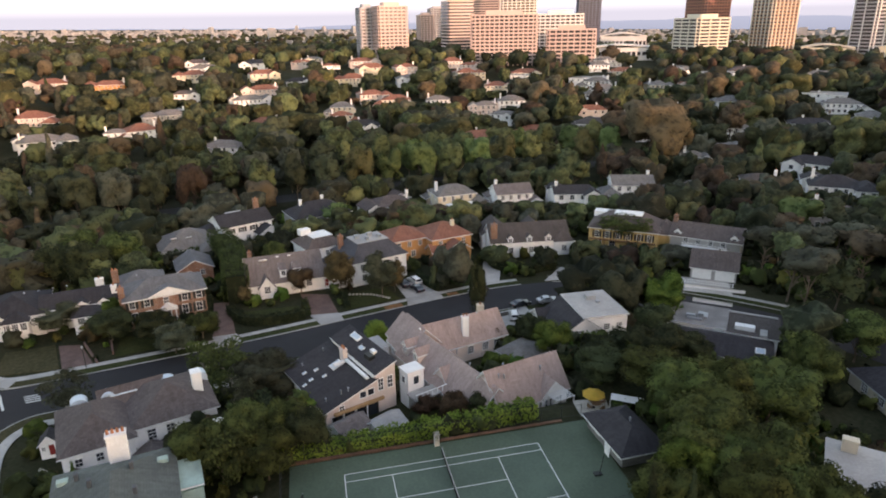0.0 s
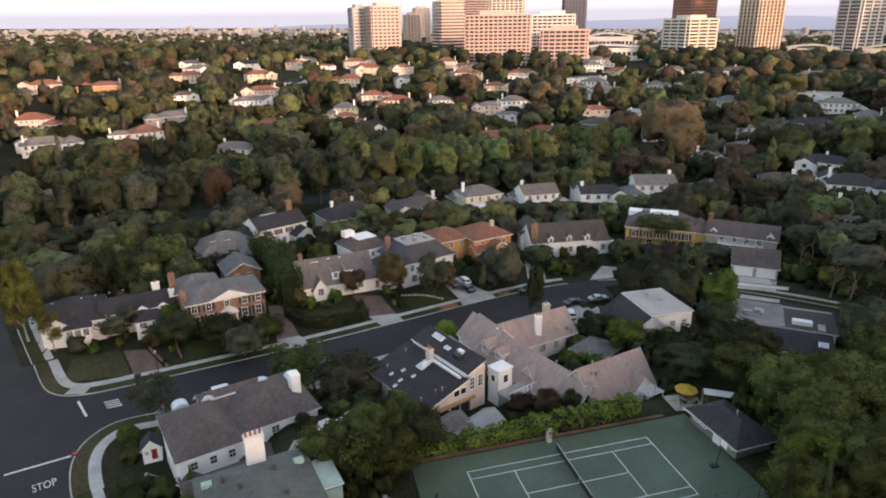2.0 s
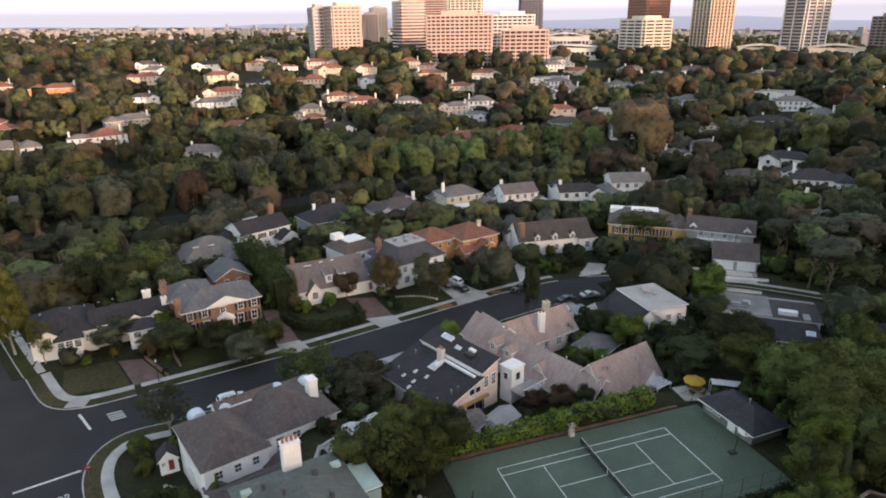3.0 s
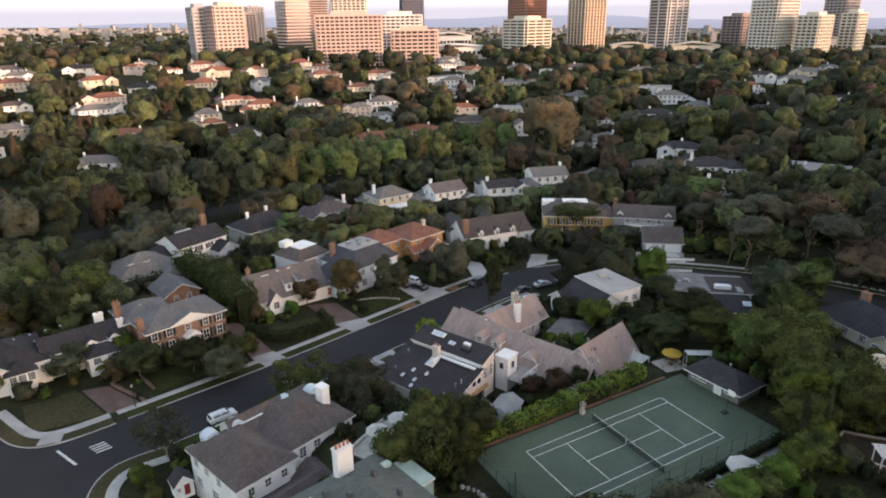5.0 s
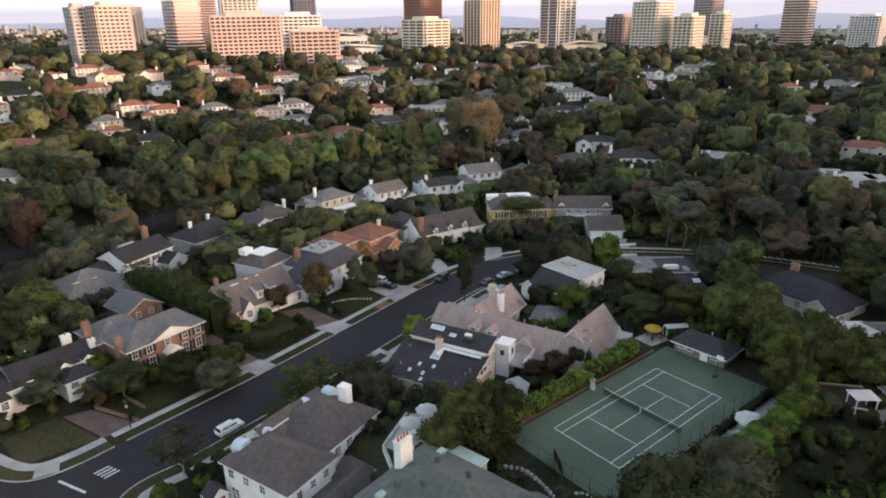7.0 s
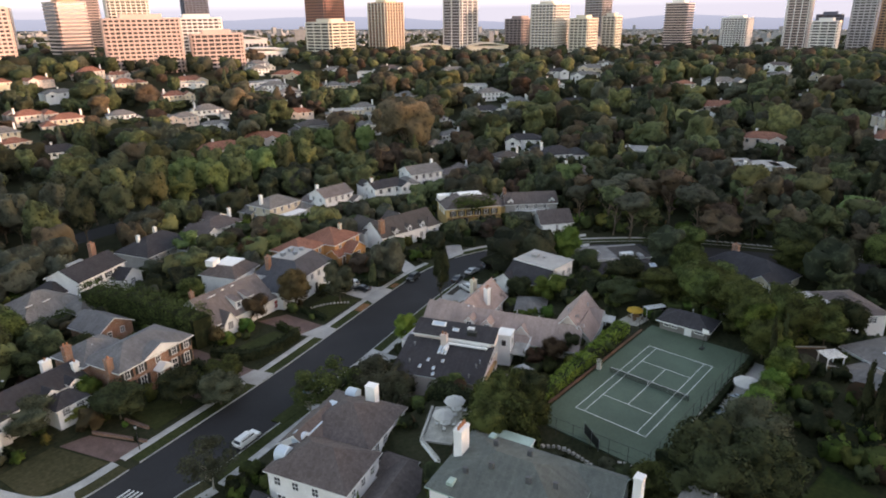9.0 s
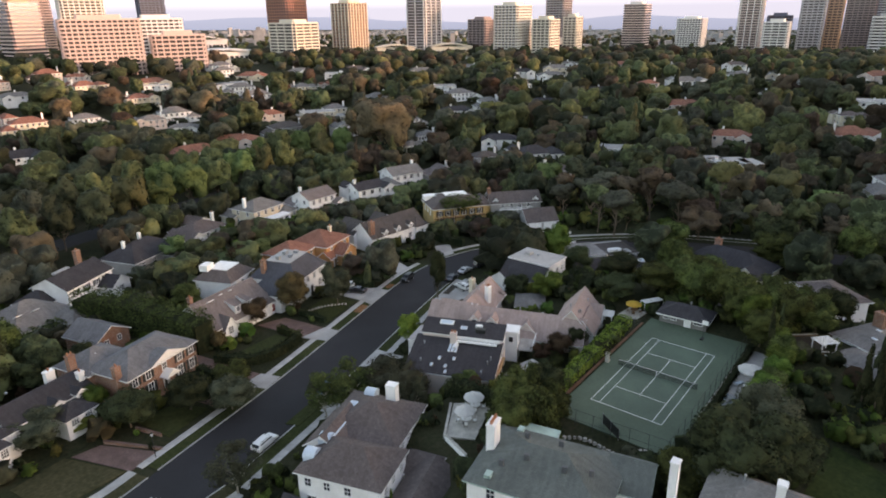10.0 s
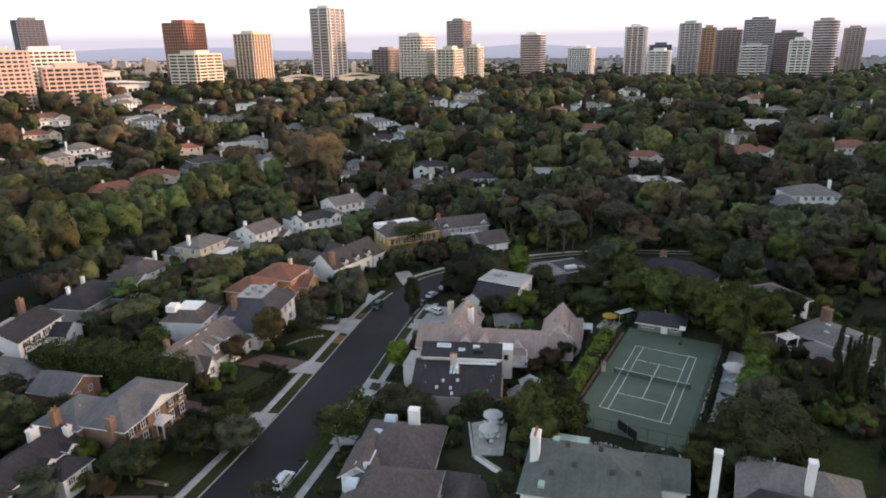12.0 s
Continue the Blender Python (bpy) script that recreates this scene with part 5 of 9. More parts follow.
def small_villa(x, y, w, rot, wall, roof, label, rr):
    """A villa far off: two wings, a row of windows and a chimney."""
    h = House("villa", x, y, rot, label)
    d, e = w * 0.55, rr.choice((3.0, 5.6, 5.6))
    rise = d * rr.uniform(0.2, 0.27) if roof != "r_flat" else 0.3
    kind = "flat" if roof == "r_flat" else "hip"
    h.wing(0, 0, w, d, e, e + rise, kind, wall, roof).windows("f", [(-0.36 + 0.24 * i) * w for i in range(4)], e - 1.3, 1.2, 1.4, "plain")
    h.wing(rr.choice((-1, 1)) * w * 0.3, -d * 0.55, w * 0.38, d * 0.7, e - 0.2, e + rise * 0.7, kind if kind == "flat" else "gy", wall, roof).windows("f", (0,), e - 1.4, 1.4, 1.4, "plain")
    h.chimney(rr.uniform(-0.3, 0.3) * w, 0.5, 0.8, 0.8, 2, e + rise + 0.9, "white", 0)


rr_far = random.Random(91)
tries = 0
SPOTS = [(fx, fy) for fx, fy, *_ in FAR_ALL]
while tries < 400 and len(SPOTS) < len(FAR_ALL) + 52:
    tries += 1
    a, d = radians(rr_far.uniform(2, 96)), rr_far.uniform(270, 640)
    vx, vy = -58 + d * math.cos(a), -42 + d * math.sin(a)
    if any((vx - px) ** 2 + (vy - py) ** 2 < 900 for px, py in SPOTS) or min(math.hypot(vx - lx, vy - ly) for lx, ly in LINES[2]) < 22:
        continue
    if any(math.hypot(vx - t[0], vy - t[1]) < 60 for t in ((54, 639), (77, 626), (160, 684), (175, 556), (246, 594), (238, 545), (382, 558), (458, 550), (536, 503), (318, 600), (492, 512), (545, 470))):
        continue
    SPOTS.append((vx, vy))
    wall, roof = rr_far.choice((("white", "r_grey"), ("cream", "r_red"), ("white", "r_dark"), ("pink_wall", "r_red"), ("white", "r_brown"), ("white", "r_flat"), ("cream", "r_grey")))
    small_villa(vx, vy, rr_far.uniform(15, 26), math.degrees(math.atan2(vy + 42, vx + 58)) - 90 + rr_far.uniform(-25, 25), wall, roof, f"{WORDS[wall]} stucco villa with {WORDS[roof]} roof among trees", rr_far)


# ---- towers on the boulevard ----
def tower(name, x, y, top, w, d, rot, face, band, label, floor=3.2, piers=5, crown=0.0, base=None, round_plan=False, inset=0.5):
    """A high-rise: a glazed core ringed by one band per storey, with upright piers and a roof house."""
    z0 = gz(x, y) - 1 if base is None else base
    root = tagged(empty(name, x, y, z0, rot), label, "high-rise")
    hgt = top - z0

    def plan(k):
        if round_plan:
            return [(w / 2 * k * math.cos(2 * math.pi * i / 20), d / 2 * k * math.sin(2 * math.pi * i / 20)) for i in range(20)]
        c = 0.14
        a, b = w / 2 * k, d / 2 * k
        q = min(a, b) * c
        return [(-a + q, -b), (a - q, -b), (a, -b + q), (a, b - q), (a - q, b), (-a + q, b), (-a, b - q), (-a, -b + q)]

    def prism(pts, za, zb):
        bm = bmesh.new()
        lo = [bm.verts.new((px, py, za)) for px, py in pts]
        hi = [bm.verts.new((px, py, zb)) for px, py in pts]
        n = len(pts)
        for i in range(n):
            bm.faces.new((lo[i], lo[(i + 1) % n], hi[(i + 1) % n], hi[i]))
        bm.faces.new(hi)
        bm.faces.new(lo[::-1])
        uv_metres(bm)
        return bm

    core_k = 1 - 2 * inset / min(w, d)
    part("core", prism(plan(core_k), 0, hgt - 0.6), M["tower_glass"], root, "dark glazed core")
    n = max(3, int(hgt / floor))
    first = part("floor_band", prism(plan(1.0), -0.72, 0.72 if band == face else 0.6), M[band], root)
    first.matrix_basis = pose(0, 0, hgt / n)
    for i in range(2, n + 1):
        twin(first, pose(0, 0, hgt * i / n), root)
    if piers:
        pm = None
        for side in range(4):
            length, off = (w, d / 2) if side % 2 == 0 else (d, w / 2)
            cnt = max(2, int(round(piers * length / max(w, d))))
            for i in range(cnt + 1):
                k = (-0.5 + i / cnt) * length * 0.86
                m = pose(0, 0, 0, 0, 0, 90 * side) @ pose(k, -off + 0.12, hgt / 2)
                if pm is None:
                    pm = part("pier", box_bm(0, 0, 0, 1.1, 0.7, hgt), M[face], root)
                    pm.matrix_basis = m
                else:
                    twin(pm, m, root)
    if crown:
        part("roof_house", prism([(px * 0.55, py * 0.55) for px, py in plan(1)], hgt, hgt + crown), M[face], root)
    return root


M["tower_glass"] = glassy("tower_glass", (0.06, 0.055, 0.06), 0.12)
for key, colour in (("t_red", (0.36, 0.16, 0.12)), ("t_tan", (0.52, 0.31, 0.21)), ("t_cream", (0.70, 0.63, 0.53)), ("t_white", (0.78, 0.74, 0.71)), ("t_grey", (0.42, 0.41, 0.43)), ("t_pink", (0.62, 0.46, 0.42)), ("t_brown", (0.34, 0.26, 0.25)), ("t_dark", (0.15, 0.16, 0.21))):
    M[key] = noisy(key.replace("t_", "tower_") + "_concrete", colour, 0.8, 0.06, 0.9, 0.10, 0.05)

TOWERS = [
    ("slab_tower", 54, 639, 65, 17, 16, 12, "t_grey", "t_grey", "grey high-rise beside a pink one", 3),
    ("pink_tower", 77, 626, 66, 32, 18, 14, "t_pink", "t_pink", "pale pink apartment tower with balconies", 6),
    ("pink_office", 186, 1024, 62, 24, 22, 5, "t_pink", "t_pink", "square pink office block in the haze", 4),
    ("grey_office", 243, 1216, 76, 30, 26, 0, "t_grey", "t_grey", "distant grey office block in haze", 5),
    ("banded_tower", 160, 684, 72, 31, 28, 6, "t_tan", "t_pink", "tan apartment tower banded with balconies", 0),
    ("rose_tower", 252, 908, 92, 44, 30, -6, "t_brown", "t_pink", "tall rose-brown concrete office tower", 6),
    ("wide_block", 175, 556, 56, 62, 18, -16, "t_pink", "t_pink", "wide pink apartment block with many balconies", 12),
    ("cream_tower", 268, 800, 97, 46, 30, -14, "t_white", "t_cream", "tall cream tower with balconies", 7),
]
TOWERS_2 = [
    ("white_block", 246, 594, 56, 46, 20, -22, "t_white", "t_white", "white stepped concrete apartment block", 8),
    ("low_pink_block", 238, 545, 42, 46, 18, -22, "t_pink", "t_pink", "low pink concrete apartment block", 7),
    ("red_tower", 440, 640, 84, 50, 40, -28, "t_red", "t_red", "red-brown tower with a lit side", 8),
    ("cream_slab", 382, 558, 50, 56, 16, -34, "t_cream", "t_cream", "cream slab block with long balconies", 3),
    ("tan_tower", 458, 550, 70, 44, 26, -40, "t_cream", "t_tan", "tan tower with deep balconies", 6),
    ("tall_tower", 536, 503, 98, 44, 30, -34, "t_white", "t_grey", "tall pale tower with ribbon floors", 3),
    ("brown_block", 660, 505, 50, 42, 24, -45, "t_brown", "t_brown", "brown concrete mid-rise apartment block", 5),
    ("white_tower", 600, 418, 66, 47, 26, -52, "t_cream", "t_white", "white apartment tower lit by the low sun", 7),
]
TOWERS_3 = [
    ("yellow_block", 610, 378, 50, 34, 22, -50, "t_cream", "t_cream", "cream block beside a white tower", 5),
    ("bronze_tower", 777, 455, 88, 38, 28, -50, "t_brown", "t_grey", "bronze glass and concrete office tower", 6),
    ("yellow_tower", 680, 380, 52, 25, 22, -50, "t_cream", "t_cream", "small cream concrete apartment tower", 4),
    ("tan_ribbed_tower", 823, 357, 67, 39, 26, -58, "t_white", "t_pink", "pale tower ribbed with balconies", 0),
    ("white_office", 1030, 350, 46, 48, 26, -60, "t_white", "t_white", "low white concrete office block", 8),
    ("ribbed_tower", 868, 219, 75, 31, 24, -66, "t_white", "t_pink", "slim tower banded in pink concrete", 3),
    ("white_low_block", 826, 176, 43, 32, 20, -68, "t_white", "t_white", "plain white concrete mid-rise block", 3),
    ("dark_low_block", 924, 196, 50, 32, 20, -66, "t_dark", "t_dark", "dark glass mid-rise office block", 3),
]
TOWERS_4 = [
    ("grey_tower", 882, 149, 78, 29, 26, -70, "t_grey", "t_grey", "grey concrete tower with ribbon floors", 4),
    ("tan_side_tower", 906, 128, 72, 19, 22, -70, "t_tan", "t_tan", "tan slab beside a grey tower", 3),
    ("brown_tower", 1038, 117, 70, 38, 26, -72, "t_brown", "t_brown", "brown concrete office tower in haze", 5),
    ("gold_glass_tower", 992, 72, 83, 41, 30, -74, "t_dark", "t_grey", "dark glass tower catching the sun", 6),
    ("pale_block", 843, 63, 48, 32, 20, -74, "t_grey", "t_white", "pale grey mid-rise apartment block", 3),
    ("dark_tower", 1095, 37, 65, 40, 28, -76, "t_dark", "t_brown", "dark glass office tower in haze", 5),
    ("white_slab", 846, 11, 54, 25, 18, -76, "t_white", "t_white", "white concrete slab apartment block", 3),
    ("curved_tower", 896, -14, 77, 33, 28, -78, "t_brown", "t_grey", "rounded brown-grey concrete tower", 0),
    ("far_tower", 1196, -54, 71, 31, 26, -80, "t_tan", "t_grey", "distant pale tower in the haze", 4),
    ("dark_round_tower", 430, 943, 96, 36, 34, -20, "t_dark", "t_dark", "dark slate-blue glass office tower", 6),
]
for spec in TOWERS + TOWERS_2 + TOWERS_3 + TOWERS_4:
    tname, tx, ty, ttop, tw, td, trot, tface, tband, tlabel, tp = spec
    if trot < -24:
        # the grid of the boulevard: these towers stand corner-on to the gardens
        a = math.atan2(-(ty + 25), -(tx + 78)) - math.atan2(-math.cos(radians(6)), math.sin(radians(6)))
        ca, sa = abs(math.cos(a)), abs(math.sin(a))
        tw2 = min(0.5 * tw / ca, 0.85 * tw)
        td = max(12.0, (tw - tw2 * ca) / sa)
        tw, trot = tw2, 6
    tower(tname, tx, ty, ttop, tw, td, trot, tface, tband, tlabel, piers=tp, crown=4.0, round_plan=tname in ("curved_tower",))


def hall(name, x, y, w, d, rot, top, label, mat="t_white"):
    """A low broad building with a stepped, gently swept roofline and a band of windows."""
    z0 = gz(x, y) - 1
    root = tagged(empty(name, x, y, z0, rot), label, "building")
    part("wall", box_bm(0, 0, (top - z0) * 0.4, w, d, (top - z0) * 0.8), M[mat], root)
    bm = bmesh.new()
    n = 14
    rows = []
    for i in range(n + 1):
        u = i / n
        z = (top - z0) * (0.8 + 0.2 * (0.5 + 0.5 * math.sin(u * 4.6 - 0.6)))
        rows.append([bm.verts.new((-w / 2 - 1 + u * (w + 2), k * (d / 2 + 1), zz)) for k, zz in ((-1, z - 1.2), (-1, z), (1, z), (1, z - 1.2))])
    for a, b in zip(rows, rows[1:]):
        for i in range(4):
            bm.faces.new((a[i], a[(i + 1) % 4], b[(i + 1) % 4], b[i]))
    bm.faces.new(rows[0])
    bm.faces.new(rows[-1][::-1])
    bmesh.ops.recalc_face_normals(bm, faces=bm.faces)
    part("roof", bm, M[mat], root)
    for i in range(int(w / 5)):
        part("window", box_bm(-w / 2 + 2.5 + i * 5, -d / 2, (top - z0) * 0.45, 3.2, 0.4, (top - z0) * 0.22), M["tower_glass"], root)


hall("white_hall", 318, 600, 70, 30, -26, 26, "low white hall with a swept roofline")
hall("cream_hall", 492, 512, 44, 22, -38, 25, "low cream building between the towers", "t_cream")
hall("cream_hall", 545, 470, 48, 22, -42, 25, "low cream building between the towers", "t_cream")
hall("pale_hall", 420, 800, 60, 30, -26, 34, "pale low office building in the haze", "t_white")
hall("pale_hall", 700, 430, 50, 26, -48, 30, "pale low office building in the haze", "t_white")


# ---- planting ----
def lobes_of(kind, rng):
    """Centres and radii of the leaf masses of a crown that is 2 wide and 2 high."""
    out = []
    if kind == "clump":       # a few broad masses, for crowns far away
        for i in range(9):
            a, z = rng.uniform(0, 2 * math.pi), rng.uniform(-0.5, 0.55)
            r = math.sqrt(1 - z * z) * rng.uniform(0.2, 0.6)
            out.append((r * math.cos(a), r * math.sin(a), z, rng.uniform(0.34, 0.5)))
        return np.array(out)
    n = {"round": 38, "oval": 34, "loose": 26, "broad": 38, "cone": 24, "cypress": 20, "weep": 24, "umbrella": 18}[kind]
    for i in range(n):
        a, u = rng.uniform(0, 2 * math.pi), rng.uniform(0, 1)
        if kind in ("round", "broad", "weep"):
            z = rng.uniform(-0.75, 0.72)
            r = math.sqrt(max(0.05, 1 - z * z)) * (0.35 + 0.42 * math.sqrt(u))
            s = rng.uniform(0.2, 0.38)
        elif kind == "oval":
            z = rng.uniform(-0.8, 0.8)
            r = math.sqrt(max(0.05, 1 - (z * 1.05) ** 2)) * (0.25 + 0.45 * math.sqrt(u))
            s = rng.uniform(0.19, 0.34)
        elif kind == "loose":
            z = rng.uniform(-0.85, 0.85)
            r = math.sqrt(max(0.05, 1 - z * z)) * (0.2 + 0.6 * math.sqrt(u))
            s = rng.uniform(0.18, 0.30)
        elif kind in ("cone", "cypress"):
            z = -0.9 + 1.75 * (i / n)
            r = (0.95 - z) / 2 * 0.62 * math.sqrt(u)
            s = 0.14 + (0.95 - z) / 2 * 0.26
        else:
            z = rng.uniform(0.25, 0.75)
            r = 0.7 * math.sqrt(u) * (1.15 - 0.4 * z)
            s = rng.uniform(0.2, 0.32)
        out.append((r * math.cos(a), r * math.sin(a), z, s))
    return np.array(out)


def facing(q, soft):
    """Turns the sprays so that their fronts look the way their shading does."""
    g = np.cross(q[:, 2] - q[:, 0], q[:, 3] - q[:, 1])
    q = np.where(((g * soft).sum(1) < 0)[:, None, None], q[:, ::-1], q)
    return q, soft


def leaf_quads(rng, lobes, n, leaf, droop=0.0, ruffle=0.42):
    """Leaf sprays over the lobes: arrays of corners, four a spray."""
    w = lobes[:, 3] ** 2
    pick = rng.choice(len(lobes), n, p=w / w.sum())
    v = rng.normal(size=(n, 3))
    v[:, 2] += 0.25
    v /= np.linalg.norm(v, axis=1)[:, None]
    c = lobes[pick, :3] + v * lobes[pick, 3:4] * rng.uniform(1 - 0.36 * ruffle, 1 + 0.2 * ruffle, (n, 1))
    nrm = v + rng.normal(size=(n, 3)) * ruffle
    nrm /= np.linalg.norm(nrm, axis=1)[:, None]
    t = np.cross(nrm, rng.normal(size=(n, 3)))
    if droop:
        t = t * (1 - droop) + np.array([0, 0, -1.0]) * droop
        t -= nrm * (t * nrm).sum(1)[:, None]
    t /= np.linalg.norm(t, axis=1)[:, None] + 1e-9
    b = np.cross(nrm, t)
    s = leaf * rng.uniform(0.6, 1.35, (n, 1))
    long = 1.9 if droop else 1.15
    bend = nrm * s * 0.22
    q = np.stack([c - t * s * long, c + b * s * 0.8 + bend, c + t * s * long, c - b * s * 0.8 + bend], 1)
    soft = v + lobes[pick, :3] * 0.6 + rng.normal(size=(n, 3)) * 0.5 * ruffle
    return facing(q, soft / np.linalg.norm(soft, axis=1)[:, None])


def mesh_from_quads(name, q, soft=None):
    n = len(q)
    me = bpy.data.meshes.new(name)
    me.vertices.add(4 * n)
    me.vertices.foreach_set("co", q.reshape(-1).astype(np.float32))
    me.loops.add(4 * n)
    me.loops.foreach_set("vertex_index", np.arange(4 * n, dtype=np.int32))
    me.polygons.add(n)
    me.polygons.foreach_set("loop_start", np.arange(0, 4 * n, 4, dtype=np.int32))
    me.polygons.foreach_set("loop_total", np.full(n, 4, np.int32))
    me.update(calc_edges=True)
    if soft is not None:
        me.polygons.foreach_set("use_smooth", np.ones(n, bool))
        me.normals_split_custom_set(np.repeat(soft, 4, axis=0).tolist())
    return me


def trunk_mesh(kind, rng):
    """A tapered trunk, 1 high to the crown's heart, with limbs reaching into it."""
    bm = bmesh.new()
    top = 0.78
    p = Vector((0, 0, -0.06))
    pts = [p]
    for i in range(5):
        p = p + Vector((rng.uniform(-0.025, 0.025), rng.uniform(-0.025, 0.025), (top + 0.06) / 5))
        pts.append(p)
    for i in range(5):
        r = 0.032 * (1 - 0.13 * i)
        add_tube(bm, pts[i], pts[i + 1], r * (1.35 if i == 0 else 1), 0.032 * (1 - 0.13 * (i + 1)), 7, False)
    for i in range(0 if kind in ("cypress", "cone") else 9):
        a = rng.uniform(0, 2 * math.pi)
        s = pts[2 + i % 3]
        e = s + Vector((0.26 * math.cos(a), 0.26 * math.sin(a), rng.uniform(0.12, 0.34)))
        m = (s + e) / 2 + Vector((0, 0, 0.03))
        add_tube(bm, s, m, 0.016, 0.011, 5, False)
        add_tube(bm, m, e, 0.011, 0.004, 5, False)
        for k in range(2):
            b = rng.uniform(0, 2 * math.pi)
            add_tube(bm, m, m + Vector((0.14 * math.cos(b), 0.14 * math.sin(b), 0.12)), 0.007, 0.002, 4, False)
    me = bpy.data.meshes.new("trunk")
    bm.to_mesh(me)
    bm.free()
    return me


def sphere_of(level):
    bm = bmesh.new()
    bmesh.ops.create_icosphere(bm, subdivisions=level, radius=1.0)
    v = np.array([p.co[:] for p in bm.verts])
    f = np.array([[q.index for q in t.verts] for t in bm.faces])
    bm.free()
    f = f[v[f].mean(1)[:, 2] > -0.72]
    return v, f


SPHERES = {k: sphere_of(k) for k in (2, 3)}


def crown_core(lobes, level, rng, shrink=1.0):
    """The closed mass of a crown: the outer skin of its lobes, roughened. Points and triangles."""
    v, f = SPHERES[level]
    c, r = lobes[:, :3], lobes[:, 3] * shrink
    b = v @ c.T
    disc = b * b - (c * c).sum(1) + r * r
    reach = np.where(disc > 0, b + np.sqrt(np.maximum(disc, 0)), 0.0).max(1)
    reach = np.maximum(reach, 0.28) * rng.uniform(0.95, 1.05, len(v))
    return v * reach[:, None], f


def mesh_from_parts(name, pts, tris, quads, tones=None, mat_t=None, mat_q=None):
    """One mesh of closed crown masses (shared points, smooth) and loose leaf sprays."""
    nq, nt, nv = len(quads), len(tris), len(pts)
    me = bpy.data.meshes.new(name)
    me.vertices.add(nv + 4 * nq)
    me.vertices.foreach_set("co", np.concatenate([pts.reshape(-1), quads.reshape(-1)]).astype(np.float32))
    me.loops.add(3 * nt + 4 * nq)
    me.loops.foreach_set("vertex_index", np.concatenate([tris.reshape(-1), nv + np.arange(4 * nq)]).astype(np.int32))
    me.polygons.add(nt + nq)
    me.polygons.foreach_set("loop_start", np.concatenate([np.arange(nt) * 3, 3 * nt + np.arange(nq) * 4]).astype(np.int32))
    me.polygons.foreach_set("loop_total", np.concatenate([np.full(nt, 3), np.full(nq, 4)]).astype(np.int32))
    me.polygons.foreach_set("use_smooth", np.concatenate([np.ones(nt, bool), np.zeros(nq, bool)]))
    if mat_t is not None:
        me.polygons.foreach_set("material_index", np.concatenate([mat_t, mat_q]).astype(np.int32))
    if tones is not None:
        me.attributes.new("tone", "FLOAT", "POINT").data.foreach_set("value", tones.astype(np.float32))
    me.update(calc_edges=True)
    return me


CROWNS, TRUNKS = {}, {}
DENSE = {"round": (5000, 0.037), "oval": (4800, 0.037), "loose": (3200, 0.036), "broad": (5000, 0.037), "cone": (2500, 0.045), "cypress": (2000, 0.045), "weep": (3400, 0.042), "umbrella": (2400, 0.045)}
for ki, kind in enumerate(DENSE):
    for v in range(3 if kind in ("round", "oval", "loose", "broad", "umbrella") else 2):
        rng = np.random.default_rng(100 * ki + v)
        n, leaf = DENSE[kind]
        lob = lobes_of(kind, rng)
        for tag, count, size, level in (((kind, v), n, leaf, 3), ((kind, v, "far"), n // 9, leaf * 1.7, 3)):
            q, soft = leaf_quads(rng, lob, count, size, 0.75 if kind == "weep" else 0.0)
            open_crown = kind in ("loose", "weep", "umbrella") and len(tag) == 2
            pts, tri = crown_core(lob, level if not open_crown else 2, rng, (0.8 if len(tag) == 2 else 0.9) if not open_crown else 0.4)
            if open_crown:
                pts = pts * 0.6
            CROWNS[tag] = mesh_from_parts("crown", pts, tri, q)
            CROWNS[tag].materials.append(M["leaf"])
        TRUNKS[kind, v] = trunk_mesh(kind, random.Random(17 * ki + v))
        TRUNKS[kind, v].materials.append(M["bark"])

TREE_WORDS = {"leaf": "mid-green", "leaf_dark": "dark green", "leaf_bright": "bright green", "leaf_lime": "lime green", "leaf_yellow": "yellow-green autumn", "leaf_rust": "rust-brown thinning", "leaf_olive": "grey-green"}
KIND_WORDS = {"round": ("garden_tree", "rounded broadleaf tree with dense crown"), "oval": ("street_tree", "tall oval street tree"), "loose": ("birch_tree", "open airy tree with pale limbs"), "broad": ("spreading_tree", "low spreading tree with wide crown"), "cone": ("conifer", "conical evergreen tree"), "cypress": ("cypress", "slim columnar cypress"), "weep": ("willow_tree", "drooping willow-like tree"), "umbrella": ("pine_tree", "tall bare-trunked tree with umbrella crown")}
tree_count = 0
PLANTED = []


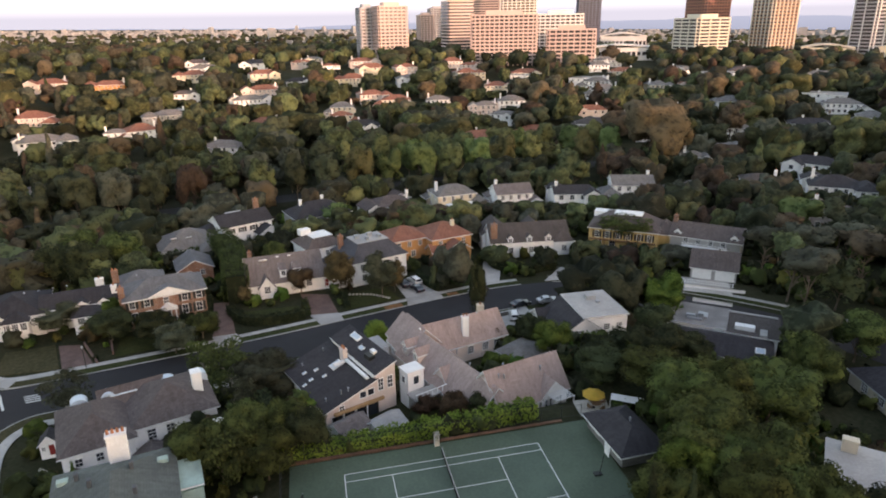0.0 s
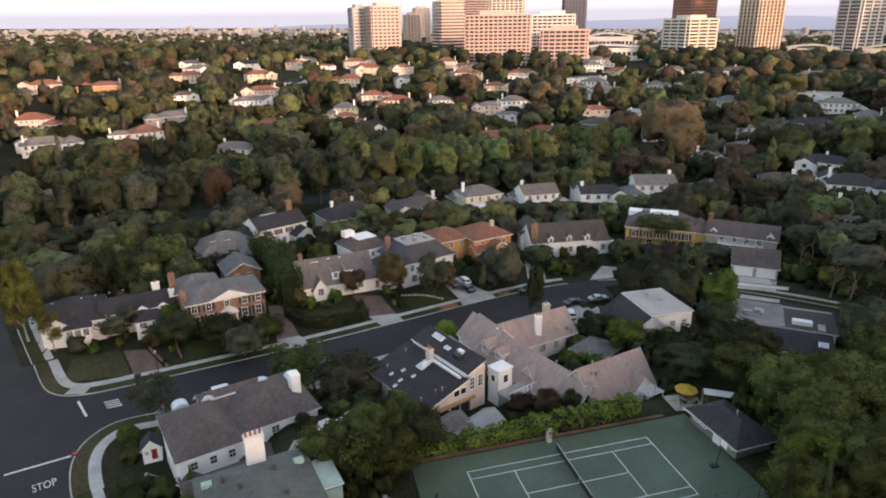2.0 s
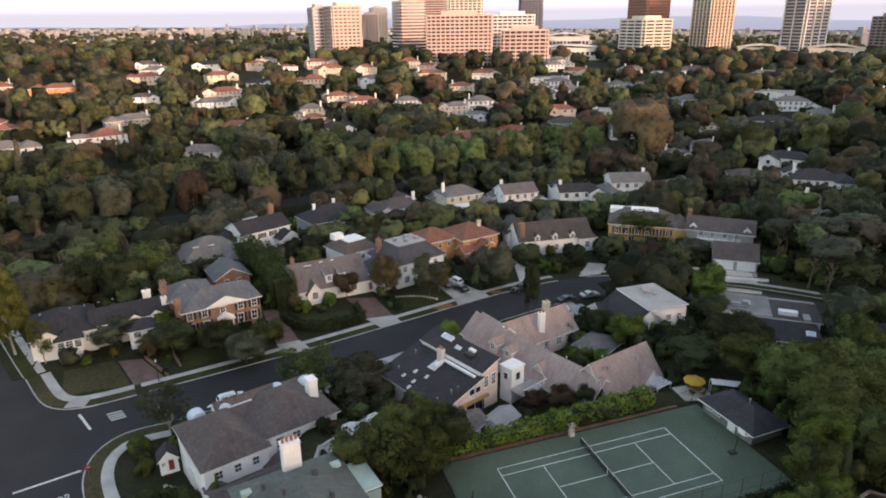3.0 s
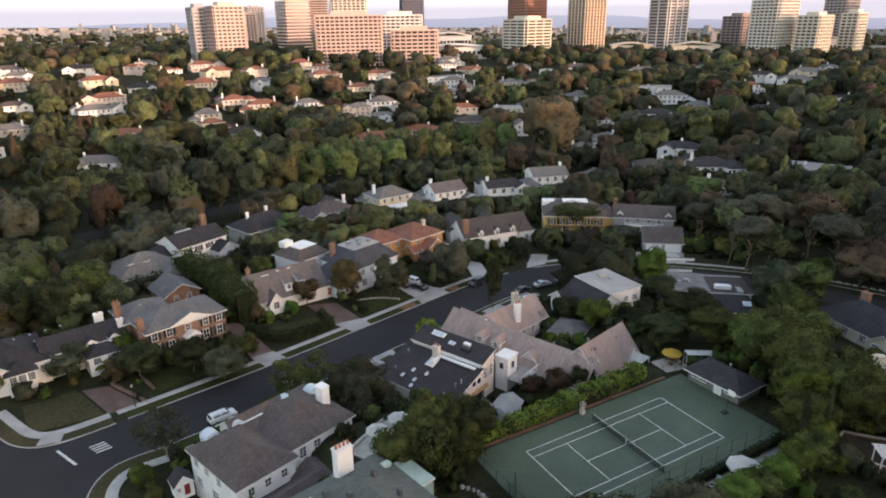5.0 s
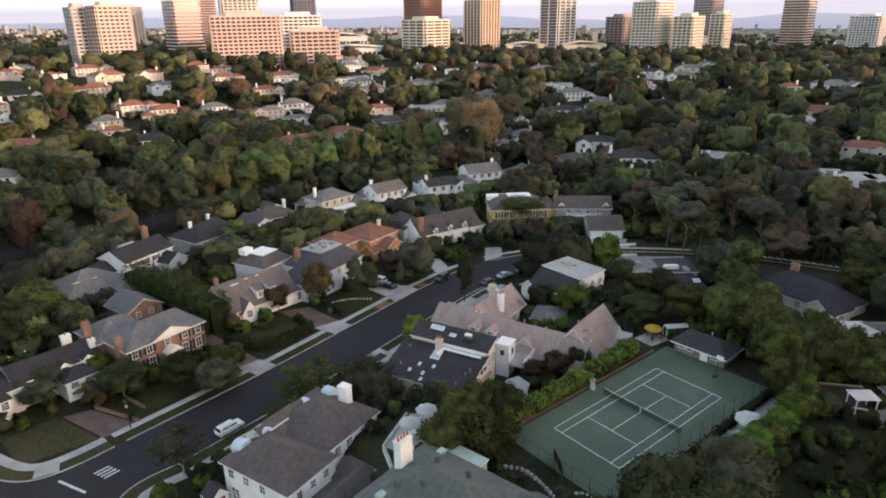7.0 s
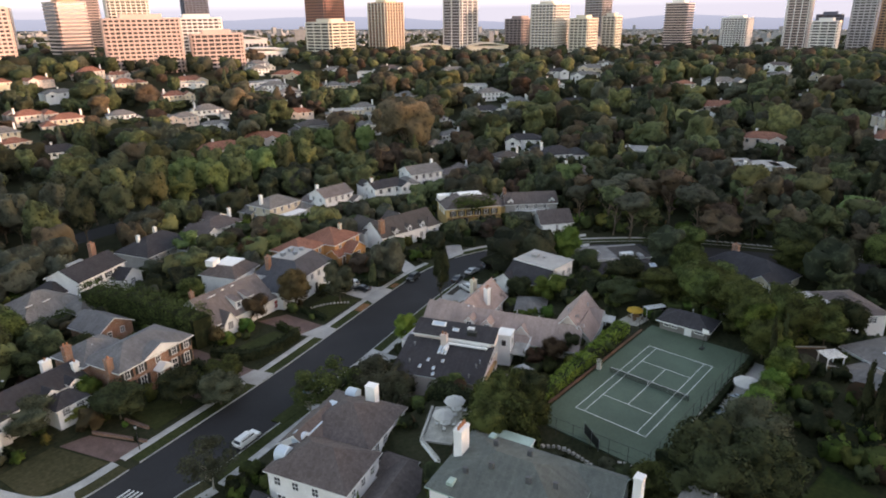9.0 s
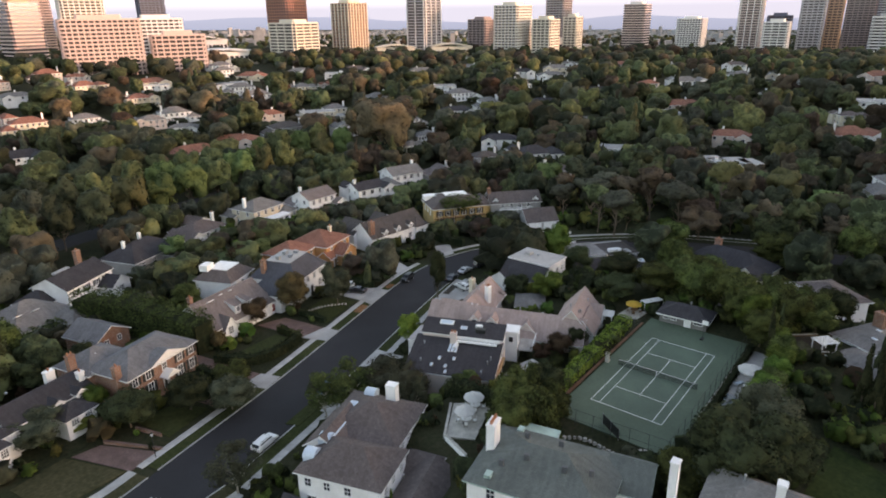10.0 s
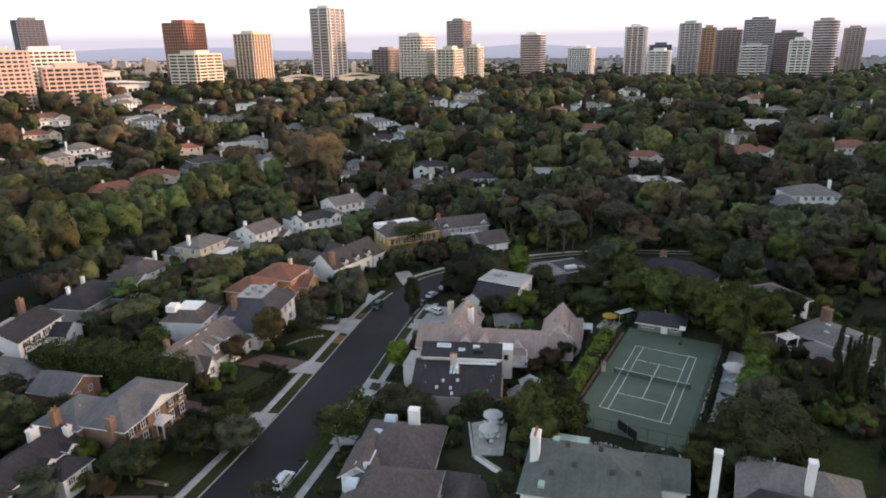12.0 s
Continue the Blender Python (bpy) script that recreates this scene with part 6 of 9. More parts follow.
def tree(x, y, h, r, kind="round", leaf="leaf", bark="bark", z=None):
    global tree_count
    tree_count += 1
    base = (gz(x, y) if z is None else z) - 0.1
    v = tree_count % (3 if (kind, 2) in CROWNS else 2)
    name, words = KIND_WORDS[kind]
    if h < 4.5:
        name, words = "shrub", "rounded garden shrub"
    root = tagged(empty(name, x, y, base, (tree_count * 77) % 360), f"{TREE_WORDS[leaf]} {words}", "tree" if h >= 4.5 else "shrub")
    low = {"umbrella": 0.5, "cypress": 0.03, "cone": 0.12, "weep": 0.12, "broad": 0.28, "loose": 0.25, "oval": 0.22, "round": 0.18}[kind] * h
    half = (h - low) / 2
    zc = low + half
    if kind == "umbrella":
        half, zc = h * 0.32, h - h * 0.30
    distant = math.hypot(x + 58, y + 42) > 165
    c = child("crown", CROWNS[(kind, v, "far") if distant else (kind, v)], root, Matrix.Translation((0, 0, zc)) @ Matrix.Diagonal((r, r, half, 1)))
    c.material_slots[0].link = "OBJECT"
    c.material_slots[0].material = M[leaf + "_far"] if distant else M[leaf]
    t = child("trunk", TRUNKS[kind, v], root, Matrix.Diagonal((max(r * 1.2, h * 0.45), max(r * 1.2, h * 0.45), zc + half * 0.25, 1)))
    t.material_slots[0].link = "OBJECT"
    t.material_slots[0].material = M[bark]
    PLANTED.append((x, y, r))
    return root


def hedge(points, width, height, leaf, label, name="hedge", z_drop=0.0, density=22.0, size=0.16):
    """A clipped hedge along a line: an added plain dark core wrapped in leaf sprays."""
    line = resample(points, 1.2) if len(points) > 2 else np.stack([np.linspace(points[0][0], points[1][0], 8), np.linspace(points[0][1], points[1][1], 8)], 1)
    nn = normals2(line)
    zs = np.array([gz(px, py) for px, py in line]) - z_drop
    seg = np.hypot(*np.diff(line, axis=0).T)
    length = seg.sum()
    rng = np.random.default_rng(int(abs(points[0][0]) * 31 + abs(points[0][1]) * 17) + 5)
    n = int(length * (2 * height + width) * density)
    s = rng.uniform(0, 1, n) * (len(line) - 1.001)
    i = s.astype(int)
    f = (s - i)[:, None]
    p = line[i] * (1 - f) + line[i + 1] * f
    q = nn[i]
    z = zs[i] * (1 - f[:, 0]) + zs[i + 1] * f[:, 0]
    per = rng.uniform(0, 2 * height + width, n)
    wob = 1 + 0.10 * np.sin(s * 1.7) + 0.07 * np.sin(s * 4.1 + 1)
    off = np.where(per < height, -width / 2, np.where(per > height + width, width / 2, per - height - width / 2))
    up = np.where(per < height, per, np.where(per > height + width, 2 * height + width - per, height)) * wob
    v = np.zeros((n, 3))
    side = (per < height) | (per > height + width)
    sg = np.where(per < height, -1, 1)[:, None]
    v[:, :2] = np.where(side[:, None], q * sg, 0)
    v[:, 2] = np.where(side, 0.3, 1)
    c = np.stack([p[:, 0] + q[:, 0] * off, p[:, 1] + q[:, 1] * off, z + up], 1) + v * rng.uniform(-0.12, 0.16, (n, 1)) * (1 + width * 0.3)
    nrm = v + rng.normal(size=(n, 3)) * 0.6
    nrm /= np.linalg.norm(nrm, axis=1)[:, None]
    t = np.cross(nrm, rng.normal(size=(n, 3)))
    t /= np.linalg.norm(t, axis=1)[:, None]
    b = np.cross(nrm, t)
    sz = size * rng.uniform(0.6, 1.4, (n, 1))
    soft = v + nrm * 0.4
    ob = new(name, mesh_from_quads(name, *facing(np.stack([c - t * sz, c + b * sz * 0.8, c + t * sz, c - b * sz * 0.8], 1), soft / np.linalg.norm(soft, axis=1)[:, None])))
    ob.data.materials.append(M[leaf])
    # added plain core stands for the dark inside and keeps the hedge opaque
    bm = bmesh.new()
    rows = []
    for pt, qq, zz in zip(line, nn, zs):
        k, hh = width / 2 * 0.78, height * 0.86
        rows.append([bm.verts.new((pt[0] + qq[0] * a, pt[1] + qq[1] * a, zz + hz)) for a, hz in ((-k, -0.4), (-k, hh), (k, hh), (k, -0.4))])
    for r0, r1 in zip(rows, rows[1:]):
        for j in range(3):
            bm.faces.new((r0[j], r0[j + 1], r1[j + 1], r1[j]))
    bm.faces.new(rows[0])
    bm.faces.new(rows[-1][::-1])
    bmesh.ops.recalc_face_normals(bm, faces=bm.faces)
    part("twiggy_core", bm, M["leaf_dark"], ob, "added plain dark fill inside the hedge")
    return tagged(ob, label, "hedge")


GROVE_1 = [
    (-32.6, 42.9, 10.0, 3.8, 'loose', 'leaf'),
    (-22.2, 36.5, 8.0, 5.9, 'broad', 'leaf_olive'),
    (-23.0, 12.2, 7.5, 3.7, 'round', 'leaf'),
    (-25.6, 7.5, 8.0, 3.9, 'weep', 'leaf'),
    (-3.4, 50.6, 7.0, 2.8, 'oval', 'leaf_lime'),
    (18.5, 60.6, 12.0, 2.4, 'oval', 'leaf_dark'),
    (-8.4, 81.4, 10.5, 4.2, 'oval', 'leaf_rust'),
    (0.6, 76.7, 10.5, 4.6, 'oval', 'leaf_olive'),
    (-17.4, 83.6, 6.0, 3.4, 'round', 'leaf_rust'),
    (-36.4, 64.3, 5.5, 3.8, 'round', 'leaf'),
    (-44.9, 64.0, 6.5, 4.4, 'round', 'leaf_dark'),
    (-53.9, 67.5, 6.0, 4.7, 'round', 'leaf_dark'),
    (-65.5, 74.3, 6.0, 5.2, 'broad', 'leaf_olive'),
    (-59.2, 72.9, 3.0, 2.6, 'round', 'leaf_yellow'),
    (-55.6, 75.6, 5.6, 2.4, 'round', 'leaf_bright'),
    (-29.4, 79.2, 4.8, 1.9, 'oval', 'leaf_rust'),
    (-26.0, 29.4, 8.0, 3.2, 'loose', 'leaf_olive'),
    (23.5, 41.5, 6.0, 3.2, 'round', 'leaf_dark'),
    (25.0, 34.6, 6.2, 3.7, 'round', 'leaf_bright'),
]
GROVE_2 = [
    (53.8, 48.6, 11.0, 5.0, 'oval', 'leaf_bright'),
    (46.5, 27.0, 6.0, 4.4, 'broad', 'leaf_dark'),
    (26.6, 18.9, 6.0, 4.3, 'broad', 'leaf_dark'),
    (17.6, 43.0, 5.0, 1.9, 'round', 'leaf_rust'),
    (4.6, 19.8, 4.4, 2.6, 'round', 'leaf_rust'),
    (0.8, 21.4, 4.2, 2.2, 'round', 'leaf_rust'),
    (8.4, 18.4, 4.4, 2.4, 'round', 'leaf_dark'),
    (30.4, 5.0, 8.5, 4.6, 'round', 'leaf'),
    (48.0, 9.4, 10.0, 6.6, 'round', 'leaf'),
    (26.4, -5.7, 9.0, 4.8, 'round', 'leaf'),
    (16.8, -12.4, 10.0, 1.4, 'cypress', 'leaf_dark'),
    (20.8, -13.0, 9.0, 1.3, 'cypress', 'leaf_dark'),
    (27.7, -9.0, 8.0, 4.1, 'round', 'leaf'),
    (27.6, -13.3, 8.0, 4.0, 'round', 'leaf'),
    (29.5, -17.2, 7.0, 3.4, 'round', 'leaf'),
    (19.5, -10.5, 7.0, 3.4, 'round', 'leaf'),
    (-16.1, 11.2, 7.0, 3.1, 'round', 'leaf_dark'),
    (-20.0, -17.5, 11.5, 7, 'round', 'leaf_dark'),
]
GROVE_3 = [
    (-15.2, -21.1, 8.0, 5.3, 'round', 'leaf_dark'),
    (-24.2, -12.0, 6.0, 3.3, 'round', 'leaf'),
    (7.4, -26.9, 12.0, 1.8, 'cypress', 'leaf_dark'),
    (5.9, -28.6, 12.0, 1.8, 'cypress', 'leaf_dark'),
    (8.4, -30.7, 12.0, 1.8, 'cypress', 'leaf_dark'),
    (12.5, -33.0, 12.0, 1.9, 'cypress', 'leaf_dark'),
    (10.0, -28.4, 11.0, 1.6, 'cypress', 'leaf_dark'),
    (-33.5, 51.7, 4.0, 1.8, 'round', 'leaf_olive'),
    (-28.8, 40.5, 10.0, 5.3, 'loose', 'leaf'),
    (136.4, -1.5, 9.0, 8, 'round', 'leaf_bright'),
    (102.2, -19.8, 9.0, 8, 'round', 'leaf'),
    (90.3, -28.4, 8.0, 8, 'round', 'leaf_rust'),
    (119.4, 75.8, 14.0, 8, 'oval', 'leaf_dark'),
    (85.0, 51.4, 15.0, 6.4, 'umbrella', 'leaf'),
    (104.4, 42.9, 17.0, 8, 'umbrella', 'leaf_rust'),
    (97.0, 31.4, 16.0, 8, 'umbrella', 'leaf_olive'),
    (124.6, 27.1, 17.0, 8, 'umbrella', 'leaf_yellow'),
]
GROVE_4 = [
    (81.8, 42.8, 14.0, 8.0, 'umbrella', 'leaf_olive'),
    (94.1, 10.0, 11.0, 8, 'broad', 'leaf_dark'),
    (92.8, 21.2, 10.0, 8, 'broad', 'leaf_rust'),
    (189.6, 223.8, 17.0, 8, 'oval', 'leaf_rust'),
    (82.3, 161.3, 13.0, 8, 'oval', 'leaf'),
    (87.8, 218.4, 14.0, 8, 'round', 'leaf_yellow'),
    (61.3, 209.0, 13.0, 7.0, 'round', 'leaf_yellow'),
    (46.0, 210.4, 14.0, 8, 'round', 'leaf'),
    (64.1, 270.5, 14.0, 8, 'round', 'leaf_yellow'),
    (89.1, 193.8, 12.0, 7.2, 'round', 'leaf'),
    (173.4, 341.7, 16.0, 8, 'cone', 'leaf_rust'),
    (103.3, 281.0, 12.0, 8, 'round', 'leaf_olive'),
    (14.0, 213.1, 13.0, 8, 'round', 'leaf_dark'),
    (35.8, 268.1, 14.0, 8, 'round', 'leaf_rust'),
    (-126.4, 208.4, 14.0, 8, 'round', 'leaf_yellow'),
    (-115.2, 220.1, 15.0, 8, 'round', 'leaf'),
    (-95.9, 235.9, 15.0, 8, 'round', 'leaf'),
]
GROVE_5 = [
    (-66.5, 216.6, 14.0, 8, 'oval', 'leaf_yellow'),
    (-46.6, 176.0, 11.0, 5.9, 'round', 'leaf_olive'),
    (-35.2, 203.2, 14.0, 8, 'oval', 'leaf_rust'),
    (-19.2, 222.1, 14.0, 8, 'oval', 'leaf_dark'),
    (-6.6, 231.1, 14.0, 7.7, 'oval', 'leaf_dark'),
    (7.4, 223.2, 13.0, 8, 'oval', 'leaf'),
    (25.4, 225.7, 15.0, 8, 'round', 'leaf_yellow'),
    (47.3, 265.5, 14.0, 8, 'round', 'leaf_yellow'),
    (49.6, 219.1, 13.0, 7.6, 'round', 'leaf'),
    (75.8, 234.2, 14.0, 8, 'round', 'leaf_yellow'),
    (81.7, 196.7, 13.0, 8, 'oval', 'leaf'),
    (148.4, 223.3, 18.0, 8, 'oval', 'leaf_rust'),
    (169.1, 204.4, 13.0, 8, 'round', 'leaf_dark'),
    (56.5, 51.6, 9.0, 4.3, 'oval', 'leaf'),
    (-39.8, 56.6, 6.0, 4.4, 'round', 'leaf_olive'),
    (-52.5, 39.4, 8.0, 4.4, 'loose', 'leaf_olive'),
    (-92.8, 140.6, 10.0, 8, 'broad', 'leaf_dark'),
]
GROVE_6 = [
    (-82.6, 161.5, 9.0, 8, 'broad', 'leaf_dark'),
    (-6.4, 135.3, 9.0, 5.3, 'loose', 'leaf_bright'),
    (-4.2, 98.0, 7.0, 4.3, 'round', 'leaf_rust'),
    (29.8, -2.2, 9.0, 5.4, 'round', 'leaf'),
    (23.9, -7.5, 8.0, 4.0, 'oval', 'leaf_bright'),
    (32.2, -8.5, 9.0, 4.5, 'round', 'leaf'),
    (64.1, 20.0, 9.0, 5.0, 'round', 'leaf'),
    (31.5, 11.6, 7.0, 5.4, 'broad', 'leaf'),
    (50.0, 12.4, 9.0, 5.5, 'round', 'leaf'),
    (36.9, 6.3, 9.0, 4.8, 'round', 'leaf'),
    (61.0, 20.0, 11.0, 4.6, 'oval', 'leaf'),
    (94.9, 58.3, 14.0, 8, 'umbrella', 'leaf_olive'),
    (102.8, 51.4, 14.0, 8, 'umbrella', 'leaf_rust'),
    (117.0, 87.9, 11.0, 8, 'round', 'leaf_bright'),
    (-18.5, 13.5, 8.0, 2.9, 'round', 'leaf'),
]


def off_street(x, y):
    """Moves a planting spot out of the carriageway, to the verge."""
    p = np.array([x, y])
    for line in LINES:
        k = np.sqrt(((line - p) ** 2).sum(1))
        i = int(k.argmin())
        if k[i] < 6.6:
            p = line[i] + (p - line[i]) / max(k[i], 0.01) * 7.0
    return float(p[0]), float(p[1])


for gx_, gy_, gh, gr, gk, gl in GROVE_1 + GROVE_2 + GROVE_3 + GROVE_4 + GROVE_5 + GROVE_6:
    tree(*off_street(gx_, gy_), gh, min(gr, 6.5 if gh < 13 else 7.5), gk, gl, "pale_bark" if gk == "loose" else "bark")


# ---- tennis court ----
COURT = Matrix(((1, 0, -SLOPE_X, 0), (0, 1, -SLOPE_Y, 0), (SLOPE_X, SLOPE_Y, 1, 0), (0, 0, 0, 1)))
court = tagged(new("tennis_court"), "green hard tennis court with white lines and a clay edge", "tennis court")
court.matrix_basis = COURT
part("playing_surface", box_bm(0.6, -0.2, -0.1, 37.6, 17.6, 0.3), M["court"], court, "dull green painted hard surface")
part("inner_court", box_bm(0, 0, 0.052, 23.85, 11.05, 0.004), M["court_in"], court, "slightly bluer green inside the lines")
for lx, ly, lw, ld in (
    (0, 5.485, 23.82, 0.09), (0, -5.485, 23.82, 0.09), (0, 4.115, 23.82, 0.09), (0, -4.115, 23.82, 0.09), (11.885, 0, 0.11, 10.97), (-11.885, 0, 0.11, 10.97),
    (6.40, 0, 0.09, 8.23), (-6.40, 0, 0.09, 8.23), (0, 0, 12.8, 0.09),
):
    part("court_line", box_bm(lx, ly, 0.058, lw, ld, 0.008), M["court_line"], court)
part("clay_edge", box_bm(-1.5, 9.2, -0.04, 36, 0.4, 0.3), M["clay"], court, "worn orange clay strip along the hedge")

net = tagged(new("tennis_net"), "dark tennis net with white tape between two posts", "net")
net.matrix_basis = COURT
M["net"] = noisy("net_cord", (0.018, 0.022, 0.022), 0.8, 2, 20, 0.3, 0.0)
bm = bmesh.new()
for i in range(86):
    add_box(bm, 0, -6.4 + i * 0.15, 0.53, 0.03, 0.03, 0.95)
for i in range(7):
    add_box(bm, 0, 0, 0.1 + i * 0.14, 0.03, 12.8, 0.03)
part("mesh", bm, M["net"], net)
part("tape", box_bm(0, 0, 1.0, 0.05, 12.8, 0.06), M["paint"], net, "white top tape")
part("centre_strap", box_bm(0, 0, 0.52, 0.06, 0.08, 0.95), M["court_line"], net, "white centre strap")
for k in (-6.4, 6.4):
    bm = bmesh.new()
    add_tube(bm, (0, k, 0), (0, k, 1.15), 0.06, 0.06, 10)
    part("post", bm, M["dark_trim"], net)


def fence(points, h, label, step=2.6, name="court_fence"):
    root = tagged(new(name), label, "fence")
    z0 = [gz(px, py) for px, py in points]
    for (ax, ay), (bx, by), za, zb in zip(points, points[1:], z0, z0[1:]):
        n = max(1, int(math.hypot(bx - ax, by - ay) / step))
        for i in range(n + 1):
            u = i / n
            bm = bmesh.new()
            px, py, pz = ax + (bx - ax) * u, ay + (by - ay) * u, za + (zb - za) * u
            add_tube(bm, (px, py, pz - 0.3), (px, py, pz + h), 0.035, 0.035, 6)
            part("post", bm, M["dark_trim"], root)
        for hz in (0.1, h * 0.5, h):
            bm = bmesh.new()
            add_tube(bm, (ax, ay, za + hz), (bx, by, zb + hz), 0.022, 0.022, 5)
            part("rail", bm, M["dark_trim"], root)
    return root


fence([(-19.2, 9.7), (19.4, 9.7)], 3.0, "dark wire court fence with thin posts")
fence([(19.4, -8.9), (-18, -8.9)], 3.0, "dark wire court fence with thin posts")
fence([(-19.2, 9.7), (-18.6, -8.9)], 3.0, "dark wire court fence with thin posts")

hedge([(-20, 11.0), (-8, 11.0), (4, 11.2), (13.6, 11.4)], 2.2, 2.5, "leaf_lime", "bright green clipped hedge along the tennis court", density=30, size=0.15)
hedge([(17.5, -9.8), (0, -9.9), (-9, -10.0)], 0.9, 1.2, "leaf_dark", "low dark hedge beside the court", density=34, size=0.12)


# ---- woods between and beyond ----
VIEW_MID = np.array([-58.0, -42.0])
KEEP = [(fx, fy, 12 + fw * 0.3) for fx, fy, fw, *_ in FAR_ALL]
NEAR_HOUSES = [(o.location.x, o.location.y) for o in bpy.data.objects if o.type == "EMPTY" and o.parent is None and o.get("category") == "house"]


def in_plan(x, y, margin):
    """Whether a spot lies on a house's plan, grown by a margin."""
    for inv, hw, hd, hx, hy in FOOT:
        if abs(x - hx) + abs(y - hy) < 60:
            v = inv @ Vector((x, y, 0))
            if abs(v.x) < hw + margin and abs(v.y) < hd + margin:
                return True
    return False


WINGS = np.array([(*(inv.inverted().translation.xy), max(hw, hd), min(hw, hd)) for inv, hw, hd, hx, hy in FOOT])


def headroom(x, y, r):
    """How tall a tree may grow here without closing the open front of a house; 0: no room."""
    p = np.array([x, y])
    for line, half in zip(LINES, (8.5, 8.5, 7.0)):
        if np.sqrt(((line - p) ** 2).sum(1)).min() < half + r * 0.3:
            return 0.0
    if in_plan(x, y, r * 0.45 + 0.5):
        return 0.0
    best = 99.0
    near = WINGS[(np.abs(WINGS[:, 0] - x) < 45) & (np.abs(WINGS[:, 1] - y) < 45)]
    for hx, hy, big, small in near:
        d = p - (hx, hy)
        to = VIEW_MID - (hx, hy)
        far = np.hypot(*to)
        to = to / far
        along = d @ to
        across = abs(d @ np.array([-to[1], to[0]]))
        if along > 0 and across < small * 0.6 + big * 0.3 + r * 0.5:
            open_ = 2.2 + 62 / far * max(0.0, along - small) * (1.0 if far < 240 else 1.9)
            best = min(best, open_)
    return best


def wood(name, count, near, far, quads, leaf, h, label, seed, materials, span=(-14, 118), level=3):
    """A scatter of bunched crowns over a ring sector, as one piece of planting."""
    rng = np.random.default_rng(seed)
    pts, tris, out, tone_p, tone_q, mat_t, mat_q = [], [], [], [], [], [], []
    kinds = ("round", "oval", "round", "broad", "oval", "round", "cone", "oval", "round") if level > 2 else ("clump",) * 9
    shapes = [lobes_of(k, np.random.default_rng(seed + i)) for i, k in enumerate(kinds)]
    made, total = 0, 0
    for _ in range(count * 4):
        if made >= count:
            break
        a = radians(rng.uniform(*span))
        d = math.sqrt(rng.uniform(near * near, far * far))
        x, y = VIEW_MID[0] + d * math.cos(a), VIEW_MID[1] + d * math.sin(a)
        hh = rng.uniform(*h)
        r = hh * rng.uniform(0.40, 0.66)
        room = headroom(x, y, r)
        if near < 200 and np.sqrt(((LINES[2] - (x, y)) ** 2).sum(1)).min() < 17:
            continue
        if room < 3.5:
            continue
        if room < hh:
            r, hh = r * (0.4 + 0.6 * room / hh), room
        if any((x - px) ** 2 + (y - py) ** 2 < (pr * 0.8 + r * 0.45) ** 2 for px, py, pr in PLANTED):
            continue
        made += 1
        which = made % len(shapes)
        lob = shapes[which]
        if kinds[which] == "cone":
            r, hh = r * 0.6, min(room, hh * 1.25)
        th = rng.uniform(0, 6.28)
        c, s = math.cos(th), math.sin(th)
        spin = np.array([[c, s, 0], [-s, c, 0], [0, 0, 1]])
        size, at = np.array([r, r, hh * 0.47]), np.array([x, y, gz(x, y) + hh * 0.53])
        p, f = crown_core(lob, level, rng, 0.97)
        pts.append(p @ spin * size + at)
        tris.append(f + total)
        total += len(p)
        tone, kind = rng.uniform(), rng.choice(len(materials), p=[0.34, 0.27, 0.08, 0.15, 0.16])
        tone_p.append(np.full(len(p), tone))
        mat_t.append(np.full(len(f), kind))
        if quads:
            q, soft = leaf_quads(rng, lob, quads, leaf, 0.0, 0.35)
            out.append(q @ spin * size + at)
            tone_q.append(np.full(4 * quads, tone))
            mat_q.append(np.full(quads, kind))
    none = [np.zeros((0, 4, 3))], [np.zeros(0)], [np.zeros(0)]
    out, tone_q, mat_q = (out, tone_q, mat_q) if quads else none
    ob = new(name, mesh_from_parts(name, np.concatenate(pts), np.concatenate(tris), np.concatenate(out), np.concatenate(tone_p + tone_q), np.concatenate(mat_t), np.concatenate(mat_q)))
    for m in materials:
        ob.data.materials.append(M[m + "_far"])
    return tagged(ob, label, "trees", kind="stuff")


MIXED = ["leaf", "leaf_dark", "leaf_yellow", "leaf_rust", "leaf_olive"]
wood("garden_woods", 900, 138, 300, 170, 0.065, (6, 12.5), "dense mixed garden trees between the houses", 11, MIXED)
wood("middle_woods", 1250, 290, 520, 75, 0.07, (10, 18), "dense mixed tree canopy over the gardens", 12, MIXED)
wood("far_woods", 2000, 500, 900, 16, 0.10, (10, 18), "far tree canopy towards the boulevard", 13, MIXED, level=2)
wood("distant_woods", 2200, 880, 1900, 0, 0.2, (9, 14), "distant tree canopy beyond the towers", 14, MIXED, level=2)
# out of view: these raise the crest of the added ridge that casts the shade
wood("ridge_woods", 260, 60, 330, 20, 0.14, (10, 16), "unseen trees on the added shading ridge behind", 15, MIXED, span=(215, 300))


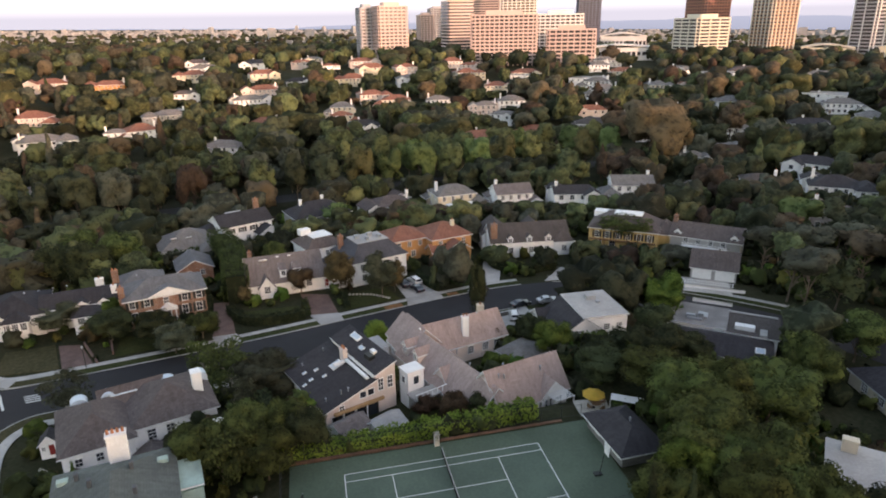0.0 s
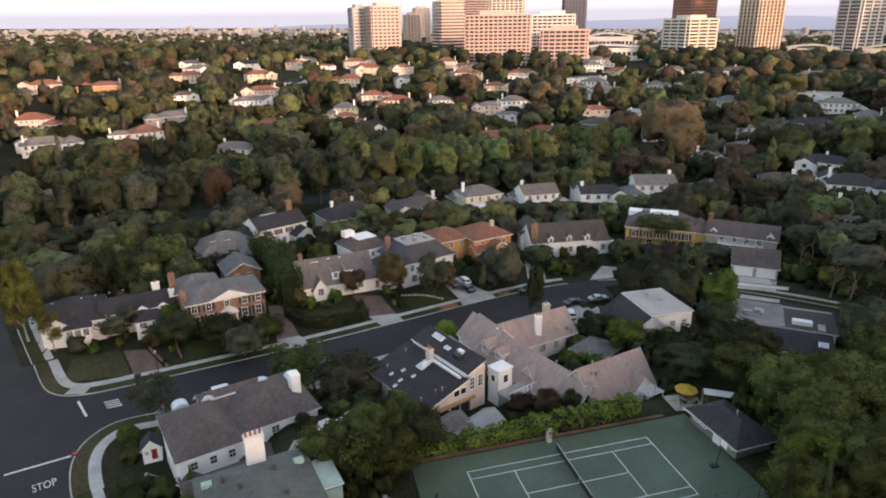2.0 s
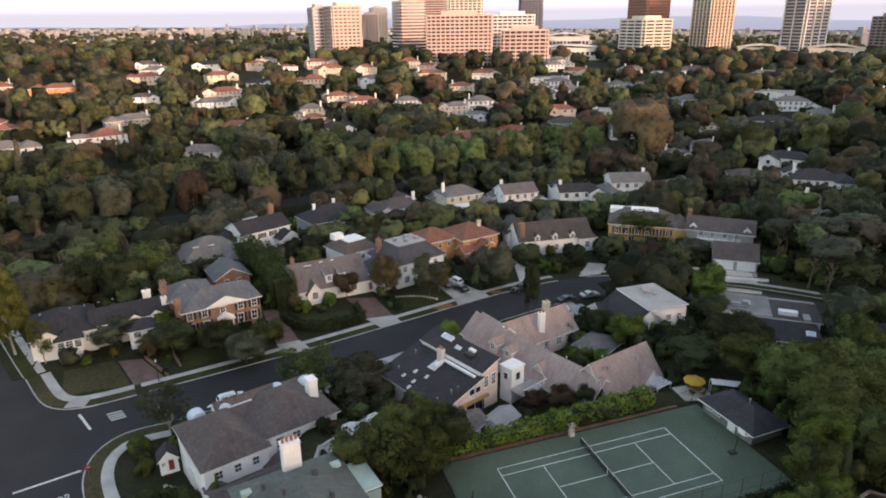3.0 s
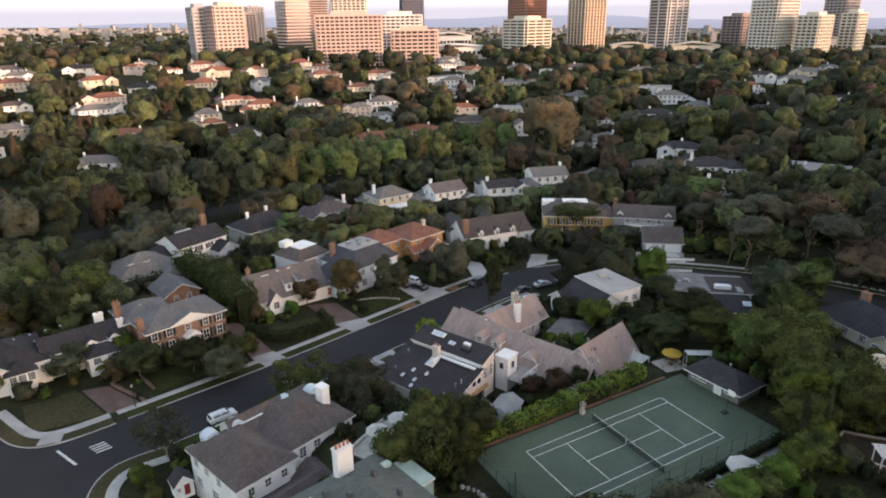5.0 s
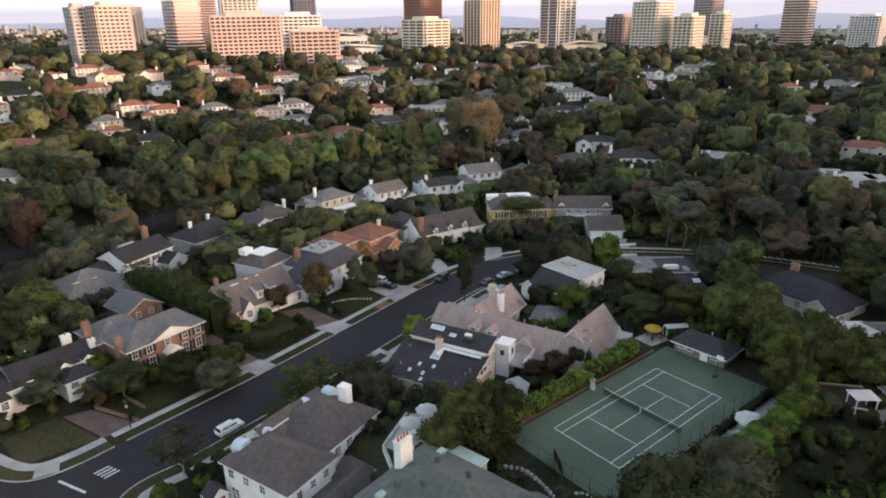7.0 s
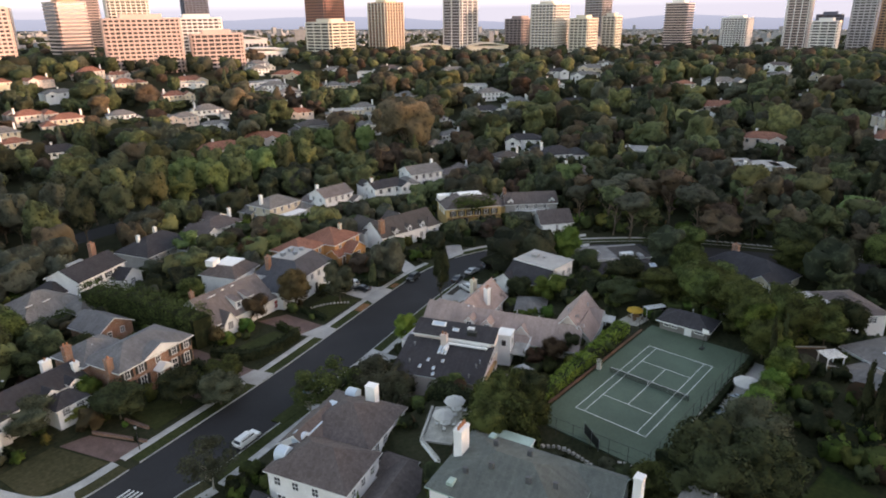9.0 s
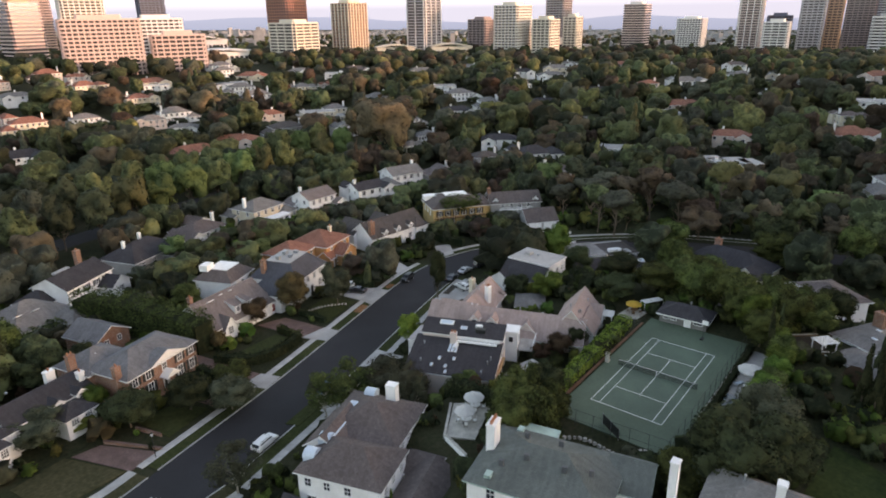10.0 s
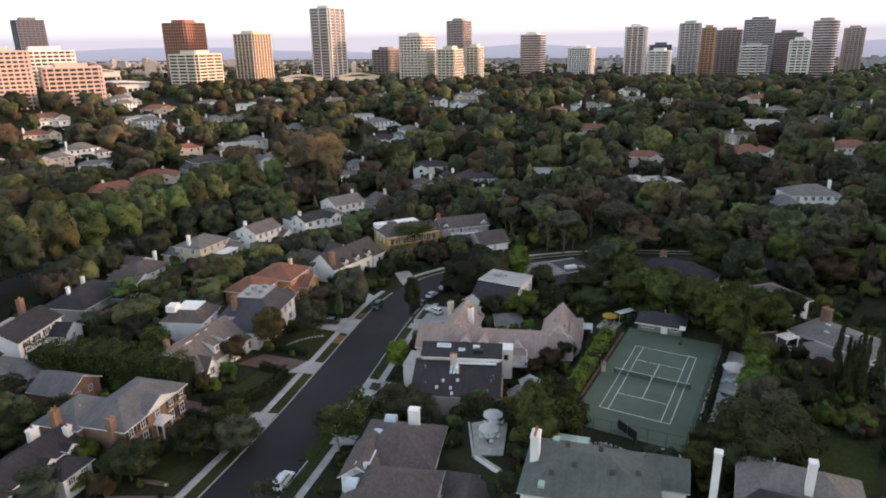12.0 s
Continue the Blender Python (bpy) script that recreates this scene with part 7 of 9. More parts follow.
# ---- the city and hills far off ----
def painted_haze(name, low, high, z0, z1, strength=1.0, clear=None):
    """Self-lit backdrop with evening haze painted in by height; clear: thinning out into the sky."""
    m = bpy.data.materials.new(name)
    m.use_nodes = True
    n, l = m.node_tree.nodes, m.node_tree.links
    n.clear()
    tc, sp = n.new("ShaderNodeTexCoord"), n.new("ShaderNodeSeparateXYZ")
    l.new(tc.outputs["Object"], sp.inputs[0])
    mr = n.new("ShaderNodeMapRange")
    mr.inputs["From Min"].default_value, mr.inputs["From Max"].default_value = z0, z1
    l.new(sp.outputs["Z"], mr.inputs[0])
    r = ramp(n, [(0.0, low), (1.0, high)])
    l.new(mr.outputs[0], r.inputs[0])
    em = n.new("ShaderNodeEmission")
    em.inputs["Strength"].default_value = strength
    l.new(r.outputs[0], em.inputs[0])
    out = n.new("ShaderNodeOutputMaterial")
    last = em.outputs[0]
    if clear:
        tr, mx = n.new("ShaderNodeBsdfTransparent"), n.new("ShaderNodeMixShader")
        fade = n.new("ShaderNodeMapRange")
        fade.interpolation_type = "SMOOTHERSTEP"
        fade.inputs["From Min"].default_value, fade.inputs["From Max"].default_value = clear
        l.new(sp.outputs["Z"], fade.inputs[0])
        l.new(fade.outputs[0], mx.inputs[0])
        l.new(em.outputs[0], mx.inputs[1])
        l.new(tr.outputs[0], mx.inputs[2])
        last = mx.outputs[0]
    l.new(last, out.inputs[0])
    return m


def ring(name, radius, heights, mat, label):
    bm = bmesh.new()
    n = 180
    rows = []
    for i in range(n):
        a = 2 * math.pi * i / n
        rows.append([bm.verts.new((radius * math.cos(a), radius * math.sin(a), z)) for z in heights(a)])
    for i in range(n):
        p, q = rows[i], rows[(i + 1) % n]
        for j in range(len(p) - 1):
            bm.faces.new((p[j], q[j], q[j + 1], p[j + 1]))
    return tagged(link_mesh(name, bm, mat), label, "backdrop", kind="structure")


# glowing rings: haze and bright low sky are put into the emission colours
ring("backdrop_1", 4700, lambda a: (-300, 60, 300, 420, 520), painted_haze("horizon_haze", (0.108, 0.142, 0.208), (0.25, 0.315, 0.40), 105, 270, 1.0, (340, 500)), "glowing backdrop ring painted as pale lavender evening haze above the horizon")
ring("backdrop_2", 4300, lambda a: (-300, 40 + 60 * noise.noise((3 * math.cos(a), 3 * math.sin(a), 0.3)) + 22 * noise.noise((11 * math.cos(a), 11 * math.sin(a), 2.0))), painted_haze("hill_haze", (0.060, 0.088, 0.145), (0.075, 0.108, 0.172), -40, 90), "glowing backdrop ring of far hills with blue-grey haze painted in")

M["far_wall"] = noisy("far_building_wall", (0.30, 0.30, 0.31), 0.85, 0.02, 0.2, 0.25, 0.0)
rng = np.random.default_rng(77)
bm = bmesh.new()
for i in range(2600):
    a = radians(rng.uniform(-12, 125))
    d = 1150 + 2400 * rng.uniform(0, 1) ** 0.8
    x, y = VIEW_MID[0] + d * math.cos(a), VIEW_MID[1] + d * math.sin(a)
    w, dd, hh = rng.uniform(6, 24), rng.uniform(6, 20), rng.uniform(4, 9) if rng.uniform() < 0.965 else rng.uniform(12, 28)
    add_box(bm, x, y, gz(x, y) + hh / 2, w, dd, hh, rng.uniform(0, 90))
tagged(link_mesh("distant_city", bm, M["far_wall"]), "low pale buildings of the city plain far off", "city", kind="stuff")


# ---- corners, drives, paths and lawns ----
PLOTS = []


def plot(name, corners, mat, lift, label, category, thick=0.2):
    PLOTS.append(corners)
    return patch(name, corners, M[mat], lift, thick, label, category)


def corner(points, side, tag):
    """Kerb, verge and pavement round a street corner."""
    line = resample(points, 0.8)
    tagged(ribbon("kerb" + tag, line, -0.1, 0.1, M["kerb"], 0.17, 0.2), "pale concrete kerb round the street corner", "kerb", kind="structure")
    tagged(ribbon("verge" + tag, line, side * 0.1, side * 2.25, M["verge_dry"], 0.15, 0.1), "worn dry verge round the corner", "verge", kind="structure")
    tagged(ribbon("pavement" + tag, line, side * 2.25, side * 3.9, M["kerb"], 0.148, 0.1), "pale concrete pavement round the corner", "pavement", kind="structure")


M["verge_dry"] = grassy("dry_verge", (0.110, 0.085, 0.048), (0.062, 0.056, 0.028), (0.034, 0.036, 0.017))
M["lawn_green"] = grassy("watered_lawn", (0.046, 0.062, 0.020), (0.028, 0.043, 0.013), (0.017, 0.028, 0.009))
M["mulch"] = noisy("orange_mulch", (0.26, 0.115, 0.05), 0.95, 0.8, 7.0, 0.35, 0.4)
M["soil"] = noisy("bed_soil", (0.050, 0.040, 0.030), 0.95, 0.8, 7.0, 0.35, 0.4)
corner([(-58.8, 52.7), (-64.5, 51.3), (-69.5, 51.2), (-73.0, 53.6), (-75.2, 57.5), (-78.4, 64.6)], -1, "_6")
corner([(-52.6, 42.2), (-57.0, 41.9), (-60.6, 40.6), (-63.2, 36.5), (-63.5, 31.5), (-62.4, 26.8), (-61.2, 23.4)], 1, "_7")
plot("pavement_8", [(-69.9, 52.0), (-66.6, 51.4), (-66.0, 54.2), (-69.0, 55.0)], "concrete", 0.17, "pale concrete corner ramp", "pavement")

patch("road_4", [(-81, 51), (-75.8, 58.2), (-67.6, 51.3), (-72, 43)], M["asphalt"], 0.048, 0.2, "asphalt of the street junction", "road")
patch("road_6", [(-87, 64), (-78.8, 65.0), (-74.4, 55.5), (-81, 49)], M["asphalt"], 0.07, 0.2, "asphalt of the side street", "road")
patch("road_5", [(-56.4, 42.4), (-62.8, 37.5), (-63.0, 26.5), (-70.5, 38)], M["asphalt"], 0.046, 0.2, "asphalt of the street junction", "road")

DRIVE = "driveway"
plot("driveway_1", [(-17.6, 83.0), (-11.3, 81.0), (-9.6, 70.2), (-15.2, 70.2)], "paver", 0.12, "red brick paver driveway up to the garage", DRIVE)
plot("apron_1", [(-8.6, 66.2), (-13.4, 64.7), (-15.5, 70.1), (-9.5, 70.0)], "concrete", 0.19, "pale concrete driveway apron", DRIVE)
plot("driveway_2", [(-36.6, 82.0), (-33.4, 82.0), (-30.3, 64.6), (-34.6, 64.0)], "paver", 0.12, "narrow red brick paver driveway beside a hedge", DRIVE)
plot("apron_2", [(-28.6, 60.6), (-33.0, 59.2), (-34.7, 63.9), (-30.2, 64.5)], "concrete", 0.19, "pale concrete driveway apron", DRIVE)
plot("forecourt_1", [(-63.6, 67.0), (-59.4, 66.4), (-54.6, 57.2), (-59.6, 56.2)], "paver", 0.12, "red brick paver forecourt between low walls", DRIVE)
plot("path_1", [(-44.4, 73.0), (-42.9, 72.6), (-40.3, 62.4), (-42.0, 61.8)], "paver", 0.13, "red paver path to the front door", "path")
plot("driveway_3", [(4.6, 84.2), (10.8, 84.4), (13.6, 76.6), (5.9, 74.6)], "concrete", 0.12, "pale concrete driveway with parked cars", DRIVE)
plot("apron_3", [(5.6, 70.4), (14.2, 73.1), (13.6, 76.6), (5.9, 74.6)], "concrete", 0.19, "wide pale concrete driveway apron", DRIVE)
plot("driveway_4", [(30.4, 98.0), (35.6, 99.0), (28.6, 77.8), (23.8, 76.8)], "concrete", 0.15, "pale concrete driveway between hedges", DRIVE)
plot("driveway_5", [(46.7, 84.8), (50.7, 82.4), (45.4, 76.6), (39.8, 77.4)], "concrete", 0.15, "pale concrete driveway", DRIVE)
plot("forecourt_2", [(69.0, 72.0), (80.0, 64.5), (76.2, 57.2), (67.0, 63.2)], "concrete", 0.15, "pale forecourt in front of the garage", DRIVE)
plot("driveway_6", [(-9.6, 53.8), (-16.4, 51.6), (-15.5, 44.6), (-8.6, 47.4)], "concrete", 0.18, "pale concrete drive with a planted square", DRIVE)
plot("planting_bed_1", [(-10.6, 51.9), (-13.2, 51.0), (-12.8, 49.2), (-10.2, 50.0)], "soil", 0.22, "dark planted square in the drive", "planting bed")
plot("driveway_7", [(15.4, 60.2), (30.6, 64.4), (31.0, 57.2), (18.6, 51.6)], "concrete", 0.17, "wide pale concrete drive with parked cars", DRIVE)
plot("planting_bed_2", [(21.0, 61.2), (27.0, 62.8), (27.2, 61.2), (21.4, 59.7)], "soil", 0.21, "dark planted strip in the drive", "planting bed")
plot("mulch_bed_1", [(0.6, 69.2), (4.6, 70.4), (4.2, 72.3), (0.2, 71.0)], "mulch", 0.18, "orange mulched patch in the verge", "planting bed")
plot("mulch_bed_2", [(15.4, 73.8), (18.0, 74.4), (17.7, 75.8), (15.2, 75.2)], "mulch", 0.18, "small mulched square in the verge", "planting bed")
plot("lawn_1", [(11.8, 85.0), (16.0, 89.4), (25.0, 87.2), (21.2, 78.6)], "lawn_green", 0.12, "mown green front lawn behind a hedge", "lawn")
plot("lawn_2", [(-31.6, 75.0), (-18.0, 76.0), (-16.8, 70.4), (-28.0, 68.2)], "lawn", 0.12, "front garden lawn inside a hedge", "lawn")
plot("lawn_3", [(-72.5, 66.0), (-64.4, 67.6), (-60.2, 56.6), (-71.0, 56.4)], "verge_dry", 0.12, "thin dry front lawn", "lawn")
plot("lawn_4", [(-52.6, 68.0), (-45.2, 68.0), (-43.0, 62.0), (-51.6, 59.6)], "lawn", 0.12, "shaded front lawn", "lawn")
plot("lawn_5", [(-2.9, -25.6), (-6.0, -33.0), (-20.0, -31.0), (-16.5, -24.4)], "lawn_green", 0.2, "mown back garden lawn", "lawn")
plot("lawn_6", [(-8.0, 80.0), (2.0, 82.6), (4.4, 75.0), (-7.8, 71.4)], "lawn", 0.12, "shady front lawn with stone edging", "lawn")
plot("lawn_7", [(-37.6, 47.6), (-29.6, 49.6), (-28.6, 47.4), (-36.6, 45.4)], "lawn", 0.2, "grass strip between pavement and street", "lawn")
plot("patio_1", [(-24.3, 22.4), (-20.0, 17.9), (-29.4, 14.6), (-31.4, 18.3)], "stone", 0.25, "pale stone paved terrace", "patio", 0.6)
plot("pool_terrace", [(17.5, -9.0), (17.0, -14.8), (-9.6, -14.0), (-8.4, -9.2)], "concrete", 0.12, "pale concrete pool terrace beside the court", "patio")
plot("garden_terrace", [(20.2, -14.2), (25.4, -12.9), (29.4, -17.7), (23.5, -20.5)], "soil", 0.2, "dark earth terrace with timber edges", "patio", 0.5)
plot("path_2", [(-10.0, 19.0), (8.6, 15.0), (8.0, 13.4), (-10.4, 16.4)], "soil", 0.12, "dark earth garden path", "path")
plot("garden_patio", [(21.0, 16.0), (25.6, 15.4), (25.0, 11.6), (20.6, 12.2)], "stone", 0.15, "pale stone sitting place", "patio")
plot("front_path", [(-31.6, 45.9), (-28.8, 46.8), (-27.2, 43.0), (-29.8, 42.2)], "concrete", 0.2, "pale concrete path to the house", "path")


# ---- road markings ----
def flat_text(body, size, name):
    cu = bpy.data.curves.new(name, "FONT")
    cu.body, cu.size, cu.align_x, cu.align_y, cu.extrude = body, size, "CENTER", "CENTER", 0.004
    ob = bpy.data.objects.new(name, cu)
    scene.collection.objects.link(ob)
    bpy.context.view_layer.update()
    me = bpy.data.meshes.new_from_object(ob.evaluated_get(bpy.context.evaluated_depsgraph_get()))
    bpy.data.objects.remove(ob)
    me.name = name
    return me


def road_bar(a, b, width, label):
    bm = bmesh.new()
    ang = math.degrees(math.atan2(b[1] - a[1], b[0] - a[0]))
    add_box(bm, 0, 0, 0, math.hypot(b[0] - a[0], b[1] - a[1]), width, 0.02)
    o = tagged(link_mesh("road_marking", bm, M["paint"]), label, "road marking")
    cx, cy = (a[0] + b[0]) / 2, (a[1] + b[1]) / 2
    o.matrix_basis = pose(cx, cy, float(street_z(cx, cy)) + 0.13, 0, math.degrees(-SLOPE_X + 0.031) * math.cos(radians(ang)), ang)


road_bar((-67.0, 49.1), (-64.5, 44.0), 0.4, "worn white stop line across the lane")
road_bar((-71.8, 31.0), (-63.9, 33.4), 0.4, "worn white stop line across the lane")
me = flat_text("STOP", 2.0, "road_lettering")
me.materials.append(M["paint"])
o = tagged(new("road_lettering", me), "white painted word STOP on the asphalt", "road marking")
o.matrix_basis = pose(-65.6, 27.2, float(street_z(-65.6, 27.2)) + 0.15, 0, 0.5, 22) @ Matrix.Diagonal((0.62, 1.25, 1, 1))
for k in range(4):
    u = -1.1 + k * 0.73
    cx, cy = -61.2 + 0.42 * u, 46.9 - 0.9 * u
    road_bar((cx - 1.1, cy - 0.25), (cx + 1.1, cy + 0.25), 0.3, "worn unreadable white lettering bar on the asphalt")

# ---- hedges of the gardens ----
for pts, w, hh, leaf, label in (
    ([(-39.5, 119), (-35, 108), (-32.6, 94), (-31.2, 81)], 5.2, 7.4, "leaf", "tall green clipped hedge between two gardens"),
    ([(-37.6, 83), (-36.9, 72), (-35.4, 66.5)], 1.4, 1.6, "leaf_dark", "dark hedge beside a drive"),
    ([(-56, 115.6), (-50, 116.6), (-42.6, 117.8)], 3.4, 3.2, "leaf", "broad green hedge in front of a house"),
    ([(-32.6, 75.8), (-29.0, 68.3), (-22, 67.9), (-16.6, 69.6)], 1.5, 2.0, "leaf_dark", "clipped dark front garden hedge"),
    ([(-16.6, 76.5), (-16.3, 72), (-16.0, 70.2)], 1.2, 1.5, "leaf", "clipped hedge beside a drive"),
    ([(-7.9, 80), (-7.6, 75), (-7.4, 72)], 1.1, 1.2, "leaf_dark", "clipped hedge beside a drive"),
    ([(10.9, 87.5), (11.4, 82), (13.6, 77.4)], 1.3, 1.8, "leaf_dark", "dark clipped hedge beside a lawn"),
    ([(31, 96.9), (30.4, 87.9), (36, 83.6), (45.0, 84.5)], 1.6, 2.2, "leaf_dark", "dark hedge in front of a cream house"),
    ([(53.8, 92.9), (50.5, 85.3), (51.6, 77.9)], 1.8, 2.4, "leaf_dark", "dark hedge beside a drive"),
    ([(34, 121.7), (46, 124), (59, 122.6), (72.7, 121)], 3.2, 4.2, "leaf_dark", "tall dark hedge behind the houses"),
    ([(7.9, 127.9), (25.6, 132), (39, 134)], 3.0, 4.0, "leaf_lime", "tall bright green hedge behind the houses"),
    ([(-24, 39.5), (-14, 37.5), (-7.5, 42.5)], 1.8, 2.6, "leaf_dark", "dark hedge in front of the charcoal roof"),
    ([(-21.4, 15.0), (-20.6, 21), (-22.5, 25.5)], 1.6, 2.6, "leaf_dark", "dark hedge round the terrace"),
    ([(-26.5, 45.5), (-22, 47.3), (-17.4, 48.6)], 1.4, 1.4, "leaf_dark", "low hedge along the pavement"),
    ([(26, 26), (33, 28), (38, 35)], 2.4, 3.0, "leaf_dark", "tall shaded hedge between gardens"),
):
    hedge(pts, w, hh, leaf, label)


# ---- low shrubs that fill the gardens ----
def in_plot(x, y, margin=0.5):
    for c in PLOTS:
        s = [(c[(i + 1) % 4][0] - c[i][0]) * (y - c[i][1]) - (c[(i + 1) % 4][1] - c[i][1]) * (x - c[i][0]) for i in range(4)]
        n = [math.hypot(c[(i + 1) % 4][0] - c[i][0], c[(i + 1) % 4][1] - c[i][1]) for i in range(4)]
        d = [a / b for a, b in zip(s, n)]
        if all(v > -margin for v in d) or all(v < margin for v in d):
            return True
    return False


def shrubs(name, count, box, h, quads, leaf, label, seed, materials, weights):
    """Low bushes: closed hearts wrapped in leaf sprays, as one piece of planting."""
    rng = np.random.default_rng(seed)
    kinds = [lobes_of(k, np.random.default_rng(seed + i)) for i, k in enumerate(("round", "broad", "round", "oval"))]
    pts, tris, out, tone_p, tone_q, mat_t, mat_q, made, total = [], [], [], [], [], [], [], 0, 0
    for _ in range(count * 5):
        if made >= count:
            break
        x, y = rng.uniform(box[0], box[1]), rng.uniform(box[2], box[3])
        hh = rng.uniform(*h)
        r = hh * rng.uniform(0.45, 0.75)
        if -21.5 < x < 24.5 and -9.6 < y < 10.2:
            continue
        if math.hypot(x + 58, y + 44) < 30 or (15.5 < x < 25 and 13.2 < y < 19.4) or (6 < x < 27 and 72 < y < 91):
            continue
        if any(np.sqrt(((ln - (x, y)) ** 2).sum(1)).min() < 10.2 + r * 0.4 for ln in LINES):
            continue
        if in_plan(x, y, r * 0.6 + 0.3) or in_plot(x, y, r * 0.7):
            continue
        made += 1
        size, at = np.array([r, r, hh * 0.55]), np.array([x, y, gz(x, y) + hh * 0.42])
        p, f = crown_core(kinds[made % 4], 2, rng, 0.88)
        q, soft = leaf_quads(rng, kinds[made % 4], quads, leaf / max(r, 0.6))
        tone, kind = rng.uniform(), rng.choice(len(materials), p=weights)
        pts.append(p * size + at)
        tris.append(f + total)
        total += len(p)
        out.append(q * size + at)
        tone_p.append(np.full(len(p), tone))
        tone_q.append(np.full(4 * quads, tone))
        mat_t.append(np.full(len(f), kind))
        mat_q.append(np.full(quads, kind))
    ob = new(name, mesh_from_parts(name, np.concatenate(pts), np.concatenate(tris), np.concatenate(out), np.concatenate(tone_p + tone_q), np.concatenate(mat_t), np.concatenate(mat_q)))
    for m in materials:
        ob.data.materials.append(M[m])
    return tagged(ob, label, "shrubs", kind="stuff")


MIX = ["leaf", "leaf_dark", "leaf_bright", "leaf_yellow", "leaf_rust", "leaf_olive"]
shrubs("garden_shrubs", 950, (-62, 62, -40, 62), (1.0, 3.4), 80, 0.15, "mixed garden shrubs and low bushes between the houses", 31, MIX, [0.36, 0.36, 0.09, 0.06, 0.05, 0.08])
shrubs("front_garden_shrubs", 900, (-85, 100, 62, 160), (1.0, 4.2), 55, 0.2, "mixed front garden shrubs beyond the street", 32, MIX, [0.34, 0.38, 0.08, 0.06, 0.06, 0.08])
shrubs("hillside_shrubs", 500, (62, 170, -60, 110), (1.5, 5.0), 60, 0.24, "shrubs and low trees on the shaded slope", 33, MIX, [0.34, 0.36, 0.08, 0.08, 0.06, 0.08])


# ---- vehicles ----
PAINTS = {}


def paint_of(name, colour):
    if name not in PAINTS:
        m, n, l, b = material("car_paint_" + name, 0.35, 0.1, 0.5)
        b.inputs["Base Color"].default_value = (*colour, 1)
        b.inputs["Coat Weight"].default_value = 0.6
        PAINTS[name] = m
    return PAINTS[name]


M["tyre"] = noisy("tyre_rubber", (0.018, 0.018, 0.019), 0.85, 2, 12, 0.3, 0.1)
M["lamp_glass"] = glassy("lamp_glass", (0.6, 0.6, 0.58), 0.15)
M["tail_red"] = glassy("tail_lamp_red", (0.25, 0.012, 0.012), 0.2)
SHAPES = {
    "suv": [(-2.25, 0.45), (-2.28, 0.95), (-2.15, 1.1), (-1.95, 1.62), (-1.7, 1.72), (0.35, 1.72), (0.75, 1.6), (1.25, 1.08), (2.15, 0.95), (2.28, 0.75), (2.28, 0.45)],
    "sedan": [(-2.25, 0.40), (-2.28, 0.80), (-2.15, 0.98), (-1.55, 1.02), (-0.95, 1.36), (-0.55, 1.43), (0.35, 1.42), (1.1, 0.98), (2.1, 0.82), (2.26, 0.62), (2.26, 0.40)],
}


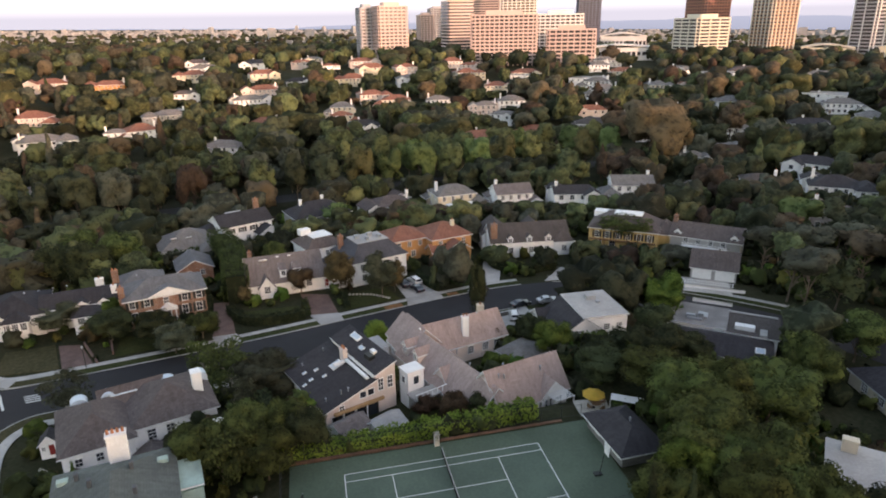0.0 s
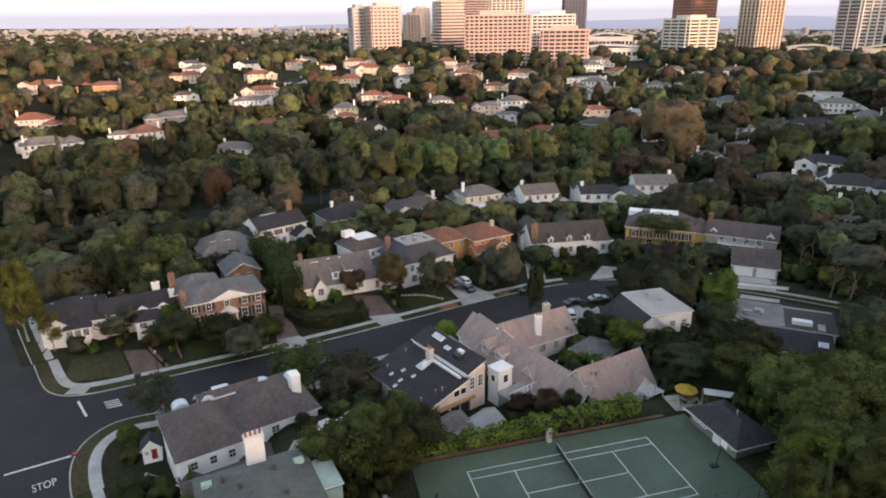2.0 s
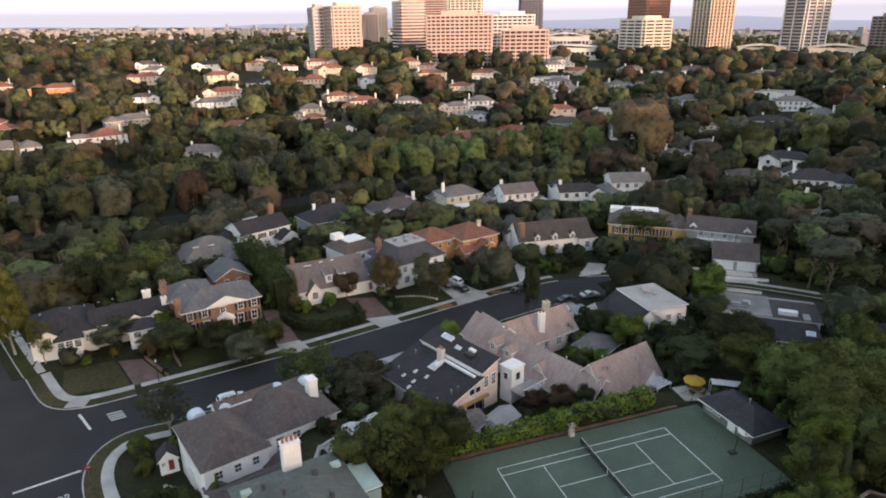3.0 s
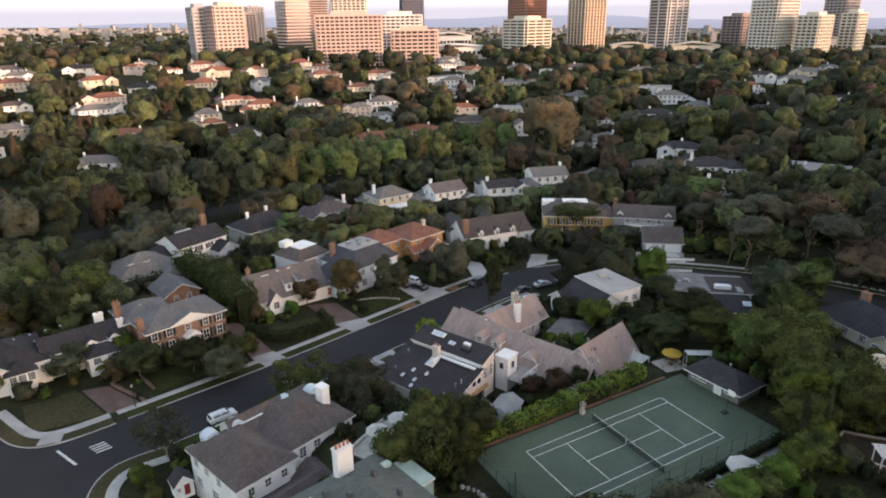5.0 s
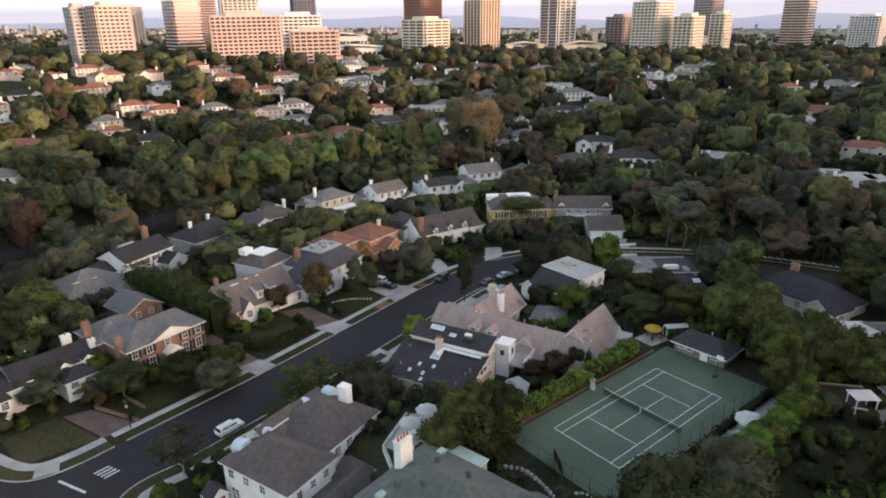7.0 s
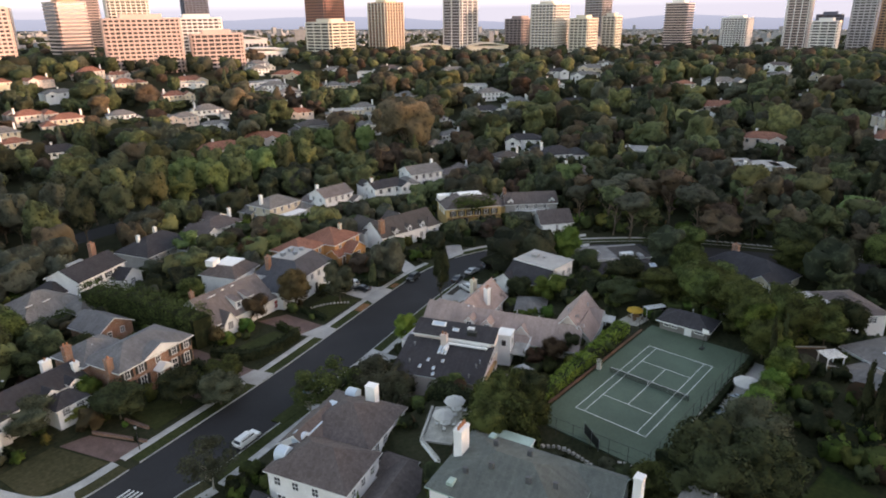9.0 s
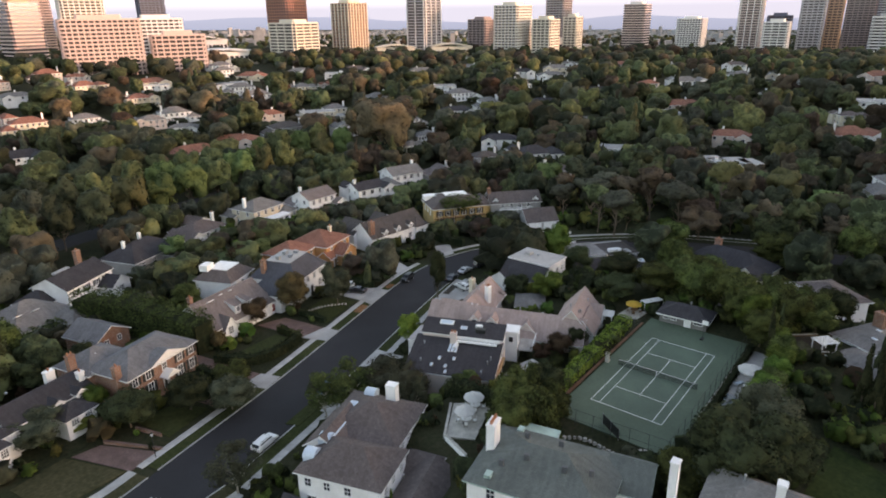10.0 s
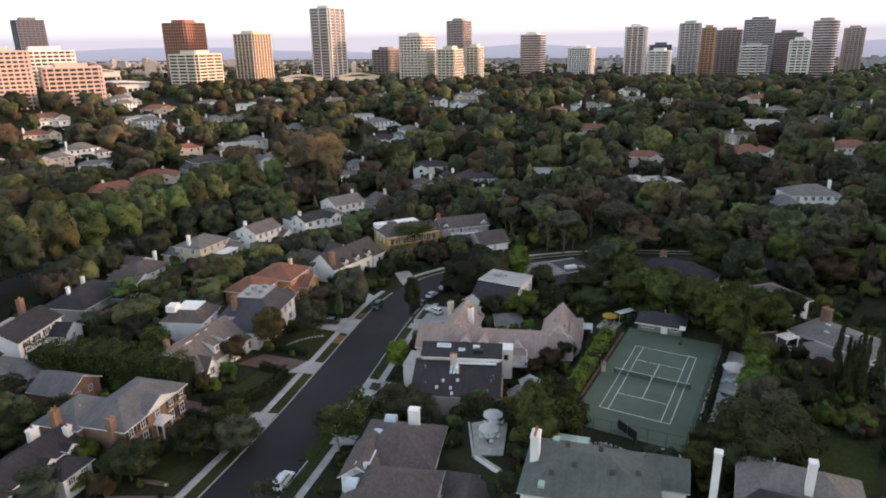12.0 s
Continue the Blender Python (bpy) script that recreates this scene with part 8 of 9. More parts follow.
def car(x, y, rot, kind, paint, colour, label, z=None):
    base = (float(street_z(x, y)) + 0.05) if z is None else z
    root = tagged(empty("car", x, y, base, rot), label, "car")
    prof = SHAPES[kind]
    bm = bmesh.new()
    sides = []
    beltz = 1.08 if kind == "suv" else 0.98
    for s in (-1, 1):
        sides.append([bm.verts.new((px, s * (0.92 if pz <= beltz + 0.02 else 0.92 - 0.42 * (pz - beltz)), pz)) for px, pz in prof])
    n = len(prof)
    bm.faces.new(sides[0])
    bm.faces.new(sides[1][::-1])
    for i in range(n):
        j = (i + 1) % n
        bm.faces.new((sides[0][j], sides[0][i], sides[1][i], sides[1][j]))
    bmesh.ops.recalc_face_normals(bm, faces=bm.faces)
    bmesh.ops.bevel(bm, geom=list(bm.edges), offset=0.05, segments=2, affect="EDGES")
    body = part("body", bm, paint_of(paint, colour), root)
    # glazing: windscreen, rear window and the side windows
    top = [p for p in prof if p[1] > beltz + 0.05]
    front, rear = prof[prof.index(top[-1]) + 1], prof[prof.index(top[0]) - 1]
    for (a, b_), nm in (((top[-1], front), "windscreen"), ((top[0], rear), "rear_window")):
        g = bmesh.new()
        mx, mz = (a[0] + b_[0]) / 2, (a[1] + b_[1]) / 2
        ln = math.hypot(a[0] - b_[0], a[1] - b_[1])
        add_box(g, 0, 0, 0, ln * 0.86, 1.36, 0.03)
        o = part(nm, g, M["glass"], root)
        o.matrix_basis = pose(mx, 0, mz, 0, math.degrees(math.atan2(a[1] - b_[1], b_[0] - a[0])) if b_[0] > a[0] else -math.degrees(math.atan2(a[1] - b_[1], a[0] - b_[0])), 0) @ Matrix.Translation((0, 0, 0.015))
    tz = max(p[1] for p in prof)
    x0, x1 = top[0][0] + 0.15, top[-1][0] + 0.1
    for s in (-1, 1):
        for k in range(2):
            g = bmesh.new()
            add_box(g, x0 + (x1 - x0) * (0.26 + 0.5 * k), s * (0.915 - 0.42 * (tz - beltz) * 0.5), (tz + beltz) / 2 - 0.01, (x1 - x0) * 0.44, 0.05, (tz - beltz) * 0.66)
            part("side_window", g, M["glass"], root)
        for wx in (-1.38, 1.42):
            w = bmesh.new()
            add_tube(w, (wx, s * 0.72, 0.33), (wx, s * 0.95, 0.33), 0.33, 0.33, 18)
            t = part("wheel", w, M["tyre"], root)
            r = bmesh.new()
            add_tube(r, (wx, s * 0.94, 0.33), (wx, s * 0.965, 0.33), 0.2, 0.17, 12)
            part("rim", r, M["metal"], t, "grey alloy rim")
        for lx, lz, mt, nm in ((2.25, 0.72, "lamp_glass", "headlight"), (-2.25, 0.85, "tail_red", "tail_light")):
            g = bmesh.new()
            add_box(g, lx, s * 0.68, lz, 0.1, 0.34, 0.15)
            part(nm, g, M[mt], root)
        g = bmesh.new()
        add_box(g, 0.72 if kind == "sedan" else 0.75, s * 1.0, beltz + 0.04, 0.12, 0.16, 0.12)
        part("mirror", g, paint_of(paint, colour), root)
    for lx in (2.27, -2.27):
        g = bmesh.new()
        add_box(g, lx, 0, 0.5, 0.1, 1.7, 0.16)
        part("bumper", g, M["dark_trim"], root)
    if kind == "suv":
        for s in (-1, 1):
            g = bmesh.new()
            add_tube(g, (-1.6, s * 0.6, 1.78), (0.2, s * 0.6, 1.78), 0.025, 0.025, 6)
            part("roof_rail", g, M["dark_trim"], root)
    return root


car(-43.4, 45.4, 14, "suv", "white", (0.75, 0.75, 0.74), "white estate car parked at the kerb")
car(-27.0, 50.2, 194, "sedan", "blue", (0.02, 0.10, 0.17), "teal-blue saloon car parked at the kerb")
car(22.6, 74.2, 195, "suv", "black", (0.02, 0.022, 0.025), "dark grey car parked at the kerb")
car(-14.2, 45.9, 108, "sedan", "slate", (0.05, 0.055, 0.065), "dark saloon car standing on the drive", gz(-14.2, 45.9) + 0.19)
car(29.6, 65.0, 15, "sedan", "night", (0.012, 0.014, 0.02), "black saloon car parked at the kerb")
car(36.0, 65.6, 2, "sedan", "silver", (0.42, 0.43, 0.44), "silver saloon car parked at the bend")
car(42.0, 64.6, -14, "suv", "grey", (0.09, 0.10, 0.11), "grey car parked at the bend")
car(26.2, 59.0, 78, "suv", "white", (0.75, 0.75, 0.74), "white car standing on the drive", gz(26.2, 59.0) + 0.2)
car(6.3, 82.2, 110, "sedan", "night", (0.012, 0.014, 0.02), "black saloon car standing on the drive", gz(6.3, 82.2) + 0.13)
car(9.2, 83.2, 110, "suv", "white", (0.75, 0.75, 0.74), "white car standing on the drive", gz(9.2, 83.2) + 0.13)
car(9.0, 78.6, 110, "sedan", "night", (0.012, 0.014, 0.02), "black saloon car standing on the drive", gz(9.0, 78.6) + 0.13)


# ---- garden things ----
def parasol(x, y, base, h, r, mat, label, valance=None):
    root = tagged(empty("parasol", x, y, base), label, "parasol")
    bm = bmesh.new()
    add_tube(bm, (0, 0, 0), (0, 0, h), 0.035, 0.03, 8)
    part("pole", bm, M["wood"], root)
    bm = bmesh.new()
    add_tube(bm, (0, 0, 0), (0, 0, 0.12), 0.32, 0.28, 14)
    part("base", bm, M["dark_trim"], root)
    bm = bmesh.new()
    n, rings = 8, []
    for rr_, zz in ((0.12, h), (r * 0.55, h - r * 0.17), (r, h - r * 0.36), (r, h - r * 0.36 - 0.16)):
        ring = []
        for i in range(n * 2):
            k = rr_ * (1.0 if i % 2 == 0 else math.cos(math.pi / n))
            a = math.pi * i / n
            ring.append(bm.verts.new((k * math.cos(a), k * math.sin(a), zz - (0.02 * rr_ if i % 2 else 0))))
        rings.append(ring)
    for a, b in zip(rings, rings[1:]):
        for i in range(2 * n):
            bm.faces.new((b[i], b[(i + 1) % (2 * n)], a[(i + 1) % (2 * n)], a[i]))
    bm.faces.new(rings[0])
    bmesh.ops.solidify(bm, geom=list(bm.faces), thickness=0.015)
    canopy = part("canopy", bm, M[mat], root)
    v = bmesh.new()
    add_tube(v, (0, 0, h - 0.02), (0, 0, h + 0.14), 0.16, 0.03, 8)
    part("vent_cap", v, M[mat], canopy)
    for i in range(n):
        a = 2 * math.pi * i / n
        g = bmesh.new()
        add_tube(g, (0, 0, h - 0.06), (r * 0.97 * math.cos(a), r * 0.97 * math.sin(a), h - r * 0.36 - 0.03), 0.012, 0.01, 5)
        part("rib", g, M["wood"], root)
    if valance:
        g = bmesh.new()
        add_tube(g, (0, 0, h - r * 0.36 - 0.22), (0, 0, h - r * 0.36 - 0.16), r * 0.985, r * 0.985, 16, False)
        part("border", g, M[valance], canopy, "blue border stripe")
    return root


def table(x, y, base, r, mat, label):
    root = tagged(empty("garden_table", x, y, base), label, "table")
    bm = bmesh.new()
    add_tube(bm, (0, 0, 0.70), (0, 0, 0.75), r, r, 20)
    part("tabletop", bm, M[mat], root)
    for i in range(4):
        a = math.pi / 4 + math.pi / 2 * i
        bm = bmesh.new()
        add_tube(bm, (r * 0.75 * math.cos(a), r * 0.75 * math.sin(a), 0), (r * 0.6 * math.cos(a), r * 0.6 * math.sin(a), 0.7), 0.025, 0.025, 6)
        part("leg", bm, M["dark_trim"], root)
    return root


def chair(x, y, base, rot, mat, label):
    root = tagged(empty("garden_chair", x, y, base, rot), label, "chair", group="garden chairs round the tables")
    part("seat", box_bm(0, 0, 0.43, 0.48, 0.48, 0.06), M[mat], root)
    part("backrest", box_bm(0, 0.24, 0.72, 0.48, 0.05, 0.5), M[mat], root)
    for sx in (-0.2, 0.2):
        for sy in (-0.2, 0.2):
            part("leg", box_bm(sx, sy, 0.2, 0.04, 0.04, 0.4), M["dark_trim"], root)
    return root


def lounger(x, y, base, rot):
    root = tagged(empty("sun_lounger", x, y, base, rot), "sun lounger with pale blue cushion beside the pool", "lounger", group="loungers by the pool")
    part("frame", box_bm(0, 0, 0.27, 0.65, 1.9, 0.07), M["trim"], root)
    part("mattress", box_bm(0, -0.25, 0.36, 0.6, 1.3, 0.1), M["skyblue"], root)
    b = part("backrest", box_bm(0, 0, 0, 0.6, 0.65, 0.1), M["skyblue"], root)
    b.matrix_basis = pose(0, 0.65, 0.52, 32, 0, 0)
    for sx in (-0.26, 0.26):
        for sy in (-0.8, 0.8):
            part("leg", box_bm(sx, sy, 0.12, 0.05, 0.05, 0.24), M["trim"], root)


M["cloth_yellow"] = noisy("yellow_canvas", (0.78, 0.50, 0.10), 0.85, 1.0, 14, 0.12, 0.05)
M["cloth_white"] = noisy("white_canvas", (0.80, 0.79, 0.77), 0.85, 1.0, 14, 0.08, 0.05)
M["water"] = glassy("pool_water", (0.02, 0.05, 0.055), 0.05)
for px, py, r, mat, words in ((-23.8, 18.9, 1.6, "cloth_white", "white canvas parasol on the stone terrace"), (-27.4, 17.9, 1.6, "cloth_white", "white canvas parasol on the stone terrace")):
    b = gz(px, py) + 0.25
    parasol(px, py, b, 2.9, r, mat, words)
    table(px + 0.5, py + 0.1, b, 0.8, "trim", "round white garden table under a parasol")
    for i in range(4):
        a = 0.6 + i * math.pi / 2
        chair(px + 0.5 + 1.25 * math.cos(a), py + 0.1 + 1.25 * math.sin(a), b, math.degrees(a) - 90, "trim", "white garden chair on the terrace")
b = gz(23.0, 13.7) + 0.15
parasol(23.0, 13.7, b, 2.75, 1.6, "cloth_yellow", "golden yellow canvas parasol over a table")
table(23.5, 13.7, b, 0.75, "wood", "round wooden garden table under the yellow parasol")
for i in range(4):
    a = 0.3 + i * math.pi / 2
    chair(23.5 + 1.2 * math.cos(a), 13.7 + 1.2 * math.sin(a), b, math.degrees(a) - 90, "wood", "brown wooden garden chair")
b = gz(6.4, -12.4) + 0.12
parasol(6.4, -12.4, b, 3.2, 2.0, "cloth_white", "large white parasol with blue border by the pool", "skyblue")
for lx, ly, lr in ((5.0, -11.2, 60), (5.6, -12.4, 60), (5.2, -13.6, 60), (9.0, -11.6, 80)):
    lounger(lx, ly, gz(lx, ly) + 0.12, lr)

pool = tagged(empty("swimming_pool", -1.4, -11.5, gz(-1.4, -11.5) + 0.13, 1), "small dark garden pool with pale stone rim", "pool")
part("water", box_bm(0, 0, 0.03, 6.8, 2.6, 0.04), M["water"], pool, "still dark water")
for cx, cy, sx, sy in ((0, -1.5, 7.6, 0.4), (0, 1.5, 7.6, 0.4), (-3.6, 0, 0.4, 2.6), (3.6, 0, 0.4, 2.6)):
    part("rim", box_bm(cx, cy, 0.05, sx, sy, 0.1), M["stone"], pool)

pond = tagged(empty("garden_pond", -20.6, -6.6, gz(-20.6, -6.6) + 0.1), "stone-ringed round garden pond", "pond")
bm = bmesh.new()
add_tube(bm, (0, 0, -0.05), (0, 0, 0.1), 2.1, 2.1, 24)
part("water", bm, M["water"], pond, "dark still water")
rs = random.Random(5)
for i in range(20):
    a = 2 * math.pi * i / 20
    bm = bmesh.new()
    add_box(bm, 2.35 * math.cos(a), 2.35 * math.sin(a), 0.14, rs.uniform(0.45, 0.6), rs.uniform(0.55, 0.72), rs.uniform(0.3, 0.42), math.degrees(a), 0.8)
    part("stone", bm, M["stone"], pond)

edging = tagged(empty("stone_edging", -20, 0, 0), "line of rough pale edging stones in a garden bed", "garden edging")
run = resample([(-22, 4.5), (-20.6, 2.6), (-20.9, -1.0), (-21.6, -3.9)], 0.75)
for i, (ex, ey) in enumerate(run):
    bm = bmesh.new()
    add_box(bm, 0, 0, 0, rs.uniform(0.4, 0.62), rs.uniform(0.4, 0.6), 0.4, rs.uniform(0, 90), 0.75)
    o = part("stone", bm, M["stone"], edging)
    o.matrix_basis = pose(ex + 20, ey, gz(ex, ey) + 0.15)
for pts in ([(-6.5, 79.5), (-1.5, 78.6), (2.0, 75.4)], [(-9.4, 16.5), (-4, 14.5), (0.5, 13.8)]):
    run = resample(pts, 0.8)
    ed = tagged(empty("stone_edging", pts[0][0], pts[0][1], 0), "line of rough pale edging stones in a garden bed", "garden edging")
    for ex, ey in run:
        bm = bmesh.new()
        add_box(bm, 0, 0, 0, rs.uniform(0.4, 0.62), rs.uniform(0.4, 0.6), 0.45, rs.uniform(0, 90), 0.75)
        o = part("stone", bm, M["stone"], ed)
        o.matrix_basis = pose(ex - pts[0][0], ey - pts[0][1], gz(ex, ey) + 0.2)

# planted stone pillar where the net meets the hedge
pillar = tagged(empty("garden_pillar", -0.3, 8.3, gz(0, 8.3)), "pale ivy-grown stone pillar at the court's edge", "pillar")
part("shaft", box_bm(0, 0, 0.8, 0.6, 0.6, 1.6), M["stone"], pillar)
part("cap", box_bm(0, 0, 1.66, 0.75, 0.75, 0.14), M["stone"], pillar)
q, soft = leaf_quads(np.random.default_rng(3), lobes_of("round", np.random.default_rng(4)), 260, 0.12)
iv = new("ivy", mesh_from_quads("ivy", q * np.array([0.55, 0.55, 0.75]) + np.array([0, 0, 1.3]), soft))
iv.data.materials.append(M["leaf"])
iv.parent = pillar

# the screen at the near end of the court
screen_ = tagged(empty("windscreen", -17.6, -0.4, gz(-17.6, -0.4), 58), "dark green tennis windscreen panel on posts", "screen")
part("cloth", box_bm(0, 0, 0.95, 4.0, 0.05, 1.5), M["dark_trim"], screen_)
for k in (-2, 0, 2):
    bm = bmesh.new()
    add_tube(bm, (k, 0.05, 0), (k, 0.05, 1.9), 0.03, 0.03, 6)
    part("post", bm, M["metal"], screen_)

hoop = tagged(empty("basketball_hoop", 17.6, -1.8, gz(17.6, -1.8), 180), "free-standing basketball hoop by the hut", "basketball hoop")
bm = bmesh.new()
add_tube(bm, (0.9, 0, 0.1), (0.5, 0, 2.6), 0.05, 0.05, 8)
part("pole", bm, M["dark_trim"], hoop)
part("base", box_bm(1.1, 0, 0.12, 0.9, 0.6, 0.24), M["dark_trim"], hoop)
part("backboard", box_bm(0.2, 0, 2.9, 0.05, 1.1, 0.75), M["trim"], hoop)
bm = bmesh.new()
for i in range(14):
    a, c = 2 * math.pi * i / 14, 2 * math.pi * (i + 1) / 14
    add_tube(bm, (-0.1 + 0.23 * math.cos(a), 0.23 * math.sin(a), 2.7), (-0.1 + 0.23 * math.cos(c), 0.23 * math.sin(c), 2.7), 0.012, 0.012, 5, False)
part("ring", bm, M["clay"], hoop)

awning = tagged(empty("awning", 26.9, 11.5, gz(26.9, 11.5), -32), "white flat canvas awning on thin posts", "awning")
part("canopy", box_bm(0, 0, 2.2, 4.2, 1.6, 0.08), M["cloth_white"], awning)
for sx in (-2.2, 2.2):
    for sy in (-0.7, 0.7):
        part("post", box_bm(sx, sy, 1.1, 0.07, 0.07, 2.2), M["trim"], awning)
# white pergola by the lower terrace
perg = tagged(empty("pergola", 23.6, -19.6, gz(22.0, -21.2), -40), "white slatted garden pergola", "pergola")
for sx in (-1.4, 1.4):
    for sy in (-1.1, 1.1):
        part("post", box_bm(sx, sy, 1.1, 0.14, 0.14, 2.2), M["trim"], perg)
    part("beam", box_bm(sx, 0, 2.27, 0.12, 2.8, 0.16), M["trim"], perg)
for i in range(10):
    part("slat", box_bm(0, -1.3 + i * 0.29, 2.4, 3.4, 0.1, 0.1), M["trim"], perg)

# street sign
sign = tagged(empty("stop_sign", -62.2, 30.4, gz(-62.2, 30.4), 22), "red octagonal stop sign on a thin post", "road sign")
bm = bmesh.new()
add_tube(bm, (0, 0, 0), (0, 0, 2.9), 0.03, 0.03, 6)
part("post", bm, M["metal"], sign)
bm = bmesh.new()
add_tube(bm, (0, -0.05, 2.5), (0, -0.08, 2.5), 0.41, 0.41, 8)
bmesh.ops.rotate(bm, verts=bm.verts, cent=(0, 0, 2.5), matrix=Matrix.Rotation(radians(22.5), 3, "Y"))
plate = part("plate", bm, M["door_red"], sign, "red octagonal plate")
me = flat_text("STOP", 0.26, "lettering")
me.materials.append(M["trim"])
lt = new("lettering", me)
lt.parent = plate
lt.matrix_basis = pose(0, -0.085, 2.5, 90, 0, 0)


def street_lamp(x, y, rot, h=6.5):
    root = tagged(empty("street_lamp", x, y, gz(x, y), rot), "slim dark street lamp post with small lantern", "street lamp")
    bm = bmesh.new()
    add_tube(bm, (0, 0, -0.1), (0, 0, h), 0.09, 0.05, 8)
    part("post", bm, M["dark_trim"], root)
    bm = bmesh.new()
    add_tube(bm, (0, 0, h), (0, 0, h + 0.5), 0.14, 0.22, 8)
    part("lantern", bm, M["lamp_glass"], root)
    bm = bmesh.new()
    add_tube(bm, (0, 0, h + 0.5), (0, 0, h + 0.7), 0.26, 0.05, 8)
    part("cap", bm, M["dark_trim"], root)


street_lamp(-55.6, 56.3, 0, 4.0)


# low garden walls
def garden_wall(a, b, h, th, mat, label):
    o = tagged(empty("garden_wall", *a, gz(*a), math.degrees(math.atan2(b[1] - a[1], b[0] - a[0]))), label, "wall")
    ln = math.hypot(b[0] - a[0], b[1] - a[1])
    part("wall_body", box_bm(ln / 2, 0, h / 2 - 0.4, ln, th, h + 0.8), M[mat], o)
    part("coping", box_bm(ln / 2, 0, h + 0.04, ln + 0.06, th + 0.1, 0.09), M["stone" if mat != "brick" else "paver"], o)


for a, b, hh, mt, words in (
    ((-58.8, 66.4), (-54.0, 57.4), 0.6, "brick", "low brick wall beside the forecourt"), ((-53.8, 66.0), (-52.2, 60.8), 0.6, "brick", "low brick wall beside the forecourt"),
    ((67.2, 65.6), (79.4, 57.4), 0.9, "white", "low white wall in front of the garage"), ((66.4, 57.2), (72.6, 52.2), 0.8, "white", "low white wall along the pavement"),
    ((-31.6, 18.4), (-24.6, 22.7), 0.5, "white", "white terrace wall"), ((-31.8, 18.0), (-33.6, 13.0), 0.9, "white", "white garden wall"),
    ((16, -9.3), (-8, -9.4), 0.3, "concrete", "low concrete edge between court and pool terrace"), ((-52.0, 24.0), (-46.5, 20.0), 1.6, "white", "white garden wall beside the house"),
    ((20.2, -14.2), (25.4, -12.9), 0.5, "wood", "low timber edge of the terrace"), ((25.4, -12.9), (29.4, -17.7), 0.5, "wood", "low timber edge of the terrace"), ((20.2, -14.2), (23.5, -20.5), 0.5, "wood", "low timber edge of the terrace"),
    ((54, 68.9), (60, 66.4), 1.0, "white", "white wall beside the pavement"),
):
    garden_wall(a, b, hh, 0.25, mt, words)

picket = tagged(empty("picket_fence", 67, 66.6, gz(67, 66.6), -34), "white picket fence in front of the garage", "fence")
for i in range(26):
    part("picket", box_bm(0.25 + i * 0.5, 0.6, 1.3, 0.16, 0.06, 1.0), M["trim"], picket)
for zz in (1.0, 1.6):
    part("rail", box_bm(6.6, 0.65, zz, 13.0, 0.05, 0.09), M["trim"], picket)

tramp = tagged(empty("trampoline", 30.2, 0.2, gz(30.2, 0.2)), "round black garden trampoline", "trampoline")
bm = bmesh.new()
add_tube(bm, (0, 0, 0.82), (0, 0, 0.86), 1.7, 1.7, 24)
part("mat", bm, M["dark_trim"], tramp)
for i in range(6):
    a = math.pi / 3 * i
    bm = bmesh.new()
    add_tube(bm, (1.65 * math.cos(a), 1.65 * math.sin(a), 0), (1.65 * math.cos(a), 1.65 * math.sin(a), 0.82), 0.03, 0.03, 6)
    part("leg", bm, M["metal"], tramp)

# creeper over the golden house
q, soft = leaf_quads(np.random.default_rng(8), lobes_of("broad", np.random.default_rng(9)), 3200, 0.05)
cr = tagged(new("creeper", mesh_from_quads("creeper", q * np.array([8.2, 4.6, 2.2]), soft)), "dense dark creeper over the eaves of the golden house", "creeper", kind="stuff")
cr.data.materials.append(M["leaf"])
cr.matrix_basis = pose(67.2, 91.0, -1.4, 0, 0, -34)

# tall street trees of the street behind, in two rows
rs = random.Random(21)
for li, side in ((2, 1), (2, -1)):
    ln = LINES[2]
    nn_ = normals2(ln)
    acc = 0
    for i in range(8, len(ln) - 12, 3):
        px, py = ln[i] + nn_[i] * side * 8.2
        if not (-140 < px < 118) or any((px - a) ** 2 + (py - b) ** 2 < 36 for a, b, _ in PLANTED):
            continue
        tree(float(px), float(py), rs.uniform(16, 20), rs.uniform(5.2, 6.6), rs.choice(("oval", "round", "oval")), rs.choice(("leaf_yellow", "leaf_bright", "leaf_yellow", "leaf", "leaf_yellow", "leaf_bright") if px > 0 else ("leaf", "leaf_dark", "leaf", "leaf_olive", "leaf_dark", "leaf_rust")))
tree(-83.0, 76.4, 17.0, 4.8, "oval", "leaf_yellow", "pale_bark")
tree(-76.5, 70.5, 9.0, 2.6, "loose", "leaf_yellow", "pale_bark")
tree(123.0, 179.5, 29.0, 14.0, "round", "leaf_rust")
tree(136.0, 184.0, 21.0, 8.5, "oval", "leaf_rust")
tree(140.0, 306.0, 24.0, 8.5, "cone", "leaf_rust")
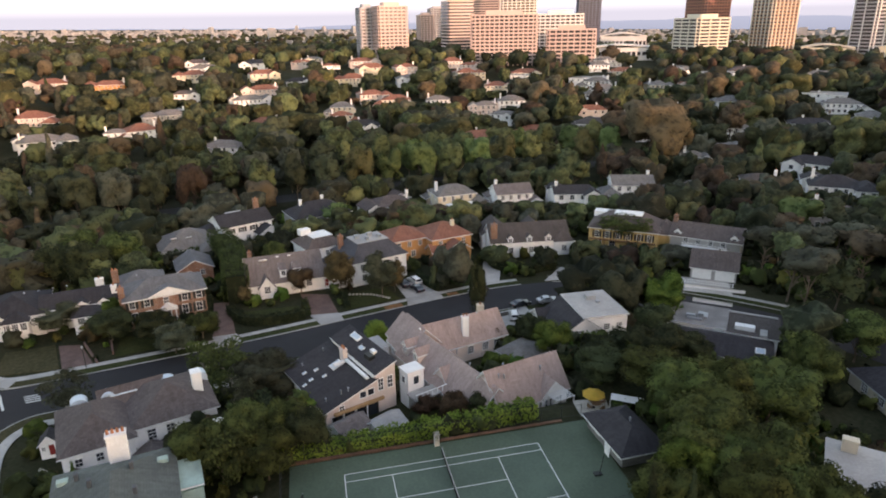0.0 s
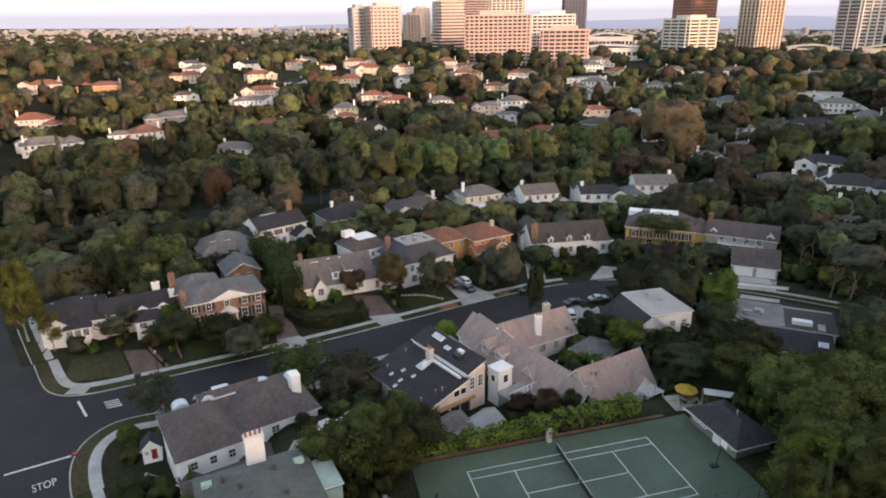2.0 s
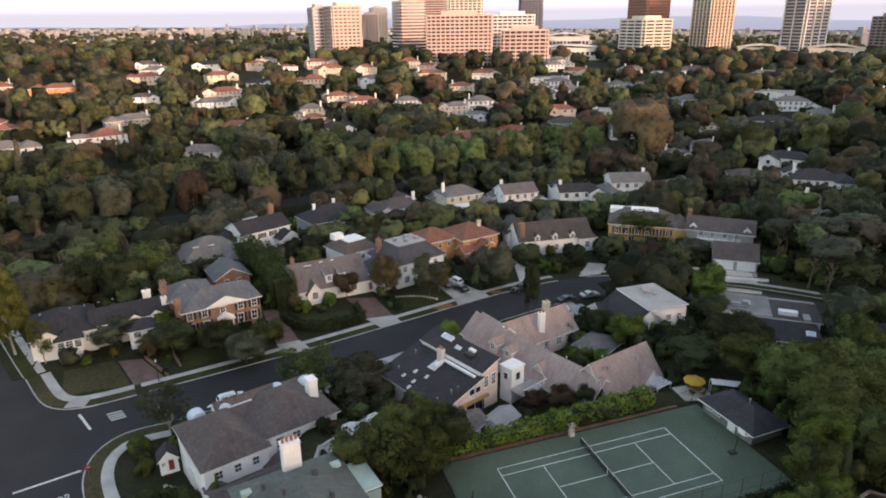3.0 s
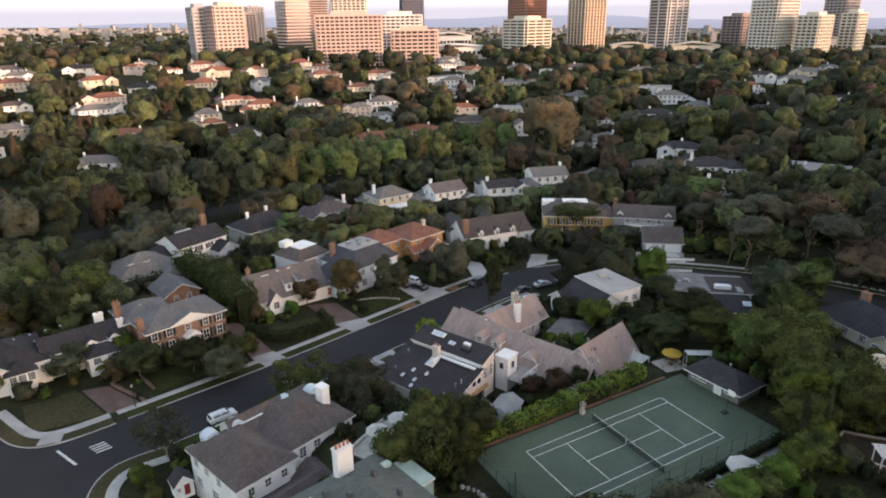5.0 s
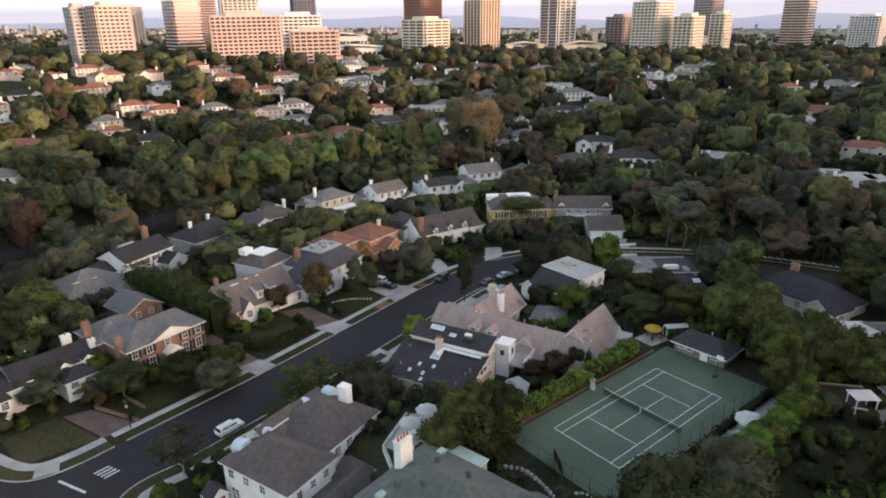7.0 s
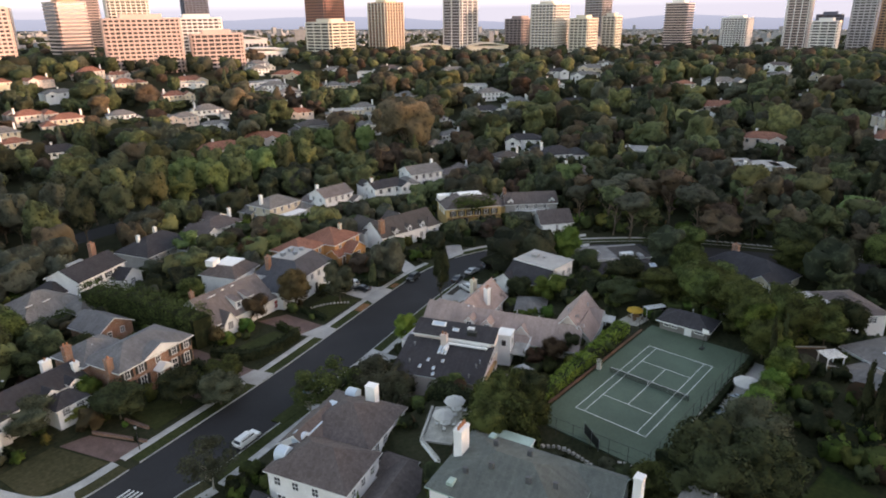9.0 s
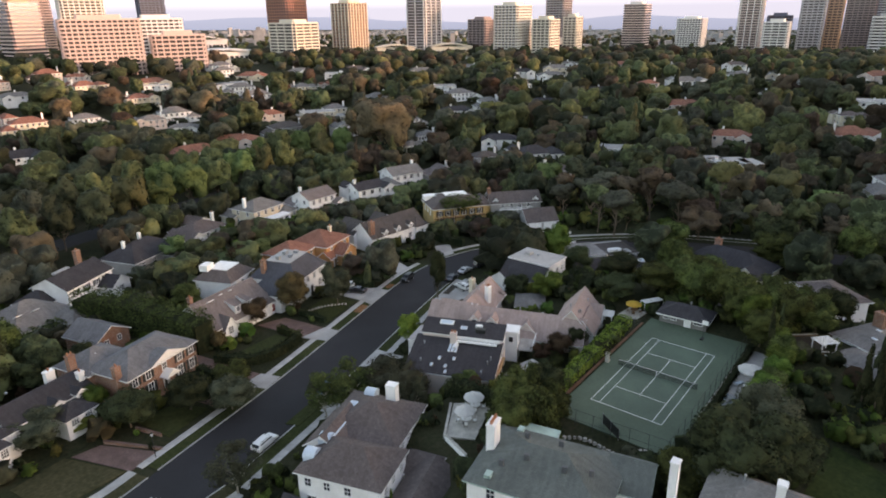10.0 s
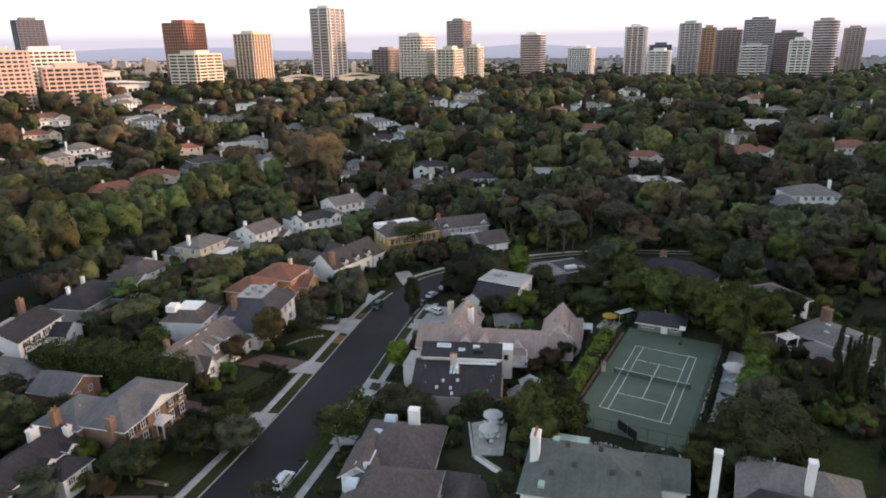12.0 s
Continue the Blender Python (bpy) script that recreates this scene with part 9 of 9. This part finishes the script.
# garden trees that close the views between the houses
for tx, ty, th_, tr_, tk, tl in (
    (-52, 88, 8, 4, "round", "leaf_dark"), (-58, 92, 9, 4.5, "round", "leaf_dark"), (-66, 98, 12.5, 6.2, "round", "leaf_dark"), (-61, 106, 12, 6, "round", "leaf"), (-74, 104, 12, 6, "round", "leaf_dark"), (-72, 114, 12, 6, "round", "leaf"), (-24, 100, 8, 4, "oval", "leaf"), (-28, 108, 8, 4, "round", "leaf_dark"),
    (-2, 112, 9, 4, "loose", "leaf_rust"), (8, 116, 7, 4, "round", "leaf_bright"), (28, 114, 8, 4, "round", "leaf_dark"), (54, 108, 8, 4, "round", "leaf_dark"), (60, 78, 5, 3, "round", "leaf_dark"), (4, 79.5, 7.5, 3.2, "oval", "leaf_rust"),
    (90, 66, 12, 6, "umbrella", "leaf_olive"), (99, 72, 13, 6, "umbrella", "leaf_rust"), (108, 60, 13, 6, "umbrella", "leaf_olive"), (38, 24, 7, 5, "broad", "leaf_dark"), (46, 38, 7, 4, "round", "leaf_dark"),
    (31, -12, 8, 3.6, "round", "leaf"), (34.5, -15, 8, 3.6, "round", "leaf"), (38, -18.6, 8, 3.6, "round", "leaf_dark"), (21.6, -27.9, 9, 1.2, "cypress", "leaf_dark"), (15.4, -30.1, 9, 1.2, "cypress", "leaf_dark"), (18, -31, 10, 1.2, "cypress", "leaf_dark"),
    (-20.6, 7.6, 7, 3.3, "round", "leaf"), (-28.3, 9.4, 8, 3.6, "round", "leaf"), (-9.6, -14.6, 5, 2.4, "round", "leaf"), (-6, -15.4, 5, 2.4, "round", "leaf_bright"), (-2.4, -15.6, 5, 2.5, "oval", "leaf"), (1.2, -15.6, 5.2, 2.5, "round", "leaf_bright"), (4.8, -15.6, 5, 2.4, "round", "leaf"), (8.4, -15.4, 5.2, 2.5, "oval", "leaf_bright"), (12, -15.4, 5, 2.5, "round", "leaf_bright"), (15.6, -15, 5.2, 2.5, "round", "leaf"), (19, -13.4, 5, 2.4, "round", "leaf_bright"), (22.4, -11.8, 5, 2.4, "round", "leaf"),
    (-44.8, 16.5, 6.5, 0.9, "cypress", "leaf_bright"), (-9, -18, 9, 5, "round", "leaf_olive"),
):
    tree(tx, ty, th_, tr_, tk, tl)

# trees that overhang the far bend of the street
rs = random.Random(44)
bend = LINES[0][(LINES[0][:, 0] > 62) & (LINES[0][:, 1] > -50)]
bn = normals2(bend)
for i in range(0, len(bend), 3):
    for side, off in ((-1, 8.6), (1, 11.5)):
        px, py = bend[i] + bn[i] * side * (off + rs.uniform(-0.6, 1.5))
        if in_plan(px, py, 3.0) or in_plot(px, py, 1.0) or any((px - a) ** 2 + (py - b) ** 2 < 20 for a, b, _ in PLANTED):
            continue
        if side == -1 and px < 74:
            continue
        tree(float(px), float(py), rs.uniform(8.5, 12.5), rs.uniform(4.6, 6.0), rs.choice(("broad", "round", "loose", "round")), rs.choice(("leaf", "leaf_olive", "leaf_rust", "leaf_dark", "leaf")))


# ---- pavement slabs, one by one ----
for k, (walkway, line, side) in enumerate(PAVES[:3]):
    fine = resample(line[::2], 1.62) if len(line) > 6 else line
    fn = normals2(fine)
    me = bpy.data.meshes.new("slab")
    bm = bmesh.new()
    add_box(bm, 0, 0, 0, 1.56, 1.3, 0.05)
    bmesh.ops.bevel(bm, geom=[e for e in bm.edges if all(v.co.z > 0 for v in e.verts)], offset=0.02, segments=1, affect="EDGES")
    bm.to_mesh(me)
    bm.free()
    me.materials.append(M["concrete"])
    for p, q in list(zip(fine, fn))[:100]:
        c = p + q * side * 8.78
        ang = math.degrees(math.atan2(-q[0], q[1]))
        ob = bpy.data.objects.new("slab", me)
        scene.collection.objects.link(ob)
        ob.parent = walkway
        ob.matrix_basis = pose(c[0], c[1], float(street_z(p[0], p[1])) + 0.148, 0, 0.55 * math.cos(radians(ang)), ang)
